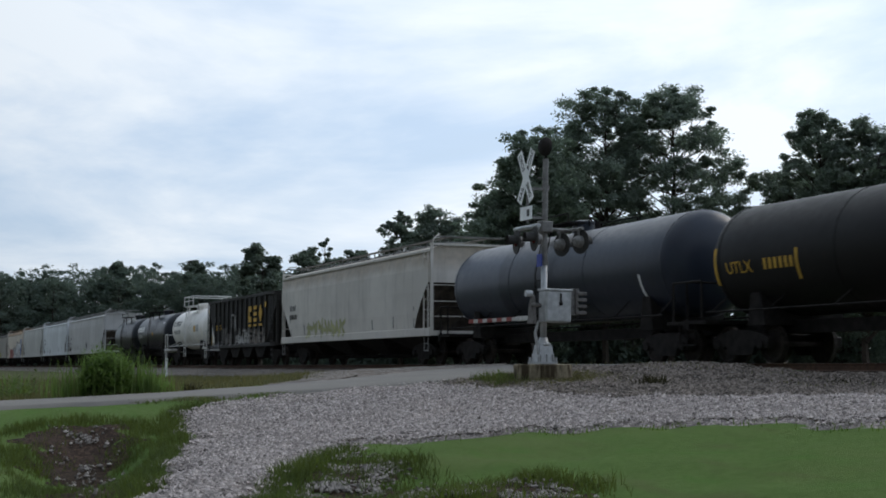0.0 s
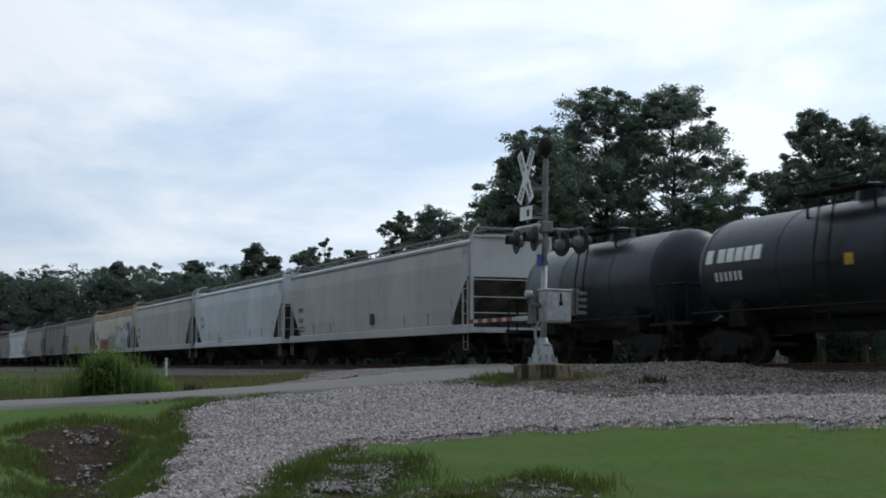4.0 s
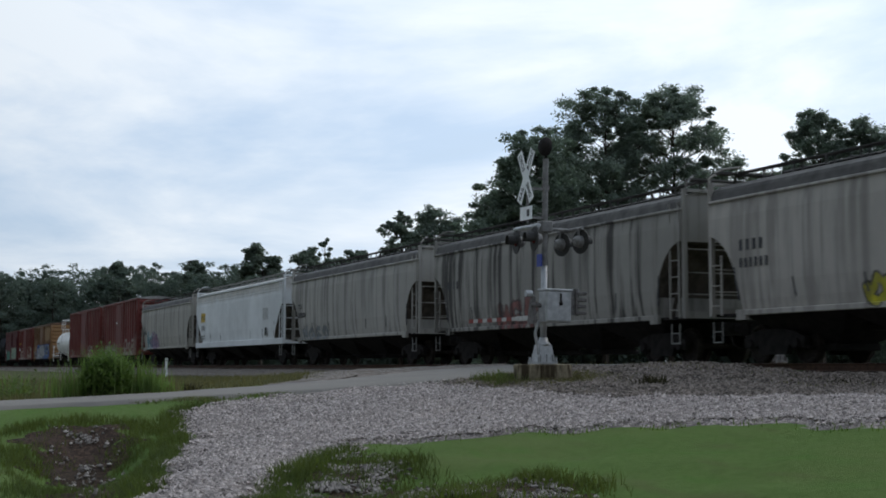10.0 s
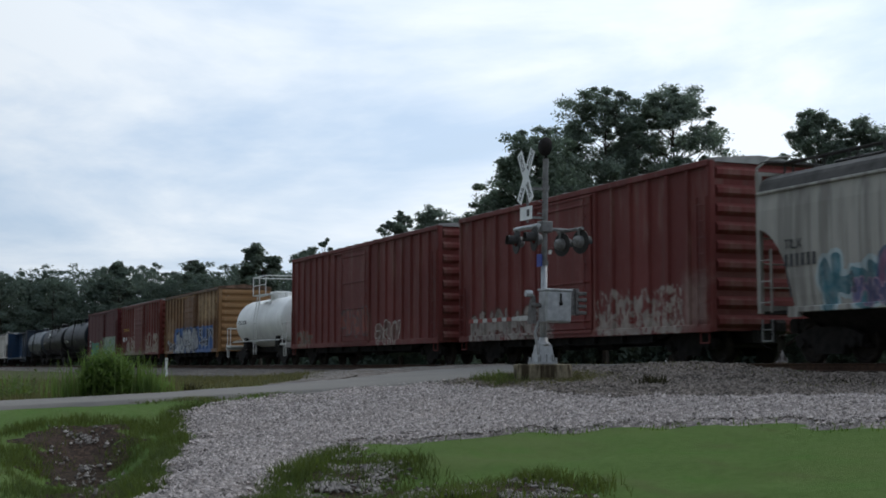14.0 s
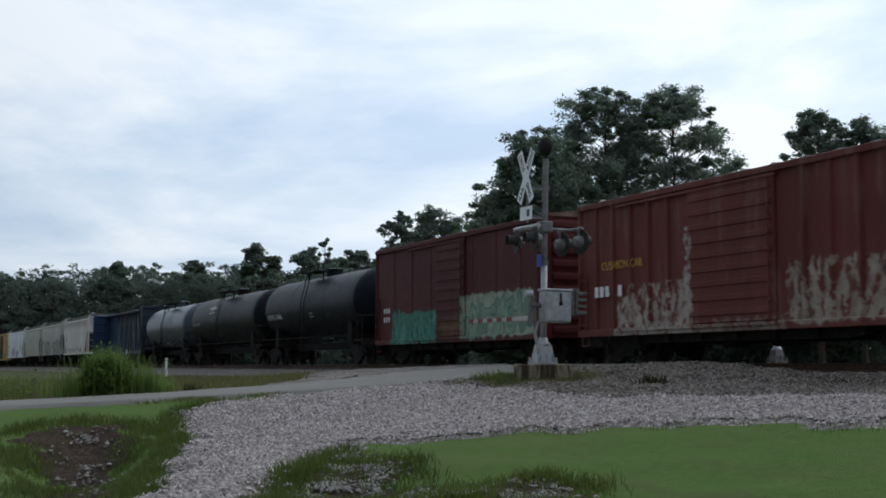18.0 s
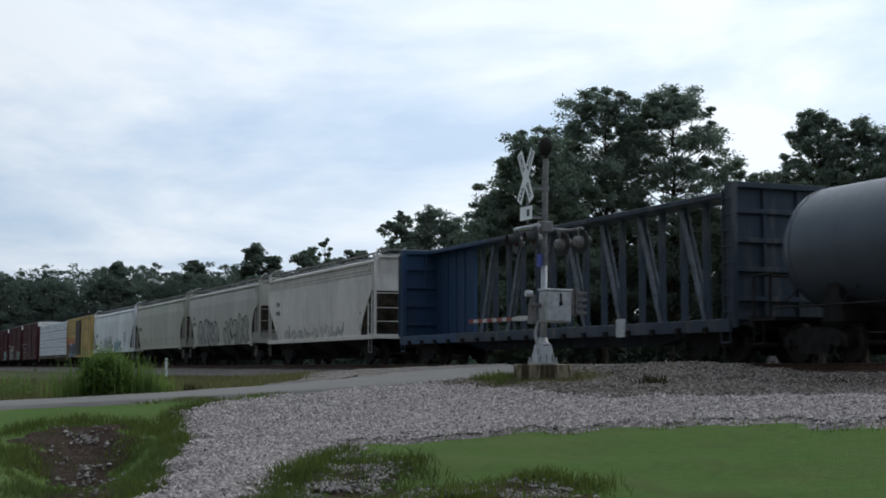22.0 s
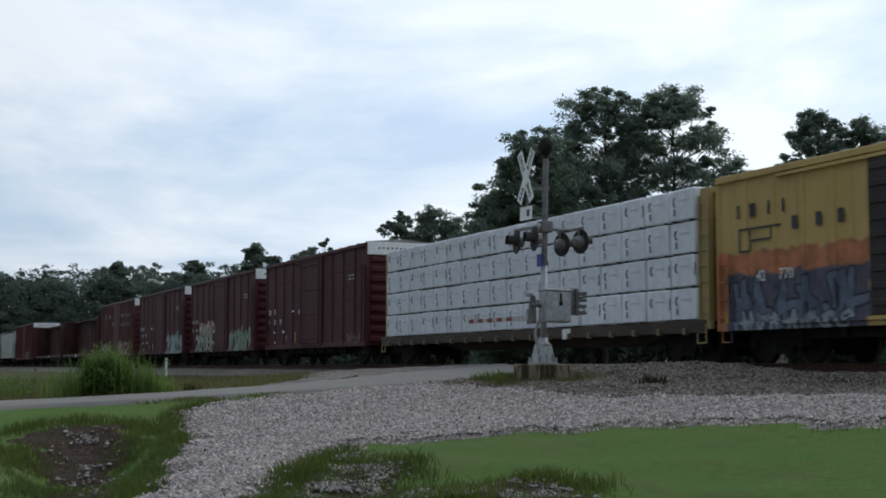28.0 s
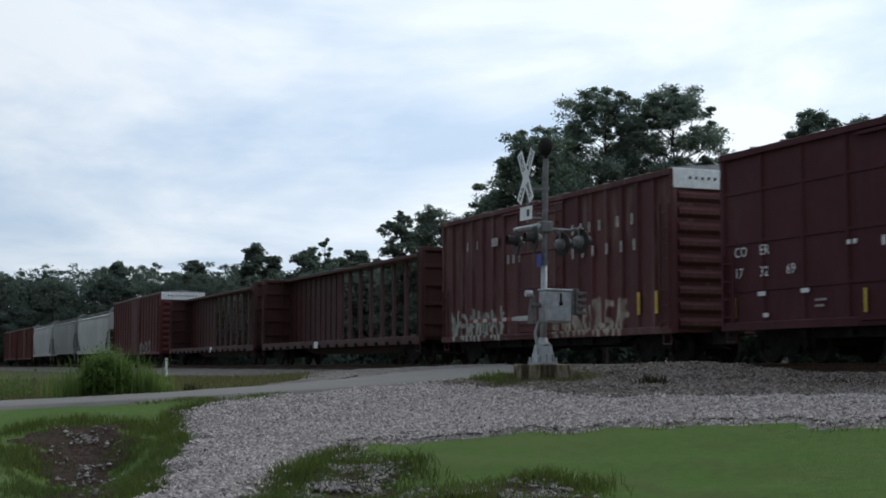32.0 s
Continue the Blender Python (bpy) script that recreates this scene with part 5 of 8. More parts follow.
def boxcar(rear, front, color, label, eave=4.55, zs=0.68, ribs=14, door="plug", door_w=3.0, door_at=0.0, end_panel=False, roof=None, door_color=None,
           graf=(), text=(), deep=0.07, rails=(), post_color=None, **kw):
    """A box car: posts on the sides, pressed ends, a door in its tracks, a ribbed roof."""
    car, h = begin("boxcar", label, "box car", rear, front)
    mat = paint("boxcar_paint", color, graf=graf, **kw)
    roofm = roof or M["galv_roof"]
    W = 1.50
    bm = bmesh.new()
    box(bm, -h + 0.06, h - 0.06, -W, W, zs + 0.12, eave - 0.05)
    part("body", bm, mat, car)
    for s in (-1, 1):
        bm = bmesh.new()
        box(bm, -h, h, s * (W + 0.04) - 0.05, s * (W + 0.04) + 0.05, eave - 0.16, eave, 0.015)
        part("top_chord", bm, mat, car)
        bm = bmesh.new()
        box(bm, -h, h, s * (W + 0.04) - 0.05, s * (W + 0.04) + 0.05, zs + 0.08, zs + 0.28, 0.015)
        part("side_sill", fixed(bm), mat, car)
    posts = [x for x in np.linspace(-h + 0.08, h - 0.08, ribs + 1) if abs(x - door_at) > door_w / 2 + 0.1]
    bm = bmesh.new()
    prism(bm, [(-0.09, 0), (-0.05, -deep), (0.05, -deep), (0.09, 0)], zs + 0.25, eave - 0.14)
    for v in bm.verts:
        v.co = (v.co.x, v.co.z, v.co.y)
    pm = paint("post_paint", post_color, graf=graf, **{**kw, "panel": 0.0}) if post_color else mat
    rib = part("side_post", fixed(bm), pm, car)
    for x in posts[1:]:
        me = rib.data.copy()
        me.transform(pose(x, -W, 0))
        put("side_post", me, pm, car)
    for x in posts:
        share("side_post", rib, car, pose(x, W, 0, 0, 0, 180))
    rib.data = rib.data.copy()
    rib.data.transform(pose(posts[0], -W, 0))
    for z in rails:
        for s in (-1, 1):
            for a, b in ((-h + 0.15, door_at - door_w / 2 - 0.05), (door_at + door_w / 2 + 0.05, h - 0.15)):
                bm = bmesh.new()
                box(bm, a, b, *sorted((s * W, s * (W + 0.028))), z - 0.04, z + 0.04)
                part("side_rail", bm, mat, car)
    # door
    dm = paint("door_paint", door_color, graf=graf, **kw) if door_color else mat
    for s in (-1, 1):
        bm = bmesh.new()
        a, b = door_at - door_w / 2, door_at + door_w / 2
        y0, y1 = sorted((s * W, s * (W + 0.07)))
        box(bm, a, b, y0, y1, zs + 0.30, eave - 0.24, 0.02)
        dr = part("door", bm, dm, car)
        k = 9 if door == "slide" else 4
        for i in range(k):
            z = zs + 0.55 + i * (eave - zs - 1.0) / (k - 1)
            hgt = 0.07 if door == "slide" else 0.03
            bm = bmesh.new()
            box(bm, a + 0.08, b - 0.08, *sorted((s * (W + 0.065), s * (W + 0.10))), z - hgt, z + hgt, 0.01)
            part("door_rib", bm, dm, dr)
        for x in (a + 0.3, b - 0.3) if door == "plug" else (b - 0.15,):
            bm = bmesh.new()
            rod(bm, (x, s * (W + 0.13), zs + 0.3), (x, s * (W + 0.13), eave - 0.3), 0.022, 6)
            for z in (zs + 0.8, (zs + eave) / 2, eave - 0.8):
                box(bm, x - 0.06, x + 0.06, *sorted((s * (W + 0.09), s * (W + 0.15))), z - 0.04, z + 0.04)
            part("locking_bar", bm, dm, dr)
        bm = bmesh.new()
        box(bm, a - (door_w if door == "slide" else 0.9), b + 0.1, *sorted((s * (W + 0.02), s * (W + 0.14))), zs + 0.20, zs + 0.28)
        part("door_track", bm, mat, car)
        bm = bmesh.new()
        box(bm, a - (door_w if door == "slide" else 0.9), b + 0.1, *sorted((s * (W + 0.02), s * (W + 0.10))), eave - 0.26, eave - 0.19)
        part("door_track", bm, mat, car)
    # ends with pressed ribs
    for e in (-1, 1):
        zt = eave - (0.55 if end_panel else 0.15)
        bm = bmesh.new()
        rp = [(-0.16, 0), (-0.06, 0.11), (0.06, 0.11), (0.16, 0)]
        vs = [[bm.verts.new((e * (h - 0.06 + o), s * (W - 0.14), dz)) for dz, o in rp] for s in (-1, 1)]
        for j in range(3):
            bm.faces.new((vs[0][j], vs[0][j + 1], vs[1][j + 1], vs[1][j]))
        bm.faces.new(vs[0])
        bm.faces.new(vs[1])
        k = 9
        zz = [zs + 0.35 + i * (zt - zs - 0.5) / (k - 1) for i in range(k)]
        er = part("end_rib", fixed(bm), mat, car)
        er.matrix_basis = pose(0, 0, zz[0])
        for z in zz[1:]:
            share("end_rib", er, car, pose(0, 0, z))
        for s in (-1, 1):
            bm = bmesh.new()
            box(bm, e * (h - 0.03) - 0.05, e * (h - 0.03) + 0.05, s * (W - 0.02) - 0.07, s * (W - 0.02) + 0.07, zs + 0.1, eave - 0.02)
            part("corner_post", bm, mat, car)
        if end_panel:
            bm = bmesh.new()
            box(bm, e * (h - 0.02) - 0.05, e * (h - 0.02) + 0.05, -W - 0.02, W + 0.02, eave - 0.5, eave + 0.02, 0.01)
            pn = part("end_panel", bm, M["letter_white"], car, "white upper end panel with a line of markings")
            for k2 in range(11):
                bm = bmesh.new()
                box(bm, e * (h + 0.03) - 0.004, e * (h + 0.03) + 0.004, -1.05 + k2 * 0.19, -0.97 + k2 * 0.19, eave - 0.27, eave - 0.19)
                part("marking", bm, M["letter_dark"], pn)
        ladder(car, (h - 0.55) if e > 0 else (-h + 0.12), zs + 0.2, zs + 1.9 if e < 0 else eave - 0.9, -W - 0.06, 0.42, mat)
        stirrup(car, e * (h - 0.34) - 0.18, -W - 0.03, mat)
    # roof
    bm = bmesh.new()
    a = [bm.verts.new((-h, y, z)) for y, z in ((-W - 0.06, eave), (0, eave + 0.14), (W + 0.06, eave))]
    b = [bm.verts.new((h, y, z)) for y, z in ((-W - 0.06, eave), (0, eave + 0.14), (W + 0.06, eave))]
    c = [bm.verts.new((x, y, eave - 0.05)) for x in (-h, h) for y in (-W - 0.06, W + 0.06)]
    for i in range(2):
        bm.faces.new((a[i], a[i + 1], b[i + 1], b[i]))
    bm.faces.new((c[0], c[1], a[2], a[1], a[0]))
    bm.faces.new((c[2], c[3], b[2], b[1], b[0]))
    bm.faces.new((c[0], a[0], b[0], c[2]))
    bm.faces.new((c[1], a[2], b[2], c[3]))
    bm.faces.new((c[0], c[1], c[3], c[2]))
    k = int(2 * h / 1.1)
    for i in range(k + 1):
        x = -h + 0.1 + i * (2 * h - 0.2) / k
        for s in (-1, 1):
            v = [bm.verts.new((x + dx, yy, zz)) for dx in (-0.05, 0.05) for yy, zz in ((s * (W + 0.04), eave + 0.005), (s * (W + 0.04), eave + 0.045), (0, eave + 0.185), (0, eave + 0.145))]
            bm.faces.new((v[1], v[2], v[6], v[5]))
            bm.faces.new(v[:4])
            bm.faces.new(v[4:])
            bm.faces.new((v[0], v[1], v[5], v[4]))
    part("roof", fixed(bm), roofm, car)
    bm = bmesh.new()
    box(bm, -h, h, -0.35, 0.35, 0.5, 0.82)
    for x in np.linspace(-h + 3, h - 3, 7):
        box(bm, x - 0.08, x + 0.08, -1.45, 1.45, 0.58, 0.80)
    for s in (-1, 1):
        prism(bm, [(-h + 2.2, zs + 0.09), (-h + 3.4, zs - 0.14), (h - 3.4, zs - 0.14), (h - 2.2, zs + 0.09)], s * (W - 0.2) - 0.03, s * (W - 0.2) + 0.03)
    part("centre_sill", fixed(bm), M["steel_dark"], car)
    bm = bmesh.new()
    lathe(bm, [(-0.5, 0.16), (0.5, 0.16)], 12, "x", (1.2, -0.75, 0.55))
    box(bm, -1.2, -0.7, -1.0, -0.5, 0.40, 0.75, 0.03)
    pipe(bm, [(-4, -0.9, 0.6), (1.0, -0.75, 0.55), (4, -0.9, 0.6)], 0.03, 5)
    part("brake_gear", bm, M["steel_dark"], car)
    for item in text:
        y = -W - deep - 0.005
        if item[0] == "bars":
            bars(car, item[1], y, item[2], item[3], item[4], item[5])
        else:
            writing(car, item[0], item[1], y, item[2], item[3], item[4])
    trucks(car, (-h + 1.75, h - 1.75))
    couplers(car, h)
    return car


# ---------------------------------------------------------------- train: tank cars


def tankcar(rear, front, color, label, top=4.15, rad=1.42, rails=False, text=(), bands=(), trim=None, over=1.1, rail_h=0.95, **kw):
    """A tank car: shell with dished heads, dome and platform, walkways and saddles. rear, front: the shell's ends."""
    rear += 0.6
    car, h = begin("tank_car", label, "tank car", rear, front)
    kw = {"grime": 0.3, "dirt": (0.018, 0.016, 0.016), "rust": 0.015, "spec": 0.3, "rough": 0.36, **kw}
    mat = paint("tank_paint", color, bands=bands, **kw)
    tm = trim or M["steel_dark"]
    zc = top - rad
    prof = [(-h, 0.02), (-h + 0.03, rad * 0.35), (-h + 0.12, rad * 0.65), (-h + 0.30, rad * 0.88), (-h + 0.55, rad * 0.985), (-h + 0.7, rad)]
    full = prof + [(x, rad) for x in np.linspace(-h + 1.5, h - 1.5, 6)] + [(-a, r) for a, r in prof[::-1]]
    bm = bmesh.new()
    lathe(bm, full, 40, "x", (0, 0, zc))
    shell = part("shell", fixed(bm), mat, car, "", True)
    for x in (-h + 0.72, -h / 3, h / 3, h - 0.72):
        bm = bmesh.new()
        lathe(bm, [(x - 0.03, rad + 0.001), (x - 0.03, rad + 0.009), (x + 0.03, rad + 0.009), (x + 0.03, rad + 0.001)], 40, "x", (0, 0, zc))
        part("weld_band", fixed(bm), mat, shell)
    # dome
    bm = bmesh.new()
    k = 1.5 if rails else 1.0
    lathe(bm, [(top - 0.15, 0.36 * k), (top + 0.22, 0.36 * k), (top + 0.25, 0.40 * k), (top + 0.32, 0.40 * k), (top + 0.36, 0.2)], 20, "z")
    dome = part("manway", fixed(bm), mat, car)
    bm = bmesh.new()
    rod(bm, (0, 0, top + 0.15), (0, 0, top + 0.36), 0.025, 5)
    bolt = part("bolt", bm, tm, dome)
    bolt.matrix_basis = pose(0.4, 0, 0)
    for k in range(1, 6):
        share("bolt", bolt, dome, pose(0.40 * math.cos(k * math.pi / 3), 0.40 * math.sin(k * math.pi / 3), 0))
    bm = bmesh.new()
    rod(bm, (0.9, 0, top - 0.1), (0.9, 0, top + 0.25), 0.09, 8)
    part("valve", bm, tm, dome)
    # platform
    px = 1.25
    zt = top + 0.16
    for s in (-1, 1):
        bm = bmesh.new()
        box(bm, -px, px, s * 0.95 - 0.3, s * 0.95 + 0.3, zt - 0.04, zt, 0.0)
        for x in (-px + 0.1, px - 0.1):
            rod(bm, (x, s * 0.9, zt), (x, s * 0.9, zc + math.sqrt(rad ** 2 - 0.81) - 0.02), 0.035, 5)
        part("platform", bm, tm, car)
    if rails:
        bm = bmesh.new()
        for s in (-1, 1):
            y = s * 1.22
            pipe(bm, [(-px, y, zt), (-px, y, zt + rail_h), (px, y, zt + rail_h), (px, y, zt)], 0.028, 6)
            rod(bm, (-px, y, zt + rail_h * 0.52), (px, y, zt + rail_h * 0.52), 0.022, 6)
            rod(bm, (0, y, zt), (0, y, zt + rail_h), 0.025, 6)
        for x in (-px, px):
            rod(bm, (x, -1.22, zt + rail_h), (x, 1.22, zt + rail_h), 0.028, 6)
        part("guard_rail", bm, tm, car)
    else:
        for s in (-1, 1):
            bm = bmesh.new()
            pipe(bm, [(-px, s * 1.2, zt), (-px, s * 1.2, zt + 0.25), (px, s * 1.2, zt + 0.25), (px, s * 1.2, zt)], 0.024, 5)
            part("guard_rail", bm, tm, car)
    for s in (-1, 1):
        bm = bmesh.new()
        y = s * (rad + 0.14)
        for x in (-0.25, 0.25):
            pipe(bm, [(x, y, 0.55), (x, y, zc + 0.1), (x, s * 1.22, zt)], 0.025, 5)
        for z in np.arange(0.75, zc + 0.2, 0.36):
            rod(bm, (-0.25, y, z), (0.25, y, z), 0.018, 5)
        part("ladder", bm, tm, car)
        bm = bmesh.new()
        pipe(bm, [(-h + 0.4, y, 1.25), (h - 0.4, y, 1.25)], 0.025, 5)
        for x in np.linspace(-h + 0.6, h - 0.6, 7):
            rod(bm, (x, y, 1.25), (x, s * rad * 0.72, zc - rad * 0.62), 0.02, 5)
        part("hand_rail", bm, tm, car)
    # underframe and saddles
    H = h + over - 0.45
    bm = bmesh.new()
    box(bm, -H, H, -0.3, 0.3, 0.72, 1.02)
    part("centre_sill", bm, M["steel_dark"], car)
    for e in (-1, 1):
        bm = bmesh.new()
        prism(bm, [(e * (h - 1.9) - 0.35, 0.9), (e * (h - 1.9) + 0.35, 0.9), (e * (h - 1.9) + 0.2, zc - rad * 0.6), (e * (h - 1.9) - 0.2, zc - rad * 0.6)], -1.15, 1.15)
        part("saddle", fixed(bm), M["steel_dark"], car)
        bm = bmesh.new()
        box(bm, e * (H - 0.45) - 0.5, e * (H - 0.45) + 0.5, -1.5, 1.5, 0.98, 1.06)
        box(bm, e * H - 0.06, e * H + 0.06, -1.5, 1.5, 0.85, 1.1)
        part("end_platform", bm, tm, car)
        bm = bmesh.new()
        for s in (-1, 1):
            pipe(bm, [(e * (H - 0.05), s * 1.45, 0.5), (e * (H - 0.05), s * 1.45, 2.05), (e * (H - 0.7), s * 1.45, 2.05), (e * (H - 0.7), s * 1.45, 1.05)], 0.03, 6)
            pipe(bm, [(e * (H - 0.05), s * 1.45, 1.0), (e * (H - 0.05), s * 1.45, 0.45), (e * (H - 0.42), s * 1.45, 0.45), (e * (H - 0.42), s * 1.45, 1.0)], 0.025, 5)
        rod(bm, (e * (H - 0.05), -1.45, 2.05), (e * (H - 0.05), 1.45, 2.05), 0.028, 6)
        part("end_rail", bm, tm, car)
    def curved(x, w, z, hh, m):
        """A patch of paint lying on the shell."""
        bm = bmesh.new()
        rows = []
        for u in np.linspace(math.asin(max(-0.98, (z - zc) / rad)), math.asin(min(0.98, (z + hh - zc) / rad)), 7):
            y, zz = -(rad + 0.006) * math.cos(u), zc + (rad + 0.006) * math.sin(u)
            rows.append([bm.verts.new((x, y, zz)), bm.verts.new((x + w, y, zz))])
        for p, q in zip(rows, rows[1:]):
            bm.faces.new((p[0], p[1], q[1], q[0]))
        return part("marking", bm, m, car)

    for item in text:
        if item[0] == "bars":
            for o, w in item[3]:
                curved(item[1] + o, w, item[2], item[4], item[5])
            continue
        elif item[0] == "scrawl":
            bm = bmesh.new()
            pts = [(0.24 * i + 0.08 * math.sin(i * 2.1), -0.006, 0.2 + 0.19 * math.sin(i * 2.7) * (1 if i % 3 else 0.5)) for i in range(item[3])]
            pipe(bm, pts, 0.024, 4)
            pipe(bm, [(0.3, -0.006, -0.1), (0.24 * item[3] * 0.8, -0.006, -0.06)], 0.024, 4)
            ob = part("scrawl", bm, item[5], car)
        elif item[0] == "plate":
            curved(item[1], item[3], item[2], item[4], item[5])
            continue
        else:
            ob = put("lettering", words(item[0], item[3]), item[4], car)
        x, z = item[1], item[2]
        dz = max(-0.98, min(0.98, (z - zc) / rad))
        ang = math.asin(dz)
        ob.matrix_basis = pose(x, -rad * math.cos(ang) - 0.012, z, -math.degrees(ang), 0, 0)
    trucks(car, (-H + 1.75, H - 1.75))
    couplers(car, H)
    return car


# ---------------------------------------------------------------- train: open cars


def coal_car(rear, front, color, label, top=3.75, text=(), graf=(), **kw):
    car, h = begin("open_hopper", label, "gondola car", rear, front)
    mat = paint("gondola_paint", color, graf=graf, **kw)
    zs = 1.0
    for s in (-1, 1):
        bm = bmesh.new()
        prism(bm, [(-h, top - 0.1), (-h, top - 0.55), (-h + 1.75, zs + 0.1), (-h + 1.75, zs), (h - 1.75, zs), (h - 1.75, zs + 0.1), (h, top - 0.55), (h, top - 0.1)], s * 1.46 - 0.02, s * 1.46 + 0.02)
        part("side_wall", fixed(bm), mat, car)
        bm = bmesh.new()
        box(bm, -h, h, s * 1.5 - 0.07, s * 1.5 + 0.07, top - 0.15, top, 0.015)
        part("top_chord", bm, mat, car)
        bm = bmesh.new()
        box(bm, -h, h, s * 1.5 - 0.06, s * 1.5 + 0.06, zs - 0.05, zs + 0.14, 0.015)
        part("side_sill", bm, mat, car)
    bm = bmesh.new()
    box(bm, -0.06, 0.06, -0.09, 0, zs + 0.1, top - 0.12)
    rib = part("side_post", bm, mat, car)
    xs = np.linspace(-h + 1.8, h - 1.8, 12)
    for x in xs[1:]:
        me = rib.data.copy()
        me.transform(pose(x, -1.48, 0))
        put("side_post", me, mat, car)
    for x in xs:
        share("side_post", rib, car, pose(x, 1.48, 0, 0, 0, 180))
    rib.data = rib.data.copy()
    rib.data.transform(pose(xs[0], -1.48, 0))
    for e in (-1, 1):
        bm = bmesh.new()
        prism(bm, [(e * h, top), (e * h, top - 0.5), (e * (h - 1.7), zs + 0.1), (e * (h - 1.78), zs + 0.1), (e * (h - 0.08), top - 0.45), (e * (h - 0.08), top)], -1.44, 1.44)
        part("slope_sheet", fixed(bm), mat, car)
        for s in (-1, 1):
            bm = bmesh.new()
            box(bm, e * (h - 0.08) - 0.06, e * (h - 0.08) + 0.06, s * 1.4 - 0.06, s * 1.4 + 0.06, zs, top - 0.1)
            part("end_post", bm, mat, car)
        ladder(car, e * (h - 0.4) - 0.2, zs, top - 0.2, -1.58, 0.4, mat)
        stirrup(car, e * (h - 0.4) - 0.18, -1.6, mat)
    bm = bmesh.new()
    box(bm, -h, h, -0.3, 0.3, 0.72, 1.0)
    part("centre_sill", bm, M["steel_dark"], car)
    for i in range(4):
        x = (i - 1.5) * 2.6
        bm = bmesh.new()
        prism(bm, [(x - 1.3, zs + 0.05), (x - 0.5, 0.42), (x + 0.5, 0.42), (x + 1.3, zs + 0.05)], -1.4, 1.4)
        part("outlet", fixed(bm), M["steel_dark"], car)
    for item in text:
        if item[0] == "emblem":
            # three plain blocks: a slotted plate, a stack of bars, a lozenge in steps
            x0, z0, w, hh = item[1], item[2], 0.62, 0.85
            shapes = [[(0, 0.22, 0, hh), (0.22, w, 0, 0.3), (0.22, w, hh - 0.3, hh)],
                      [(0, w, 0, 0.2), (0, w, 0.325, 0.525), (0, w, hh - 0.2, hh)],
                      [(0.2, w - 0.2, 0, hh), (0.1, w - 0.1, 0.15, hh - 0.15), (0, w, 0.3, hh - 0.3)]]
            for i, rects in enumerate(shapes):
                bm = bmesh.new()
                for a in rects:
                    box(bm, x0 + 1.05 * i + a[0], x0 + 1.05 * i + a[1], -1.585, -1.576, z0 + a[2], z0 + a[3])
                part("emblem", bm, item[3], car, "worn yellow block of a faded emblem")
        elif item[0] == "bars":
            bars(car, item[1], -1.578, item[2], item[3], item[4], item[5])
        else:
            writing(car, item[0], item[1], -1.576, item[2], item[3], item[4])
    trucks(car, (-h + 1.75, h - 1.75))
    couplers(car, h)
    return car


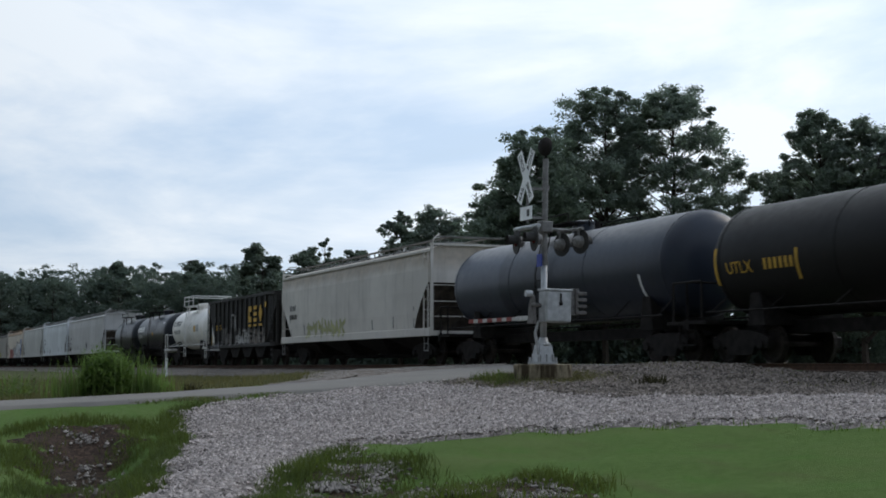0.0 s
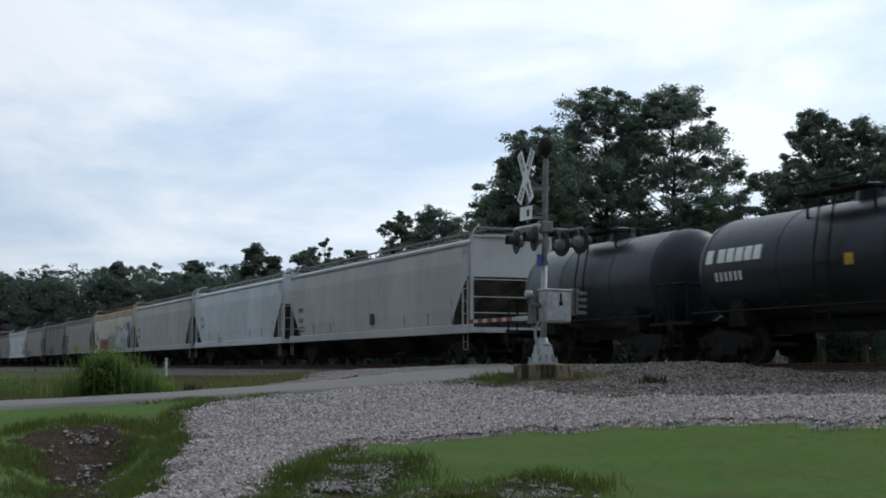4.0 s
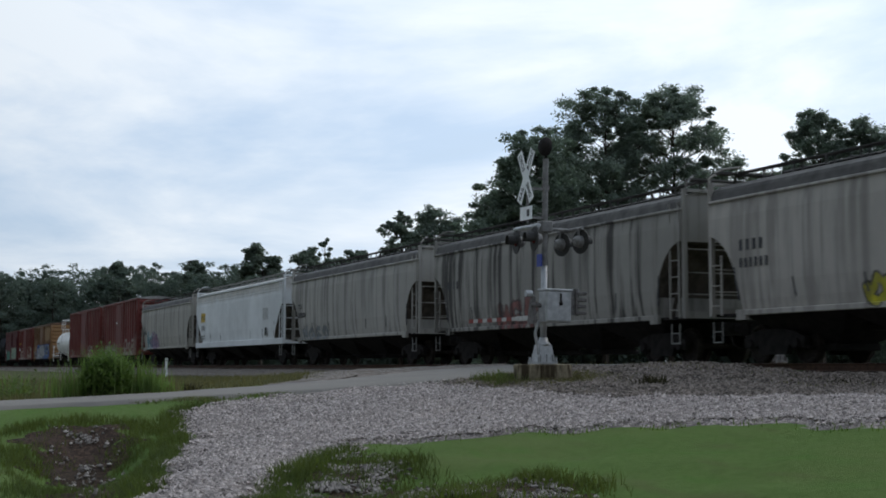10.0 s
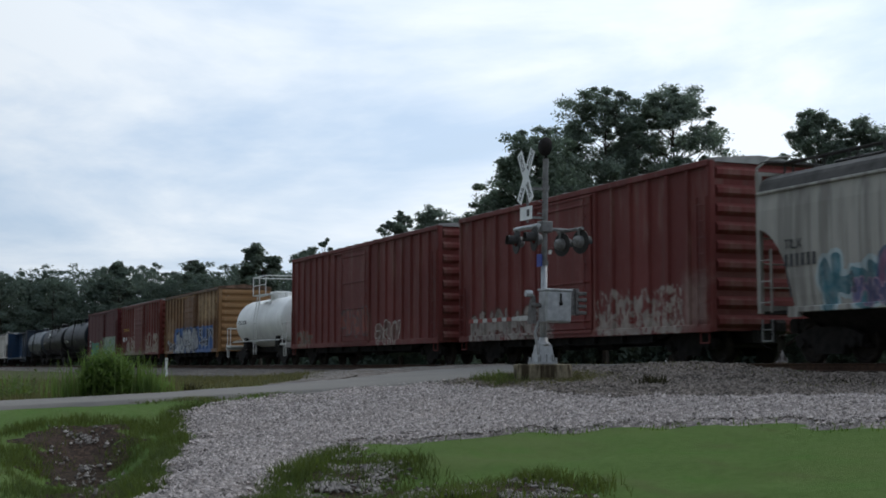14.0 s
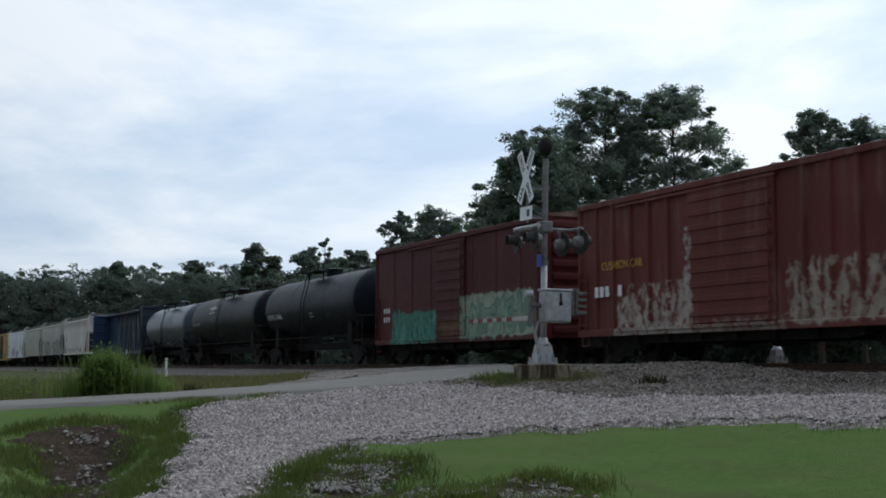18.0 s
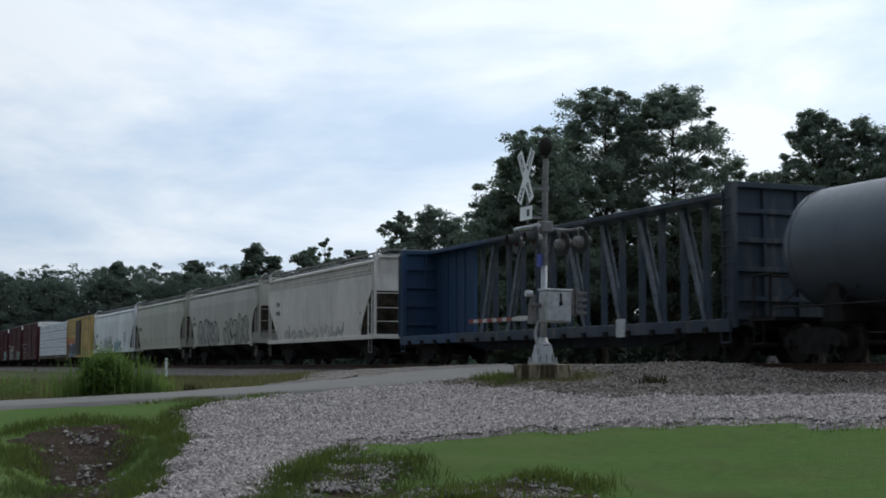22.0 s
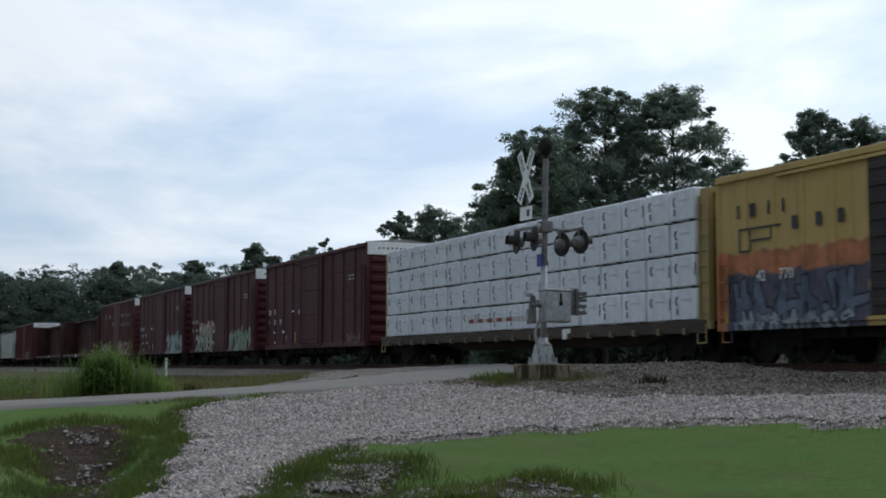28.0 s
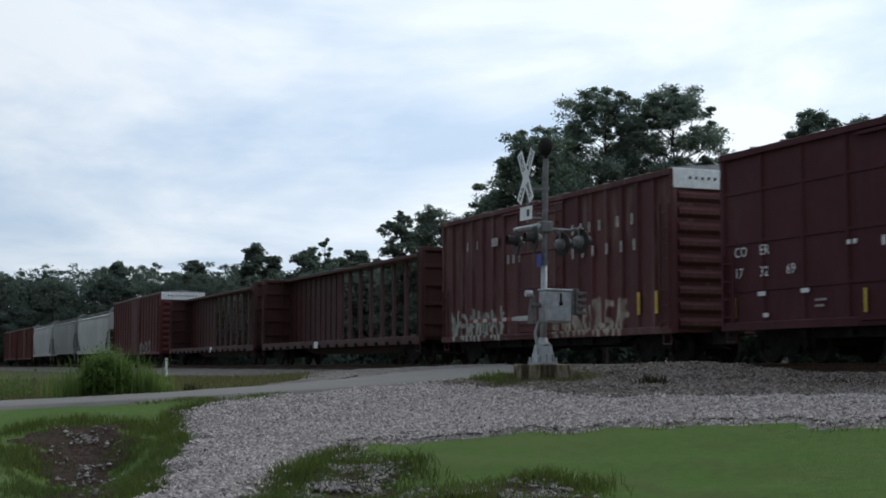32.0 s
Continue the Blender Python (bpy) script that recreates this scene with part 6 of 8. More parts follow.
def centrebeam(rear, front, color, label, top=4.4, deck=1.05, diag=True, posts=15, wide=0.06, panels=(), text=(), graf=(), deck_color=None, diag_mat=None, thin_rear=False, winch_mat=None, **kw):
    """A centre-partition flat car: bulkheads, a spine of posts with diagonals, panels near the ends."""
    car, h = begin("centrebeam_flatcar", label, "flat car", rear, front)
    mat = paint("flatcar_paint", color, graf=graf, **kw)
    dmat = paint("deck_paint", deck_color, **kw) if deck_color else mat
    bm = bmesh.new()
    box(bm, -h + 0.3, h - 0.3, -1.45, 1.45, deck - 0.12, deck)
    for x in np.arange(-h + 0.9, h - 0.6, 1.25):
        box(bm, x - 0.09, x + 0.09, -1.5, 1.5, deck - 0.26, deck - 0.11)
    part("deck", bm, dmat, car)
    for s in (-1, 1):
        bm = bmesh.new()
        box(bm, -h + 0.2, h - 0.2, s * 1.47 - 0.05, s * 1.47 + 0.05, deck - 0.30, deck + 0.02, 0.015)
        prism(bm, [(-h + 3.5, deck - 0.28), (-h + 5.5, deck - 0.55), (h - 5.5, deck - 0.55), (h - 3.5, deck - 0.28)], s * 0.3 - 0.03, s * 0.3 + 0.03)
        part("side_sill", fixed(bm), dmat, car)
    for e in (-1, 1):
        bm = bmesh.new()
        slim = thin_rear and e < 0
        x = e * (h - (0.66 if slim else 0.22))
        box(bm, x - 0.03, x + 0.03, -1.37, 1.37, deck, top - 0.13)
        bh = part("bulkhead", bm, mat, car)
        beams = [("bulkhead_post", 0.2, s * 1.42 - 0.06, s * 1.42 + 0.06, deck - 0.2, top) for s in (-1, 1)]
        beams += [("bulkhead_cap", 0.18, -1.36, 1.36, top - 0.14, top)]
        beams += [("bulkhead_beam", 0.13, -1.36, 1.36, z - 0.06, z + 0.06) for z in np.linspace(deck + 0.5, top - 0.7, 4)]
        beams += [("bulkhead_stud", 0.11, s - 0.05, s + 0.05, deck, top - 0.15) for s in (-0.5, 0.5)]
        for nm, dx, ya, yb, za, zb in beams:
            bm = bmesh.new()
            dx *= 0.25 if slim else 1.0
            box(bm, x - dx, x + dx, ya, yb, za, zb, 0.01)
            part(nm, bm, mat, bh)
        stirrup(car, e * (h - 0.4) - 0.18, -1.5, mat)
        if not slim:
            ladder(car, e * (h - 0.22) - 0.2, deck, top - 0.2, -1.49, 0.4, mat)
    bm = bmesh.new()
    box(bm, -h + 0.4, h - 0.4, -0.42, 0.42, top - 0.13, top + 0.02, 0.02)
    part("top_chord", bm, mat, car)
    xs = np.linspace(-h + 1.2, h - 1.2, posts)
    bm = bmesh.new()
    box(bm, -wide, wide, -0.06, 0.06, deck, top - 0.12)
    rib = part("post", bm, mat, car)
    rib.matrix_basis = pose(xs[0], 0, 0)
    for x in xs[1:]:
        share("post", rib, car, pose(x, 0, 0))
    if diag:
        mid = len(xs) // 2
        for i in range(3, len(xs) - 3, 2):
            bm = bmesh.new()
            sgn = 1 if i < mid else -1
            a, b = (xs[i], xs[i + 1]) if sgn > 0 else (xs[i + 1], xs[i])
            for y in (-0.08, 0.08):
                v = [(a - 0.09, deck + 0.05), (a + 0.09, deck + 0.05), (b + 0.09, top - 0.2), (b - 0.09, top - 0.2)]
                prism(bm, v, y - 0.02, y + 0.02)
            part("diagonal", fixed(bm), diag_mat or mat, car)
    for a, b in panels:
        bm = bmesh.new()
        box(bm, a, b, -0.07, 0.07, deck + 0.02, top - 0.12)
        pnl = part("panel", bm, mat, car)
        for x in np.arange(a + 0.4, b, 0.8):
            bm = bmesh.new()
            box(bm, x - 0.03, x + 0.03, -0.11, 0.11, deck + 0.02, top - 0.12)
            part("panel_rib", bm, mat, pnl)
    bm = bmesh.new()
    box(bm, -0.08, 0.08, -1.60, -1.50, deck - 0.34, deck - 0.16, 0.015)
    win = part("winch", bm, winch_mat or M["steel_dark"], car)
    wx = np.arange(-h + 1.2, h - 1.0, 1.25)
    win.matrix_basis = pose(wx[0], 0, 0)
    for x in wx[1:]:
        share("winch", win, car, pose(x, 0, 0))
    for item in text:
        if item[0] == "plate":
            bm = bmesh.new()
            box(bm, item[1], item[1] + item[3], -1.545, -1.53, item[2], item[2] + item[4])
            part("marking", bm, item[5], car)
    trucks(car, (-h + 1.9, h - 1.9))
    couplers(car, h)
    return car


M["walk_grey"] = simple("grey_roof_walk_grating", (0.24, 0.24, 0.235), 0.7, 0.2, 5.0, 0.3)
M["galv_roof"] = simple("weathered_galvanised_roof", (0.30, 0.29, 0.28), 0.6, 0.25, 1.5, 0.35)
M["roof_dark"] = simple("sooty_roof_steel", (0.09, 0.085, 0.08), 0.7, 0.2, 2.0, 0.4)
M["roof_rusty"] = simple("rusty_roof_steel", (0.17, 0.10, 0.07), 0.8, 0.1, 2.0, 0.5)
M["roof_sand"] = simple("sandy_rusted_roof", (0.34, 0.235, 0.155), 0.8, 0.0, 1.2, 0.35)
M["diag_grey"] = simple("scuffed_grey_steel", (0.13, 0.145, 0.165), 0.7, 0.1, 4.0, 0.3)
M["tank_white"] = simple("white_tank_trim", (0.66, 0.66, 0.64), 0.5, 0.0, 5.0, 0.15)
# ---------------------------------------------------------------- train: the cars, from the front
BAR4 = [(0.26 * i, 0.13) for i in range(4)]
BAR6 = [(0.2 * i, 0.10) for i in range(6)]


def small_print(x, z, m, n=4):
    return [("bars", x, z - 0.16 * i, [(0, 0.5), (0.58, 0.3)], 0.05, m) for i in range(n)]


tankcar(28.2, 13.5, (0.016, 0.015, 0.014), "long black tank car with yellow markings", top=3.92, rad=1.40, spec=0.12, rough=0.45,
        text=[("UTLX", -6.6, 2.15, 0.42, YE, 0), ("bars", -5.1, 2.18, BAR6, 0.26, YE, 0), ("plate", -7.1, 1.9, 0.10, 0.9, YE, 0), ("plate", -3.9, 1.9, 0.10, 0.7, YE, 0)])
tankcar(44.4, 30.0, (0.026, 0.032, 0.048), "long slate-black tank car with a sooty shell", top=4.10, rad=1.43, bands=[(-8, -3.2, (0.055, 0.065, 0.090))],
        text=[("plate", 5.6, 1.6, 0.09, 0.8, WH, 0)])
hopper(65.62, 46.29, (0.58, 0.55, 0.515), "off-white covered hopper with a rust-streaked roof", "slant", 1.05, 4, grime=0.35, rust=0.05,
       text=[("bars", -8.1, 2.55, BAR4, 0.25, DK), ("bars", -8.1, 2.15, BAR6, 0.22, DK)],
       graf=[("fog", -10, 10, 3.7, 4.8, (0.37, 0.29, 0.21), 0.6, 71), (-5.6, 0.2, 1.3, 2.0, (0.50, 0.50, 0.22), (0.40, 0.40, 0.30), 1.0, 1)])
coal_car(81.34, 66.9, (0.030, 0.028, 0.027), "black open-top hopper car with yellow lettering and pale scrawls", 3.72,
         text=[("emblem", 2.15, 2.25, YE), ("bars", 5.35, 2.95, [(0, 0.3)], 0.28, YE), ("bars", 2.15, 2.02, [(0, 0.62), (1.05, 0.62), (2.1, 0.62)], 0.12, YE),
               ("bars", -6.9, 2.95, [(0, 0.22)], 0.3, YE), ("03", -5.05, 1.98, 0.42, YE), ("75", -4.2, 1.98, 0.42, YE), ("bars", -5.3, 2.48, [(0, 0.12), (0.85, 0.12), (1.05, 0.12)], 0.28, M["letter_dim"]), ("bars", -6.1, 1.2, [(0, 0.12)], 0.5, YE)],
         grime=0.15, rust=0.06,
         graf=[(-3.6, -1.5, 1.1, 2.1, (0.20, 0.19, 0.185), (0.13, 0.12, 0.12), 0.9, 2), ("flake", -0.9, 2.0, 1.15, 1.95, (0.52, 0.51, 0.50), 0.85, 41), (-1.6, -0.9, 1.9, 2.9, (0.5, 0.49, 0.48), (0.03, 0.03, 0.03), 0.5, 42), ("flake", 2.2, 5.4, 1.15, 1.9, (0.30, 0.27, 0.25), 0.8, 43), (-6.2, -3.8, 1.0, 1.4, (0.2, 0.2, 0.22), (0.04, 0.04, 0.04), 0.6, 44)])
tankcar(92.8, 83.0, (0.92, 0.90, 0.86), "short white tank car with a railed top platform", top=3.62, rad=1.30, rails=True, trim=M["tank_white"], dirt=(0.40, 0.29, 0.20), grime=0.5, rust=0.06, over=1.3, spec=0.3, rough=0.5, rail_h=0.6,
        text=[("bars", -4.2, 2.55, [(0, 0.25), (0.45, 0.16), (0.75, 0.16), (1.05, 0.16), (1.35, 0.16), (1.65, 0.16), (1.95, 0.16)], 0.32, M["letter_dark"], 0), ("PROX 17629", -3.9, 2.05, 0.34, DK, 0),
              ("plate", 0.5, 2.2, 0.07, 0.5, DK, 0), ("plate", 1.0, 2.2, 0.07, 0.5, DK, 0), ("plate", 1.75, 2.1, 0.5, 0.36, M["letter_yellow"], 0), ("plate", 2.4, 2.1, 0.7, 0.42, M["galv"], 0)])
tankcar(105.3, 94.8, (0.022, 0.025, 0.034), "short navy-black tank car with white lettering", top=3.65, rad=1.32, over=0.95,
        text=[("bars", -4.7, 2.45, [(0, 0.3), (0.5, 0.3), (0.87, 0.3), (1.24, 0.3), (1.61, 0.3), (1.98, 0.3)], 0.34, WH, 0), ("bars", -4.3, 2.0, BAR6, 0.22, WH, 0),
              ("plate", 0.6, 2.1, 0.3, 0.25, M["letter_yellow"], 0), ("plate", 4.0, 2.9, 0.5, 0.06, WH, 0)])
tankcar(115.2, 107.0, (0.026, 0.030, 0.038), "short dark grey tank car with a paler end", top=3.65, rad=1.34, over=0.95, bands=[(-6, -1.5, (0.085, 0.095, 0.10))])
hopper(140.5, 119.0, (0.46, 0.455, 0.455), "long grey covered hopper with a wide light sill", "slant", 1.08, 4, grime=0.35, rust=0.03,
       text=[("FURX", -9.2, 2.42, 0.31, DK), ("10433", -9.2, 1.95, 0.31, DK), ("bars", 0.75, 1.6, [(0, 0.34), (0.2, 0.3)], 0.45, DK)] + small_print(-9.1, 1.7, DK, 2))
hopper(161.0, 141.8, (0.58, 0.61, 0.64), "light blue-grey covered hopper with a clean sill", "slant", 1.08, 4, grime=0.22, rust=0.02,
       text=[("FURX", -7.9, 2.65, 0.31, DK), ("10397", -7.8, 2.2, 0.31, DK)] + small_print(-3.5, 1.5, DK, 2))
hopper(181.4, 162.1, (0.455, 0.455, 0.44), "grey-green covered hopper with a dusty sill", "slant", 1.05, 4, grime=0.35, rust=0.03,
       text=[("FURX", -8.0, 2.5, 0.31, DK), ("10602", -7.9, 2.0, 0.31, DK)])
hopper(200.7, 182.5, (0.60, 0.54, 0.465), "tan covered hopper with bold graffiti and a rusty roof", "slant", 1.05, 4, grime=0.3, rust=0.04, dark_roof=M["roof_sand"],
       text=[("ACFX", -7.5, 2.6, 0.31, DK), ("bars", -7.4, 2.15, BAR4, 0.3, DK)],
       graf=[("fog", 6.9, 8.3, 1.3, 3.3, (0.05, 0.12, 0.42), 0.9, 3), ("fog", -1.3, 2.4, 2.1, 2.5, (0.22, 0.15, 0.11), 0.5, 8), ("fog", -6.0, -1.3, 0.95, 2.15, (0.34, 0.085, 0.07), 0.9, 6), ("fog", -1.2, 8.4, 0.95, 1.32, (0.62, 0.63, 0.66), 0.9, 9),
             (-5.8, -1.4, 1.3, 2.3, (0.36, 0.10, 0.08), (0.10, 0.035, 0.03), 0.75, 6), (-1.2, 2.0, 1.3, 2.25, (0.48, 0.53, 0.56), (0.03, 0.04, 0.06), 0.62, 5, 1), (2.0, 7.5, 1.3, 3.0, (0.78, 0.79, 0.82), (0.012, 0.012, 0.015), 1.15, 4, 1),
             (-1.0, 8.0, 0.98, 1.3, (0.62, 0.63, 0.66), (0.03, 0.03, 0.04), 1.1, 45)])
hopper(218.9, 202.0, (0.48, 0.45, 0.415), "grey-brown covered hopper with a small yellow tag", "round", 1.14, 4, grime=0.45, rust=0.03, drip=0.35, dark_roof=M["roof_dark"],
       text=[("bars", -7.05, 2.65, BAR4, 0.26, DK), ("bars", -7.05, 2.25, BAR6, 0.22, DK)], graf=[(-2.7, 0.4, 1.15, 1.9, (0.60, 0.55, 0.05), (0.05, 0.05, 0.03), 0.7, 7)])
hopper(236.6, 220.0, (0.34, 0.325, 0.30), "dark grey covered hopper with black spill streaks", "round", 1.14, 4, dirt=(0.03, 0.028, 0.026), grime=0.6, rust=0.03, drip=0.9, dark_roof=M["roof_dark"],
       graf=[(-2.9, 0.2, 1.1, 2.1, (0.30, 0.12, 0.11), (0.10, 0.05, 0.05), 0.9, 8)], text=[("bars", -6.9, 2.6, BAR4, 0.28, DK)])
hopper(254.6, 238.1, (0.46, 0.44, 0.41), "weathered warm grey covered hopper", "round", 1.14, 4, drip=0.45, grime=0.5, rust=0.03, dark_roof=M["roof_dark"],
       text=[("TILX", -6.95, 2.6, 0.31, DK), ("bars", -6.95, 2.2, BAR6, 0.22, DK)], graf=[(-6.5, -2.5, 1.1, 1.8, (0.24, 0.27, 0.30), (0.2, 0.2, 0.2), 1.0, 9)])
hopper(275.0, 256.0, (0.68, 0.70, 0.72), "clean white covered hopper with a yellow panel", "slant", 1.05, 4, grime=0.15, rust=0.01, beads=True, graf=[("fog", -10, 10, 3.75, 4.8, (0.46, 0.42, 0.37), 0.7, 72)],
       text=[("bars", -8.05, 2.55, [(0, 1.1)], 0.55, M["yellow"]), ("UTCX", -7.92, 2.70, 0.36, M["letter_dark"]), ("53541", -7.95, 2.06, 0.42, DK)] + small_print(-7.9, 1.7, DK, 2)
       + [("bars", 6.3, 1.5, [(0, 0.35)], 0.4, DK), ("bars", 5.9, 2.3, [(0, 1.0)], 0.6, M["galv"])])
hopper(293.0, 276.3, (0.46, 0.44, 0.40), "weathered pale grey covered hopper with teal and pink graffiti", "round", 1.14, 4, drip=0.4, grime=0.5, rust=0.03, dark_roof=M["roof_dark"],
       text=[("TILX", -7.2, 2.55, 0.31, DK), ("bars", -7.2, 2.15, BAR6, 0.28, DK)],
       graf=[(-5.9, -4.0, 1.15, 2.35, (0.05, 0.19, 0.24), (0.50, 0.62, 0.66), 0.95, 10, 1), (-4.1, -2.0, 1.15, 2.25, (0.32, 0.14, 0.24), (0.06, 0.10, 0.20), 0.7, 11, 1), (-5.0, -2.2, 1.2, 1.7, (0.12, 0.14, 0.30), (0.45, 0.3, 0.4), 0.4, 47)])
RED1 = (0.185, 0.045, 0.040)
boxcar(310.4, 294.9, RED1, "brick-red ribbed boxcar with grey graffiti along its sill", 5.03, panel=0.97, fade=0.28, ribs=16, door="plug", door_w=3.4, grime=0.3, rust=0.05,
       roof=M["galv_roof"], graf=[("flake", -6.8, -0.6, 0.7, 1.5, (0.31, 0.28, 0.26), 0.8, 12), (-6.9, -0.8, 0.78, 1.75, (0.34, 0.31, 0.28), (0.12, 0.06, 0.05), 1.0, 12), ("flake", 2.0, 6.4, 0.75, 2.0, (0.36, 0.32, 0.28), 0.85, 13), ("fog", 6.4, 7.6, 0.9, 2.2, (0.34, 0.27, 0.235), 0.5, 14)],
       text=[("bars", -1.3, 3.3, [(0, 0.12), (0.4, 0.2)], 0.15, WH)])
boxcar(330.7, 312.3, (0.185, 0.046, 0.041), "long brick-red ribbed boxcar with scattered tags", 5.03, panel=0.92, fade=0.25, ribs=20, door="plug", door_w=3.6, grime=0.3, rust=0.05,
       roof=M["galv_roof"], graf=[(2.4, 5.2, 0.75, 1.7, (0.16, 0.07, 0.06), (0.50, 0.47, 0.42), 0.9, 14), (-2.0, 1.8, 1.2, 2.4, (0.26, 0.065, 0.045), (0.12, 0.10, 0.10), 0.9, 15), (-8.4, -6.0, 0.8, 1.6, (0.2, 0.17, 0.14), (0.26, 0.065, 0.045), 0.9, 16)])
tankcar(342.3, 332.8, (0.92, 0.92, 0.90), "short clean white tank car with a tall railed platform", top=3.55, rad=1.30, rails=True, trim=M["tank_white"], dirt=(0.3, 0.27, 0.24), grime=0.3, rust=0.02, over=1.3,
        text=[("UTLX 129780", -4.0, 2.2, 0.30, DK, 0)])
boxcar(360.7, 345.5, (0.36, 0.195, 0.085), "rusty ochre boxcar with blue and silver graffiti", 4.52, panel=0.95, fade=0.6, post_color=(0.13, 0.065, 0.035), ribs=16, door="slide", door_w=3.0, grime=0.55, rust=0.16, roof=M["roof_rusty"], door_color=(0.24, 0.12, 0.06),
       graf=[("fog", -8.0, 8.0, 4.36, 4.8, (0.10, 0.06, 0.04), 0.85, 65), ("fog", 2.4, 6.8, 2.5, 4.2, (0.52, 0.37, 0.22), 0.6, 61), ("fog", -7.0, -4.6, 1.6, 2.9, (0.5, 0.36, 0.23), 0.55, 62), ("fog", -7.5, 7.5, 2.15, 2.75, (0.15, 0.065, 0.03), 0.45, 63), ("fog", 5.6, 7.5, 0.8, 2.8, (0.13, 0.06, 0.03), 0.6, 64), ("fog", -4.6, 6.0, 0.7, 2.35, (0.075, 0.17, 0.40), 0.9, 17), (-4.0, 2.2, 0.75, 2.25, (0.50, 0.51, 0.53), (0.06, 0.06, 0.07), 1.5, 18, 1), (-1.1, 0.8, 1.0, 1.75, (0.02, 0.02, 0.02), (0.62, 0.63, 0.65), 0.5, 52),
             (-6.4, -3.6, 0.8, 1.5, (0.02, 0.02, 0.03), (0.60, 0.62, 0.66), 0.55, 19), (2.4, 3.6, 1.7, 2.35, (0.02, 0.02, 0.03), (0.60, 0.62, 0.66), 0.4, 53), (2.9, 4.9, 1.15, 1.65, (0.02, 0.02, 0.03), (0.60, 0.62, 0.66), 0.4, 54), (4.7, 6.0, 1.55, 2.15, (0.02, 0.02, 0.03), (0.60, 0.62, 0.66), 0.36, 55)])
boxcar(377.7, 362.5, (0.172, 0.041, 0.034), "dark red boxcar with flaking grey patches along its sill", 4.55, panel=0.95, fade=0.3, ribs=16, door="slide", door_w=3.6, grime=0.35, rust=0.06, roof=M["galv_roof"],
       graf=[("flake", -5.4, -1.6, 0.7, 2.1, (0.44, 0.39, 0.34), 0.85, 20), ("flake", 2.2, 7.3, 0.9, 2.3, (0.40, 0.35, 0.29), 0.85, 21), ("flake", -1.6, 2.2, 0.7, 1.1, (0.36, 0.32, 0.28), 0.6, 26), ("flake", -2.1, -1.7, 1.2, 3.4, (0.46, 0.42, 0.38), 0.8, 27)],
       text=[("CUSHION CAR", -6.2, 2.6, 0.33, YE), ("bars", -6.6, 1.85, [(0, 0.2), (0.3, 0.2), (0.6, 0.2), (1.3, 0.2)], 0.3, WH)] + [("bars", -1.9, 2.1 + 0.25 * i, [(0, 0.09), (0.16, 0.07)], 0.1, M["letter_faded"]) for i in range(6)])
boxcar(394.9, 379.7, (0.095, 0.017, 0.019), "maroon boxcar with green block graffiti", 4.55, ribs=8, door="slide", door_w=2.6, grime=0.25, rust=0.05, roof=M["roof_rusty"], deep=0.02,
       graf=[("fog", -5.9, -1.2, 0.78, 1.95, (0.055, 0.22, 0.165), 0.92, 22), ("fog", 1.1, 6.6, 0.9, 2.35, (0.36, 0.43, 0.33), 0.85, 23), (-5.7, -1.4, 0.8, 2.0, (0.09, 0.30, 0.23), (0.025, 0.09, 0.07), 0.95, 22), (1.3, 6.4, 0.95, 2.2, (0.30, 0.37, 0.28), (0.05, 0.20, 0.16), 1.0, 23),
             ("fog", -0.8, 0.8, 1.0, 1.5, (0.20, 0.13, 0.05), 0.5, 24)],
       text=[("bars", -6.7, 2.0, [(0, 0.13), (0.25, 0.13), (0.5, 0.13)], 0.2, WH), ("bars", -6.7, 1.65, [(0, 0.13), (0.25, 0.13), (0.5, 0.13)], 0.2, WH)])
tankcar(411.9, 397.4, (0.010, 0.012, 0.019), "black tank car with white stencilled numbers", top=4.2, rad=1.44, spec=0.11, rough=0.45,
        text=[("XOMX 110006", -6.5, 2.25, 0.40, WH, 0), ("plate", 0.5, 2.35, 0.5, 0.06, M["letter_faded"], 0), ("plate", 0.5, 2.2, 0.6, 0.06, M["letter_faded"], 0), ("plate", -3.4, 2.35, 0.2, 0.3, M["letter_dim"], 0), ("plate", 2.9, 2.1, 0.4, 0.2, M["letter_dim"], 0)]
        + [("bars", -6.2, 2.0 - 0.13 * i, [(0, 0.4), (0.5, 0.7)], 0.03, M["letter_dim"], 0) for i in range(2)])
tankcar(429.2, 413.6, (0.012, 0.012, 0.015), "black tank car with a white scrawl near its top", top=4.1, rad=1.44, spec=0.11, rough=0.45,
        text=[("bars", -6.9, 2.4, [(0.2 * i, 0.09) for i in range(10)], 0.15, M["letter_faded"], 0), ("plate", 3.8, 1.9, 0.4, 0.2, M["letter_dim"], 0)]
        + [("scrawl", -3.0, 3.15, 8, 0, WH, 0)])
tankcar(444.0, 430.9, (0.076, 0.090, 0.112), "slate grey tank car with a matt shell", top=4.05, rad=1.44, grime=0.3, text=[("plate", -1.0, 1.35, 0.25, 0.25, WH, 0), ("plate", 4.0, 1.5, 0.25, 0.25, WH, 0)])
centrebeam(468.3, 445.9, (0.042, 0.055, 0.078), "empty blue centre-beam flatcar with diagonal braces", 4.38, diag=True, posts=19, wide=0.10, diag_mat=M["diag_grey"], panels=[(-10.9, -7.3), (9.6, 10.8)], bands=[(-11.6, -5.5, (0.030, 0.062, 0.122))], panel=0.9, fade=0.3, grime=0.5, rust=0.05, text=[("plate", 5.6, 0.72, 0.5, 0.5, M["galv"])])
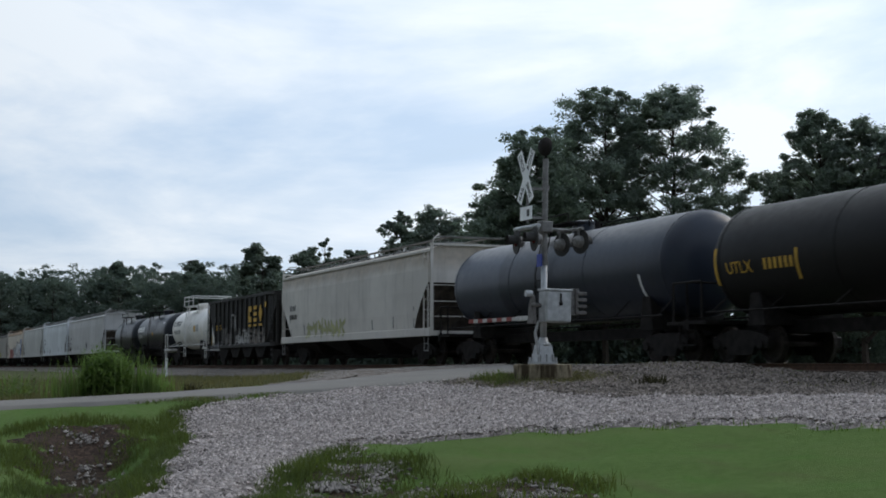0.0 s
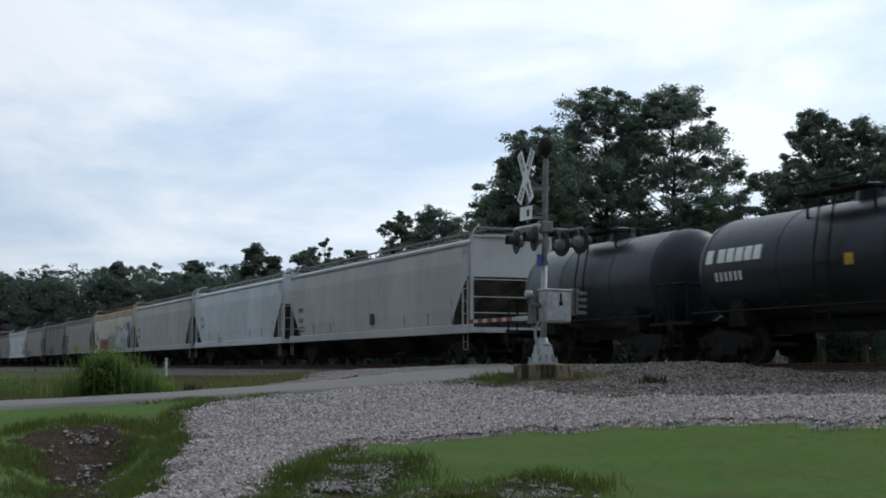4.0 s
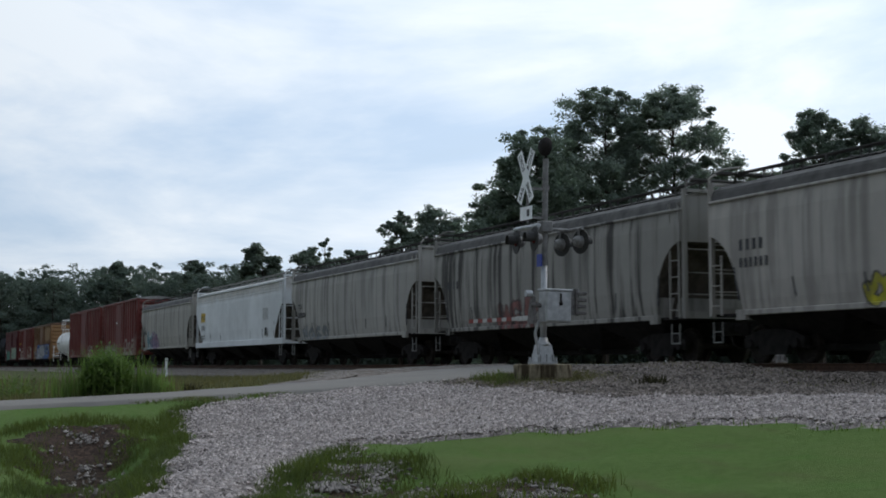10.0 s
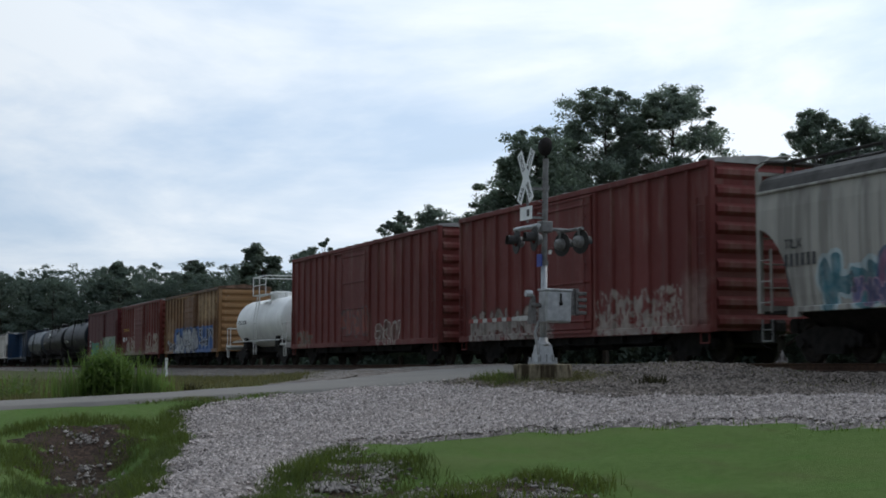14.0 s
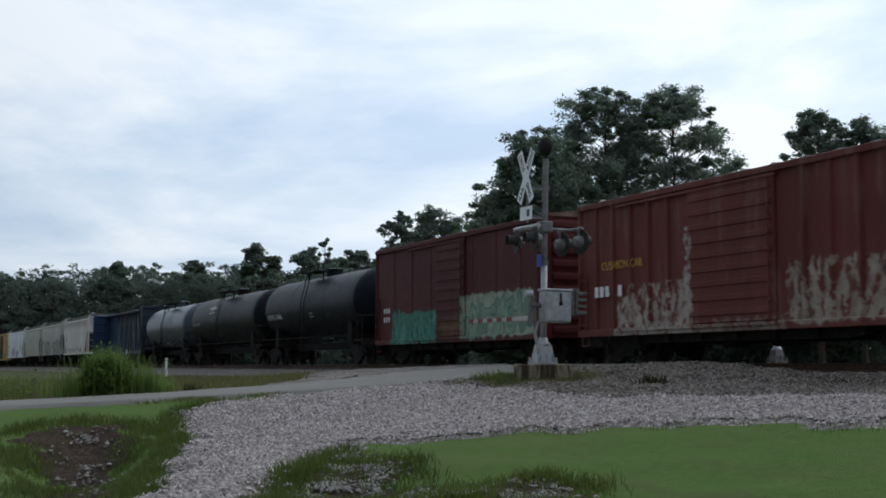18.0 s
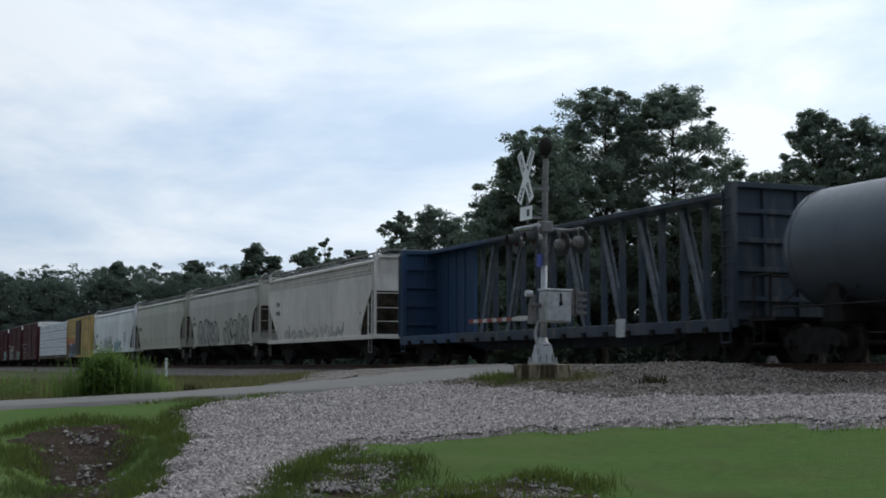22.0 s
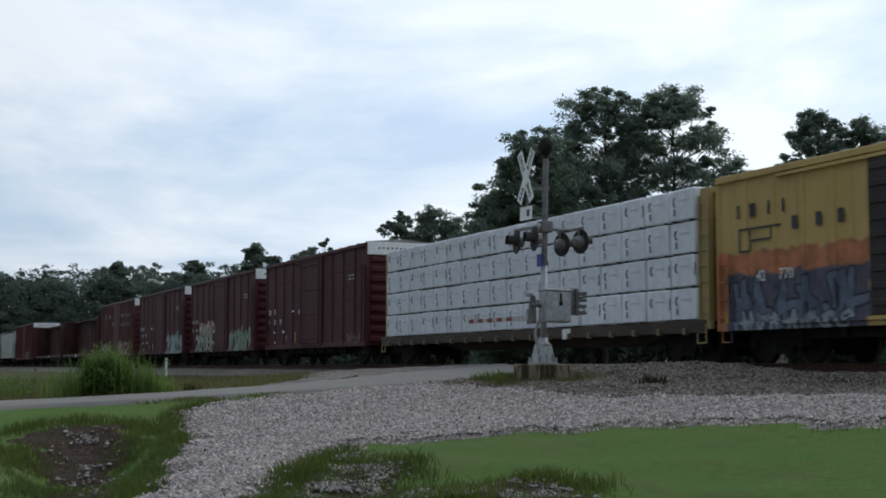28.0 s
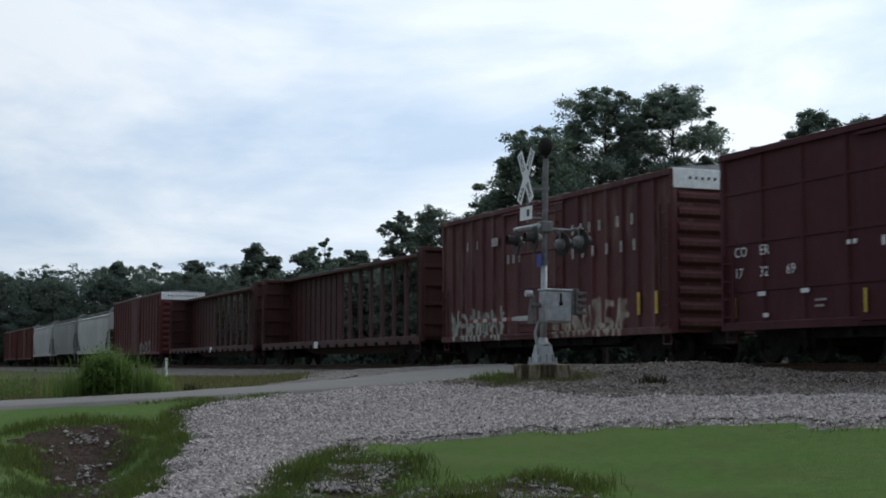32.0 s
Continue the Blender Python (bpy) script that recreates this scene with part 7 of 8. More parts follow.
hopper(486.7, 471.0, (0.61, 0.57, 0.53), "cream-white covered hopper with dusty scrawls at its sill", "slant", 1.05, 3, sill=0.18, grime=0.35, rust=0.04,
       text=[("CEFX", -6.3, 2.85, 0.31, DK), ("73043", -6.3, 2.42, 0.31, DK)], beads=True, graf=[("fog", -9, 9, 3.6, 4.8, (0.36, 0.33, 0.30), 0.6, 73), (-5.0, 4.0, 1.2, 1.65, (0.50, 0.48, 0.44), (0.38, 0.365, 0.34), 0.7, 24)])
hopper(505.0, 488.6, (0.53, 0.515, 0.465), "khaki-grey covered hopper with black bubble graffiti", "round", 1.14, 3, grime=0.4, rust=0.03,
       text=[("TILX", -6.95, 2.75, 0.31, DK), ("bars", -6.9, 2.38, BAR4, 0.22, DK)], graf=[(-5.6, -0.6, 1.25, 2.6, (0.42, 0.41, 0.38), (0.02, 0.02, 0.02), 1.2, 25, 1), (0.8, 6.2, 1.25, 2.55, (0.42, 0.41, 0.37), (0.02, 0.02, 0.02), 1.2, 26, 1)])
hopper(522.9, 506.3, (0.51, 0.505, 0.43), "plain olive-grey covered hopper", "round", 1.14, 3, grime=0.35, rust=0.02, text=[("bars", -7.0, 2.5, BAR4, 0.22, DK)])
hopper(543.3, 524.1, (0.66, 0.68, 0.70), "white covered hopper with grey and blue graffiti", "slant", 1.05, 4, grime=0.2, rust=0.02,
       graf=[(-4.2, 0.3, 1.3, 2.3, (0.50, 0.51, 0.52), (0.22, 0.23, 0.26), 1.1, 27), (1.0, 4.2, 1.15, 1.95, (0.10, 0.28, 0.42), (0.14, 0.20, 0.28), 1.0, 28)],
       text=[("bars", -8.0, 2.4, BAR4, 0.25, DK), ("bars", 5.5, 1.8, [(0, 1.0)], 0.8, M["galv"])])
boxcar(560.2, 545.0, (0.62, 0.44, 0.165), "yellow boxcar with a dark door and spray-painted sides", 4.50, panel=1.08, fade=0.25, ribs=14, door="slide", door_w=3.1, door_at=-0.5, door_color=(0.055, 0.045, 0.042), grime=0.35, rust=0.10, roof=M["galv_roof"], deep=0.035,
       graf=[("fog", -7.8, -2.1, 0.4, 2.6, (0.50, 0.17, 0.09), 0.85, 29), ("fog", -7.2, -2.1, 0.4, 2.1, (0.075, 0.095, 0.14), 0.92, 39), (-7.1, -2.1, 0.75, 2.05, (0.17, 0.21, 0.28), (0.025, 0.03, 0.045), 0.85, 30), (-6.6, -2.6, 0.7, 1.2, (0.36, 0.40, 0.42), (0.05, 0.06, 0.08), 0.6, 49), (1.6, 5.8, 0.75, 2.0, (0.44, 0.30, 0.08), (0.22, 0.15, 0.06), 1.1, 31)],
       text=[("bars", -6.75, 3.42, [(0, 0.07), (0.5, 0.2), (1.2, 0.07), (1.75, 0.07)], 0.32, DK), ("bars", -4.65, 3.0, [(0, 0.2), (0.85, 0.2), (1.6, 0.2)], 0.30, DK),
             ("bars", -6.7, 2.62, [(0, 0.05), (0.42, 0.05)], 0.52, DK), ("bars", -6.7, 3.12, [(0, 1.65)], 0.05, DK), ("bars", -6.7, 2.6, [(0, 0.45)], 0.05, DK), ("bars", -6.28, 2.84, [(0, 0.85)], 0.05, DK), ("bars", -5.45, 2.84, [(0, 0.05)], 0.3, DK),
             ("42", -6.0, 1.9, 0.36, WH), ("770", -5.15, 1.9, 0.36, WH), ("bars", -7.3, 0.95, [(0, 0.16)], 0.22, M["yellow"]),
             ("bars", 3.6, 3.2, [(0, 0.12), (0.8, 0.12), (1.9, 0.12)], 0.3, DK)])
centrebeam(584.1, 560.6, (0.46, 0.35, 0.16), "yellow centre-beam flatcar stacked with wrapped lumber", 4.36, diag=True, panels=[(9.5, 11.2)], deck_color=(0.075, 0.055, 0.042), thin_rear=True, winch_mat=M["concrete"], grime=0.5, rust=0.10, text=[("plate", 4.0, 0.72, 0.5, 0.3, M["letter_white"])])
MAR = (0.082, 0.021, 0.026)
for rear, front, mark, num, graf in [
    (600.9, 585.6, "COER", "173324", [(5.0, 7.0, 0.8, 1.3, (0.2, 0.14, 0.12), (0.12, 0.04, 0.04), 0.9, 32)]),
    (618.3, 603.1, "UCRY", "15890", [(-5.4, -1.2, 1.7, 2.6, (0.62, 0.62, 0.52), (0.26, 0.05, 0.04), 0.6, 33), (-6.2, -1.4, 0.75, 2.1, (0.56, 0.58, 0.53), (0.07, 0.13, 0.12), 0.5, 48), (2.0, 6.6, 0.75, 2.0, (0.10, 0.26, 0.17), (0.56, 0.57, 0.52), 0.55, 34)]),
    (635.7, 620.4, "COER", "173269", [("fog", 2.0, 7.2, 0.75, 1.0, (0.34, 0.46, 0.46), 0.8, 35), (2.2, 7.2, 0.85, 2.1, (0.40, 0.50, 0.50), (0.07, 0.08, 0.085), 1.0, 35, 1)]),
]:
    boxcar(rear, front, MAR, "tall maroon boxcar with a white panel across its upper end", 5.03, ribs=10, rails=(1.72, 2.85, 4.05), door="plug", door_w=3.4, end_panel=True, grime=0.25, rust=0.05, roof=M["galv_roof"], deep=0.045, graf=graf,
           text=[(mark[:2], -7.1, 2.5, 0.34, WH), (mark[2:], -6.1, 2.5, 0.34, WH), (num[:2], -7.1, 2.0, 0.34, WH), (num[2:4], -6.1, 2.0, 0.34, WH), (num[4:], -5.1, 2.0, 0.34, WH),
                 ("bars", -7.2, 1.05, [(0, 0.12), (4.7, 0.10)], 0.5, M["yellow"]), ("bars", 5.3, 3.75, [(0, 0.3), (0.4, 0.4)], 0.06, M["letter_faded"]), ("bars", 5.3, 3.6, [(0, 0.4), (0.5, 0.3)], 0.06, M["letter_faded"]), ("bars", -4.1, 1.35, [(0, 0.4)], 0.05, M["letter_faded"]), ("bars", -4.1, 1.22, [(0, 0.3)], 0.05, M["letter_faded"]), ("bars", -3.0, 2.5, [(0, 0.12), (0.2, 0.12)], 0.1, WH), ("bars", -0.9, 2.15, [(0, 0.35)], 0.08, WH), ("bars", -0.9, 1.7, [(0, 0.12), (0.25, 0.3)], 0.08, M["letter_faded"]), ("bars", -6.2, 1.55, [(0, 0.3), (1.6, 0.3)], 0.10, WH), ("bars", -6.0, 1.05, [(0, 0.2)], 0.10, WH),
                 ("bars", 0.3, 3.7, [(0, 0.2), (0.35, 0.2)], 0.2, WH), ("bars", -1.9, 2.4, [(0, 0.1)], 0.2, WH), ("bars", -1.2, 1.9, [(0, 0.09), (0.3, 0.09)], 0.18, WH)])
boxcar(653.2, 637.9, (0.128, 0.044, 0.046), "faded maroon ribbed boxcar with weathered lettering and graffiti", 5.03, panel=0.85, fade=0.35, ribs=18, door="plug", door_w=3.2, end_panel=True, grime=0.35, rust=0.05, roof=M["galv_roof"],
       graf=[(-6.7, -2.4, 0.75, 1.8, (0.42, 0.48, 0.44), (0.20, 0.10, 0.07), 0.6, 36), (0.8, 5.2, 0.75, 1.9, (0.46, 0.42, 0.34), (0.20, 0.10, 0.08), 0.65, 37)],
       text=[("bars", 2.2, 3.75, [(0, 0.14), (0.5, 0.14), (1.0, 0.14), (1.6, 0.14), (2.6, 0.16), (3.4, 0.14)], 0.30, M["letter_faded"]), ("bars", 2.2, 3.05, [(0, 0.14), (0.6, 0.14), (1.2, 0.14), (2.0, 0.14), (2.8, 0.14), (3.5, 0.14)], 0.30, M["letter_faded"]),
             ("bars", -5.4, 3.85, [(0, 0.1), (0.8, 0.1), (2.0, 0.5)], 0.28, M["letter_faded"]), ("bars", -2.2, 3.2, [(0, 0.16), (0.4, 0.16), (0.8, 0.16)], 0.28, M["letter_faded"]), ("bars", 5.9, 1.3, [(0, 0.14), (0.9, 0.14)], 0.6, M["yellow"])])
BRN = (0.078, 0.031, 0.029)
centrebeam(677.6, 655.3, BRN, "empty rust-brown centre-beam flatcar with upright stakes", 4.38, diag=False, posts=15, wide=0.10, panels=[(-10.8, -2.5)], grime=0.35, rust=0.06, text=[("plate", -2.0, 0.74, 0.6, 0.3, M["letter_white"])])
centrebeam(700.8, 679.0, BRN, "empty rust-brown centre-beam flatcar with upright stakes", 4.38, diag=False, posts=15, wide=0.10, panels=[(-10.6, -4.0)], grime=0.35, rust=0.06, text=[("plate", 1.0, 0.74, 0.5, 0.3, M["letter_white"])])
boxcar(722.6, 703.6, (0.11, 0.028, 0.027), "tall maroon boxcar with a white panel across its upper end", 5.03, ribs=18, door="plug", door_w=3.4, end_panel=True, grime=0.3, rust=0.05, roof=M["galv_roof"], graf=[(2, 6, 0.8, 1.8, (0.3, 0.28, 0.26), (0.1, 0.05, 0.05), 1.2, 38)])
hopper(742.5, 725.0, (0.42, 0.43, 0.41), "plain grey covered hopper far back", "slant", 1.05, 3, grime=0.35)
hopper(760.5, 744.0, (0.30, 0.31, 0.29), "plain dark grey covered hopper far back", "round", 1.14, 3, grime=0.4)
hopper(778.5, 762.0, (0.40, 0.40, 0.38), "plain grey covered hopper far back", "slant", 1.05, 3, grime=0.4)
boxcar(796.0, 780.5, (0.12, 0.035, 0.03), "plain dark maroon boxcar far back", 4.6, ribs=14, grime=0.3)
boxcar(814.0, 798.0, (0.12, 0.035, 0.03), "plain dark maroon boxcar far back", 4.6, ribs=14, grime=0.3)
for pattern in (BOL, SFR, SPR, WHL, CPL):
    bpy.data.objects.remove(pattern)

# ---------------------------------------------------------------- wrapped lumber on the yellow flatcar


def wrapping():
    n = Nodes("white_woven_wrap", 0.55)
    a, b = n.noise(3.0, 5.0, 0.6), n.noise(0.9, 3.0)
    col = n.mix(n.step(a, 0.3, 0.7), (0.70, 0.735, 0.79), (0.86, 0.88, 0.92))
    col = n.mix(n.math("MULTIPLY", n.rand(), 0.3), col, (0.60, 0.64, 0.70))
    return n.done(col, n.math("ADD", a, b), 0.05, 0.5)


M["wrap"] = wrapping()
PACKS = []


def lumber():
    rnd = random.Random(12)
    mid = (584.1 + 560.6) / 2
    cols, wdt, hgt = 18, 1.228, 0.845
    meshes = []
    for k in range(4):
        bm = bmesh.new()
        box(bm, -0.588, 0.588, -0.55, 0.55, 0.035, hgt - 0.01, 0.03)
        for v in bm.verts:
            v.co += Vector((rnd.uniform(-0.012, 0.012), rnd.uniform(-0.015, 0.015), rnd.uniform(-0.006, 0.006)))
        me = bpy.data.meshes.new("wrap")
        bm.to_mesh(me)
        bm.free()
        bm = bmesh.new()
        box(bm, -0.05, 0.05, -0.54, 0.54, 0.0, 0.045)
        bl = bpy.data.meshes.new("bearer")
        bm.to_mesh(bl)
        bm.free()
        bm = bmesh.new()
        ang = np.linspace(math.radians(60), math.radians(300), 12)
        o = [(-0.30 + 0.085 * math.cos(t), 0.52 + 0.125 * math.sin(t)) for t in ang] + [(-0.27 + 0.055 * math.cos(t), 0.52 + 0.095 * math.sin(t)) for t in ang[::-1]]
        prism(bm, o, -0.569, -0.560)
        fixed(bm)
        lg = bpy.data.meshes.new("mark")
        bm.to_mesh(lg)
        bm.free()
        bm = bmesh.new()
        box(bm, -0.12, 0.28, -0.566, -0.556, 0.53, 0.57)
        ln = bpy.data.meshes.new("lines")
        bm.to_mesh(ln)
        bm.free()
        bm = bmesh.new()
        if k != 2:
            box(bm, -0.33, -0.27, -0.568, -0.556, 0.17, 0.34)
        else:
            box(bm, 0.555, 0.59, -0.568, -0.556, 0.30, 0.62)
        tk = bpy.data.meshes.new("tick")
        bm.to_mesh(tk)
        bm.free()
        meshes.append((me, bl, lg, ln, tk))
    x0 = -(583.25 - mid) + wdt / 2
    for i in range(cols):
        for j in range(4):
            me, bl, lg, ln, tk = meshes[rnd.randrange(4)]
            ob = thing("lumber_package", "white-wrapped lumber package with grey printed marks", "lumber", "lumber packages on the flatcar")
            put("wrapping", me, M["wrap"], ob)
            for bx in (-0.4, 0.4):
                put("bearer", bl, M["tie"], ob).matrix_basis = pose(bx, 0, 0)
            put("printed_mark", lg, M["print_grey"], ob)
            put("tag", tk, M["letter_dark"], ob)
            put("printed_line", ln, M["print_pale"], ob)
            PACKS.append((ob, x0 + i * wdt, 1.055 + j * hgt, rnd.uniform(-0.03, 0.02), rnd.uniform(-0.8, 0.8), mid))


M["print_pale"] = simple("pale_grey_print", (0.60, 0.63, 0.68), 0.7, 0.0, 9.0, 0.15, 0.001)
M["print_grey"] = simple("grey_print", (0.13, 0.15, 0.20), 0.7, 0.0, 9.0, 0.2, 0.001)
lumber()

# ---------------------------------------------------------------- crossing signal


def crossing_signal(x, y, turn, sunk=0.0, base=None, name="crossing_signal", label="grey level-crossing signal mast with crossbuck, lamps and a lowered gate arm"):
    """Mast on a cast base, gate machine, lamp pairs, crossbuck, bell; its front looks down the road (local -y)."""
    z0 = float(ground_z(x, y)) - 0.04 - sunk
    ob = thing(name, label, "crossing signal", "", pose(x, y, z0, 0, 0, turn) @ pose(0, 0, 0, -1.1, 0.3, 0))
    P = M["mast_paint"]
    b0 = 0.41
    bm = bmesh.new()
    a = [bm.verts.new((sx * 0.19, sy * 0.19, b0)) for sx, sy in ((-1, -1), (1, -1), (1, 1), (-1, 1))]
    b = [bm.verts.new((sx * 0.135, sy * 0.135, b0 + 0.40)) for sx, sy in ((-1, -1), (1, -1), (1, 1), (-1, 1))]
    for k in range(4):
        bm.faces.new((a[k], a[(k + 1) % 4], b[(k + 1) % 4], b[k]))
    bm.faces.new(b)
    bm.faces.new(a[::-1])
    box(bm, -0.23, 0.23, -0.23, 0.23, b0, b0 + 0.05)
    for sy in (-0.14, 0.0, 0.14):
        box(bm, -0.215, 0.215, sy - 0.012, sy + 0.012, b0 + 0.05, b0 + 0.2)
    for sx, sy in ((-1, -1), (1, -1), (1, 1), (-1, 1)):
        rod(bm, (sx * 0.2, sy * 0.2, b0 - 0.02), (sx * 0.2, sy * 0.2, b0 + 0.14), 0.028, 6)
    part("base_casting", fixed(bm), base or M["galv"], ob)
    bm = bmesh.new()
    rod(bm, (0, 0, b0 + 0.35), (0, 0, 2.55), 0.068, 14)
    lathe(bm, [(b0 + 0.38, 0.15), (b0 + 0.42, 0.16), (b0 + 0.47, 0.11), (b0 + 0.55, 0.085)], 14, "z")
    part("mast", bm, M["galv"], ob, "pale galvanised lower mast", True)
    bm = bmesh.new()
    rod(bm, (0, 0, 2.5), (0, 0, 4.72), 0.062, 14)
    for z in (2.52, 4.1):
        lathe(bm, [(z - 0.05, 0.085), (z + 0.05, 0.085)], 12, "z")
    part("upper_mast", bm, P, ob)
    for z in (3.55, 3.8, 4.05, 4.3):
        bm = bmesh.new()
        rod(bm, (0, -0.05, z), (0, -0.17, z + 0.01), 0.014, 5)
        part("mast_step", bm, P, ob)
    # bell
    bm = bmesh.new()
    rod(bm, (0, 0, 4.7), (0, 0, 4.86), 0.03, 8)
    lathe(bm, [(-0.13, 0.03), (-0.11, 0.15), (-0.03, 0.205), (0.05, 0.19), (0.11, 0.06)], 18, "y", (0, 0, 4.98))
    part("bell", bm, M["steel_dark"], ob, "dark round warning bell", True)
    # gate machine, its door towards the field
    bm = bmesh.new()
    box(bm, 0.09, 0.45, -0.17, 0.42, 1.27, 1.93, 0.025)
    box(bm, 0.07, 0.47, -0.19, 0.44, 1.92, 1.965, 0.01)
    g = part("gate_machine", bm, M["galv"], ob, "pale grey steel gate machine cabinet")
    bm = bmesh.new()
    box(bm, 0.45, 0.463, -0.14, 0.385, 1.31, 1.88, 0.004)
    part("cabinet_door", bm, M["galv"], g)
    bm = bmesh.new()
    box(bm, 0.46, 0.485, 0.14, 0.175, 1.68, 1.87, 0.004)
    lathe(bm, [(0.46, 0.04), (0.495, 0.04)], 10, "x", (0, 0.155, 1.66))
    part("padlock", bm, M["steel_dark"], g)
    # arm bracket, conduit and counterweights
    bm = bmesh.new()
    v = [(-0.06, 1.24), (0.24, 1.24), (0.21, 1.55), (0.17, 1.80), (0.09, 1.84), (0.0, 1.6)]
    prism(bm, v, -0.35, -0.28)
    rod(bm, (0.2, -0.40, 1.62), (0.2, 0.6, 1.62), 0.045, 8)
    part("arm_bracket", fixed(bm), M["bracket_dull"], ob)
    bm = bmesh.new()
    lathe(bm, [(-0.48, 0.07), (-0.34, 0.07)], 10, "y", (0.12, 0, 1.86))
    part("arm_lamp", bm, M["galv"], ob)
    bm = bmesh.new()
    pipe(bm, [(0.18, -0.2, 1.3), (0.16, -0.27, 1.05), (0.12, -0.2, 0.8), (0.1, -0.16, 0.6)], 0.032, 6)
    part("conduit", bm, M["galv"], ob)
    for k in range(4):
        bm = bmesh.new()
        box(bm, 0.10, 0.30, 0.62, 0.86, 1.46 + k * 0.135, 1.53 + k * 0.135, 0.01)
        box(bm, 0.10, 0.30, 0.60, 0.64, 1.46 + k * 0.135, 1.58 + k * 0.135)
        part("counterweight", bm, M["bracket_dull"], ob)
    bm = bmesh.new()
    box(bm, 0.16, 0.24, 0.52, 0.70, 1.44, 2.0)
    part("weight_arm", bm, P, ob)
    # gate arm, lowered over the road
    bm = bmesh.new()
    box(bm, -0.6, 0.0, -0.345, -0.275, 1.31, 1.41)
    box(bm, -3.1, -0.6, -0.332, -0.292, 1.32, 1.40)
    arm = part("gate_arm", bm, M["arm_white"], ob, "white gate arm with red stripes, lowered")
    for i in range(6):
        bm = bmesh.new()
        xa = -3.1 + i * 0.50
        v = [(xa, 1.317), (xa + 0.25, 1.317), (xa + 0.25, 1.403), (xa, 1.403)]
        prism(bm, v, -0.337, -0.287)
        part("stripe", fixed(bm), M["arm_red"], arm)
    # crossbuck, held in front of the mast
    bm = bmesh.new()
    rod(bm, (-0.02, -0.40, 3.35), (-0.02, -0.40, 4.5), 0.028, 6)
    box(bm, -0.05, 0.03, -0.42, 0.04, 4.05, 4.10)
    box(bm, -0.05, 0.03, -0.42, 0.04, 3.44, 3.49)
    part("sign_bracket", bm, P, ob)
    for s in (-1, 1):
        bm = bmesh.new()
        box(bm, -0.61, 0.61, -0.003, 0.003, -0.115, 0.115, 0.0)
        bl = part("crossbuck_blade", bm, M["white"], ob, "white crossbuck blade with black lettering")
        bl.matrix_basis = pose(-0.03, -0.44 - 0.012 * (s > 0), 4.32, 0, s * 60, 0)
        for txt, off in (("RAIL", -0.56), ("ROAD", 0.16)) if s < 0 else (("CROS", -0.56), ("SING", 0.16)):
            w = put("lettering", words(txt, 0.165), M["letter_dark"], bl)
            w.matrix_basis = pose(off, -0.006, -0.06)
    bm = bmesh.new()
    box(bm, -0.28, 0.28, -0.445, -0.436, 3.40, 3.68)
    part("track_count_sign", bm, M["white"], ob)
    bm = bmesh.new()
    box(bm, 0.05, 0.16, -0.45, -0.446, 3.47, 3.61)
    part("marking", bm, M["letter_dark"], ob)
    bm = bmesh.new()
    box(bm, -0.10, 0.12, -0.13, -0.115, 2.44, 2.70, 0.003)
    box(bm, -0.02, 0.02, -0.12, -0.05, 2.5, 2.6)
    part("notice_plate", bm, M["blue"], ob, "small blue notice plate")
    # lamp arms
    bm = bmesh.new()
    box(bm, -0.13, 0.13, -0.13, 0.13, 3.16, 3.40, 0.02)
    part("junction_box", bm, P, ob)
    for ya, yb in ((-0.12, -0.42), (0.12, 0.60)):
        bm = bmesh.new()
        rod(bm, (0, ya, 3.24), (0, yb, 3.24), 0.035, 8)
        rod(bm, (-0.56, yb, 3.24), (0.56, yb, 3.24), 0.048 if yb < 0 else 0.035, 8)
        part("lamp_arm", bm, M["galv"] if yb < 0 else P, ob)
    for px, py, a in ((-0.42, -0.44, 0), (0.42, -0.44, 0), (-0.42, 0.62, 202), (0.42, 0.62, 202)):
        bm = bmesh.new()
        lathe(bm, [(-0.02, 0.25), (-0.015, 0.255), (0.0, 0.255)], 24, "y")
        lamp = part("lamp_disc", fixed(bm), M["black"], ob, "black round lamp background")
        lamp.matrix_basis = pose(px, py, 2.97, 0, 0, a - 8)
        bm = bmesh.new()
        lathe(bm, [(-0.06, 0.02), (-0.055, 0.08), (-0.022, 0.105)], 18, "y")
        part("lens", fixed(bm), M["lens"], lamp, "dark red unlit lens", True)
        bm = bmesh.new()
        lathe(bm, [(0.0, 0.13), (0.12, 0.11), (0.16, 0.06)], 16, "y")
        rod(bm, (0, 0.05, 0.08), (0, 0.05, 0.27), 0.025, 6)
        part("lamp_housing", fixed(bm), M["mast_paint"], lamp)
        bm = bmesh.new()
        n = 14
        u = [[bm.verts.new((rr * math.cos(t), yy, rr * math.sin(t))) for t in np.linspace(math.radians(-20), math.radians(200), n)] for yy, rr in ((-0.02, 0.135), (-0.22, 0.14), (-0.22, 0.133), (-0.02, 0.128))]
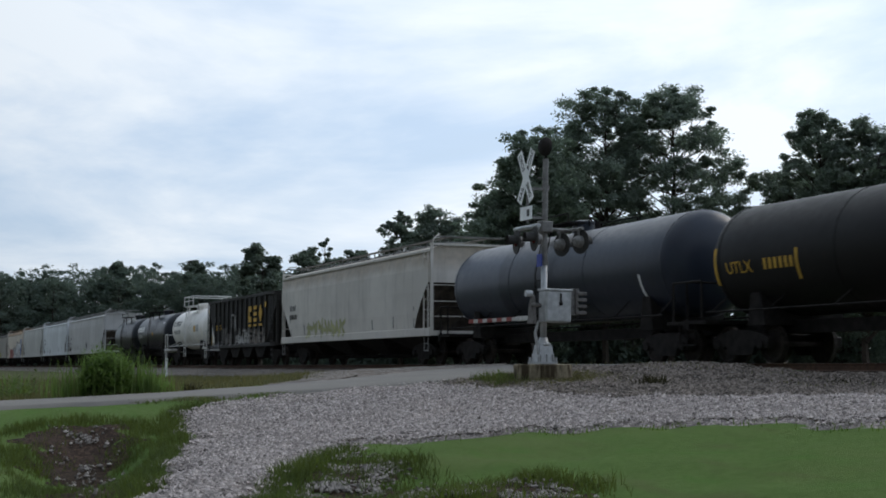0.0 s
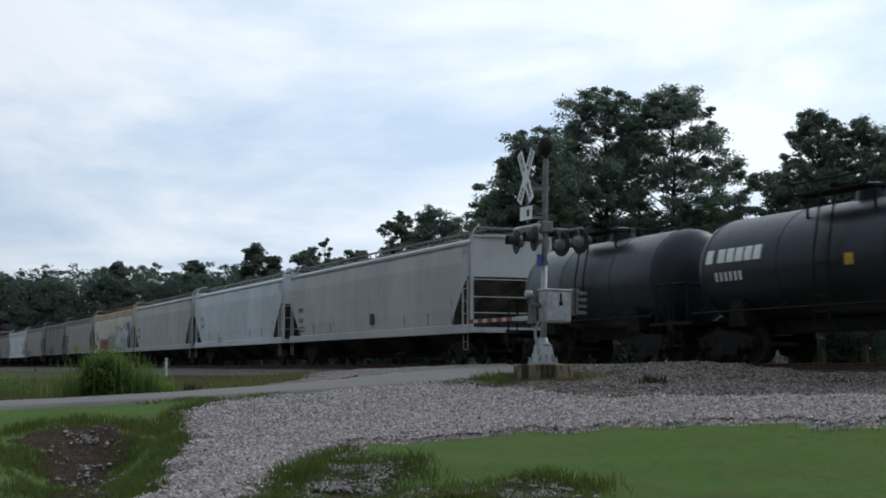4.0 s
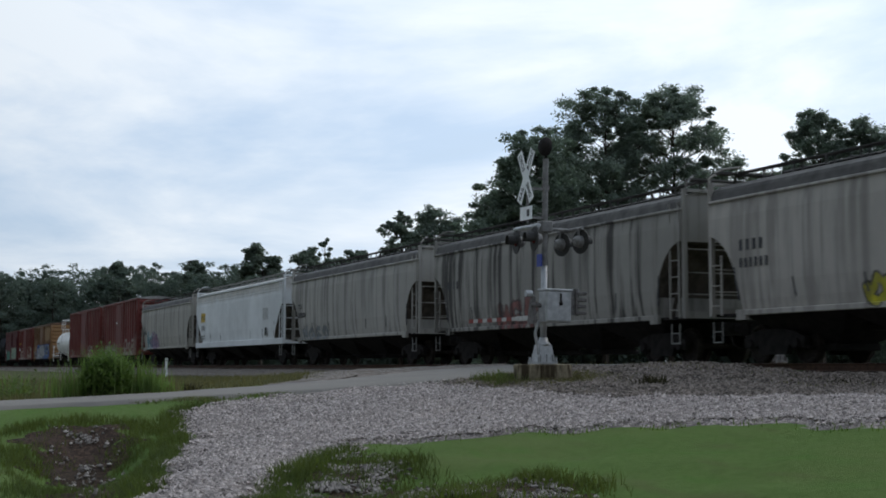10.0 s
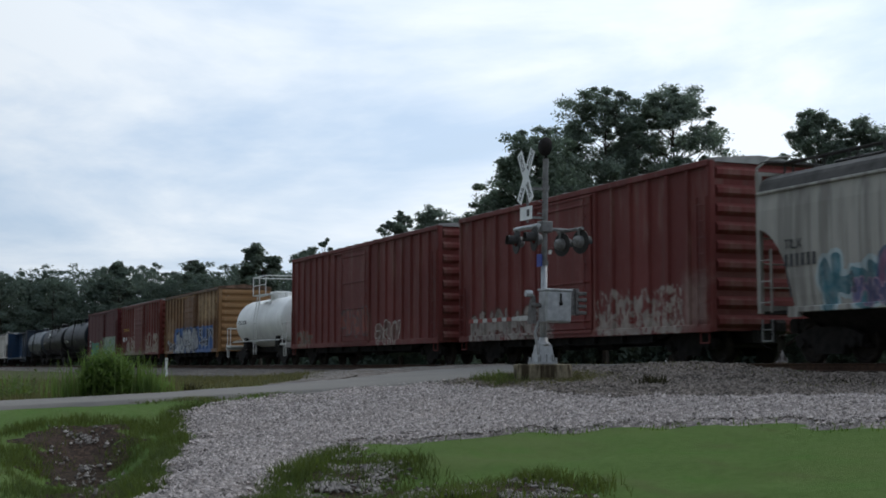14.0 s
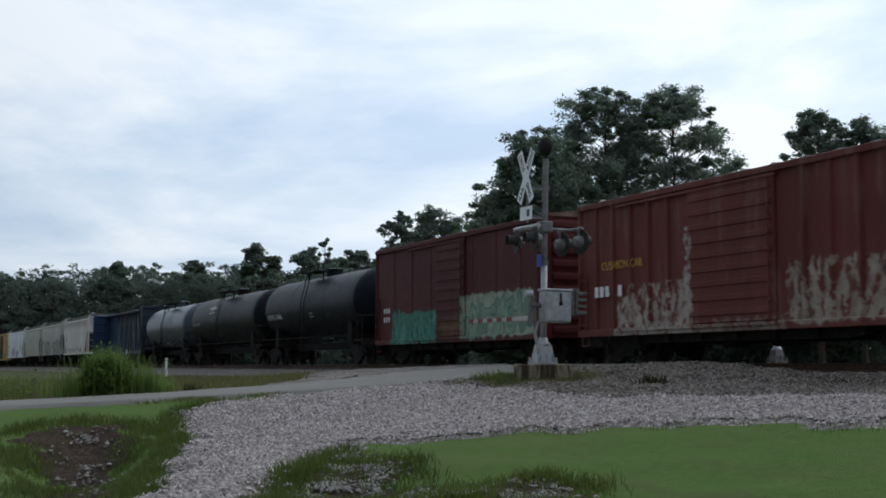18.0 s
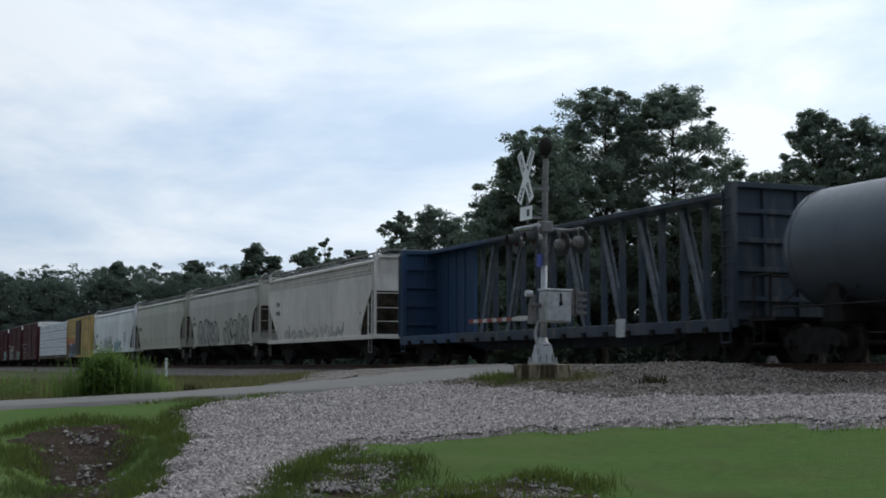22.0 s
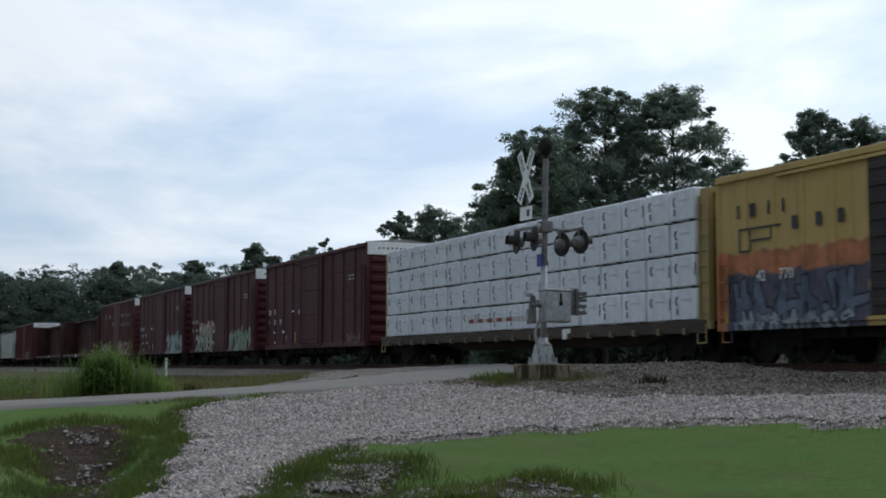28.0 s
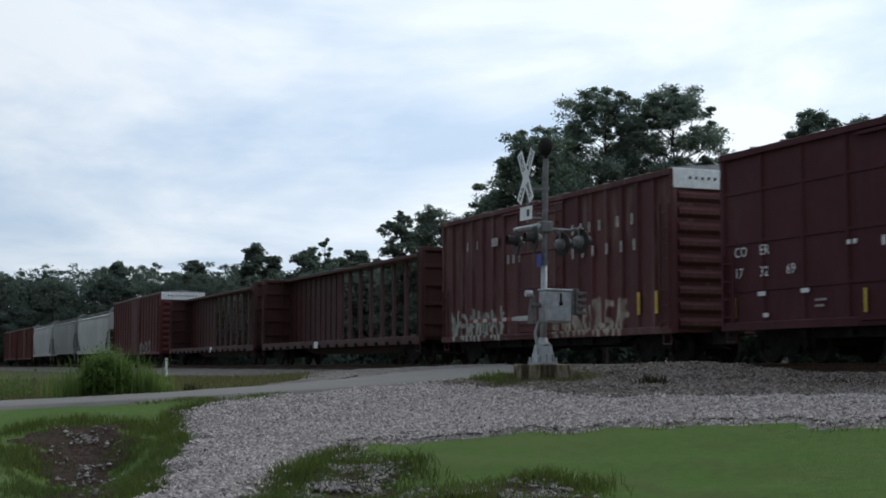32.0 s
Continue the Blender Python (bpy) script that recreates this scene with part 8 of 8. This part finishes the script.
        for r0, r1 in zip(u, u[1:]):
            for k in range(n - 1):
                bm.faces.new((r0[k], r0[k + 1], r1[k + 1], r1[k]))
        part("hood", bm, M["black"], lamp)
    return ob, z0


sig, sig_z = crossing_signal(-26.04, -7.63, 0.0)


def foundation(x, y, r=0.62, sunk=0.0):
    z0 = float(ground_z(x, y)) - sunk
    bm = bmesh.new()
    rnd = random.Random(3)
    n = 26
    rings = []
    for z, rr in ((-0.35, 1.0), (0.0, 1.0), (0.24, 0.99), (0.35, 0.97), (0.372, 0.90)):
        rings.append([bm.verts.new((math.cos(k * 6.2832 / n) * r * rr * rnd.uniform(0.97, 1.03), math.sin(k * 6.2832 / n) * r * rr * rnd.uniform(0.97, 1.03), z)) for k in range(n)])
    for p, q in zip(rings, rings[1:]):
        for i in range(n):
            bm.faces.new((p[i], p[(i + 1) % n], q[(i + 1) % n], q[i]))
    bm.faces.new(rings[-1])
    ob = part("signal_foundation", fixed(bm), M["concrete"])
    ob.matrix_basis = pose(x, y, z0)
    return tagged(ob, "stained round concrete foundation under the signal mast", "foundation")


foundation(-26.04, -7.63)
crossing_signal(-35.8, 5.4, 180.0, 0.22, M["bracket_dull"], label="grey level-crossing signal mast beyond the track")
foundation(-35.8, 5.4, 0.30, 0.22)


def marker_post(x, y):
    z = float(ground_z(x, y))
    ob = thing("marker_post", "slim white marker post in the grass", "post", "", pose(x, y, z))
    bm = bmesh.new()
    lathe(bm, [(-0.2, 0.07), (0.85, 0.07), (0.95, 0.085), (1.0, 0.085)], 10, "z")
    part("post", bm, M["white"], ob)
    bm = bmesh.new()
    lathe(bm, [(0.84, 0.088), (0.92, 0.088)], 10, "z")
    part("cap_band", bm, M["galv"], ob)


marker_post(-75.3, -5.39)

# ---------------------------------------------------------------- movement


def motions():
    times = (0.0, 8.0, 16.0, 24.0, 32.0)
    for car, place in TRAIN:
        walk(car, [(t, pose(run(t) - place, 0, 0)) for t in times])
    for ob, x, z, dy, yaw, mid in PACKS:
        walk(ob, [(t, pose(run(t) - mid + x, -0.98 + dy, z, 0, 0, yaw)) for t in times])


motions()
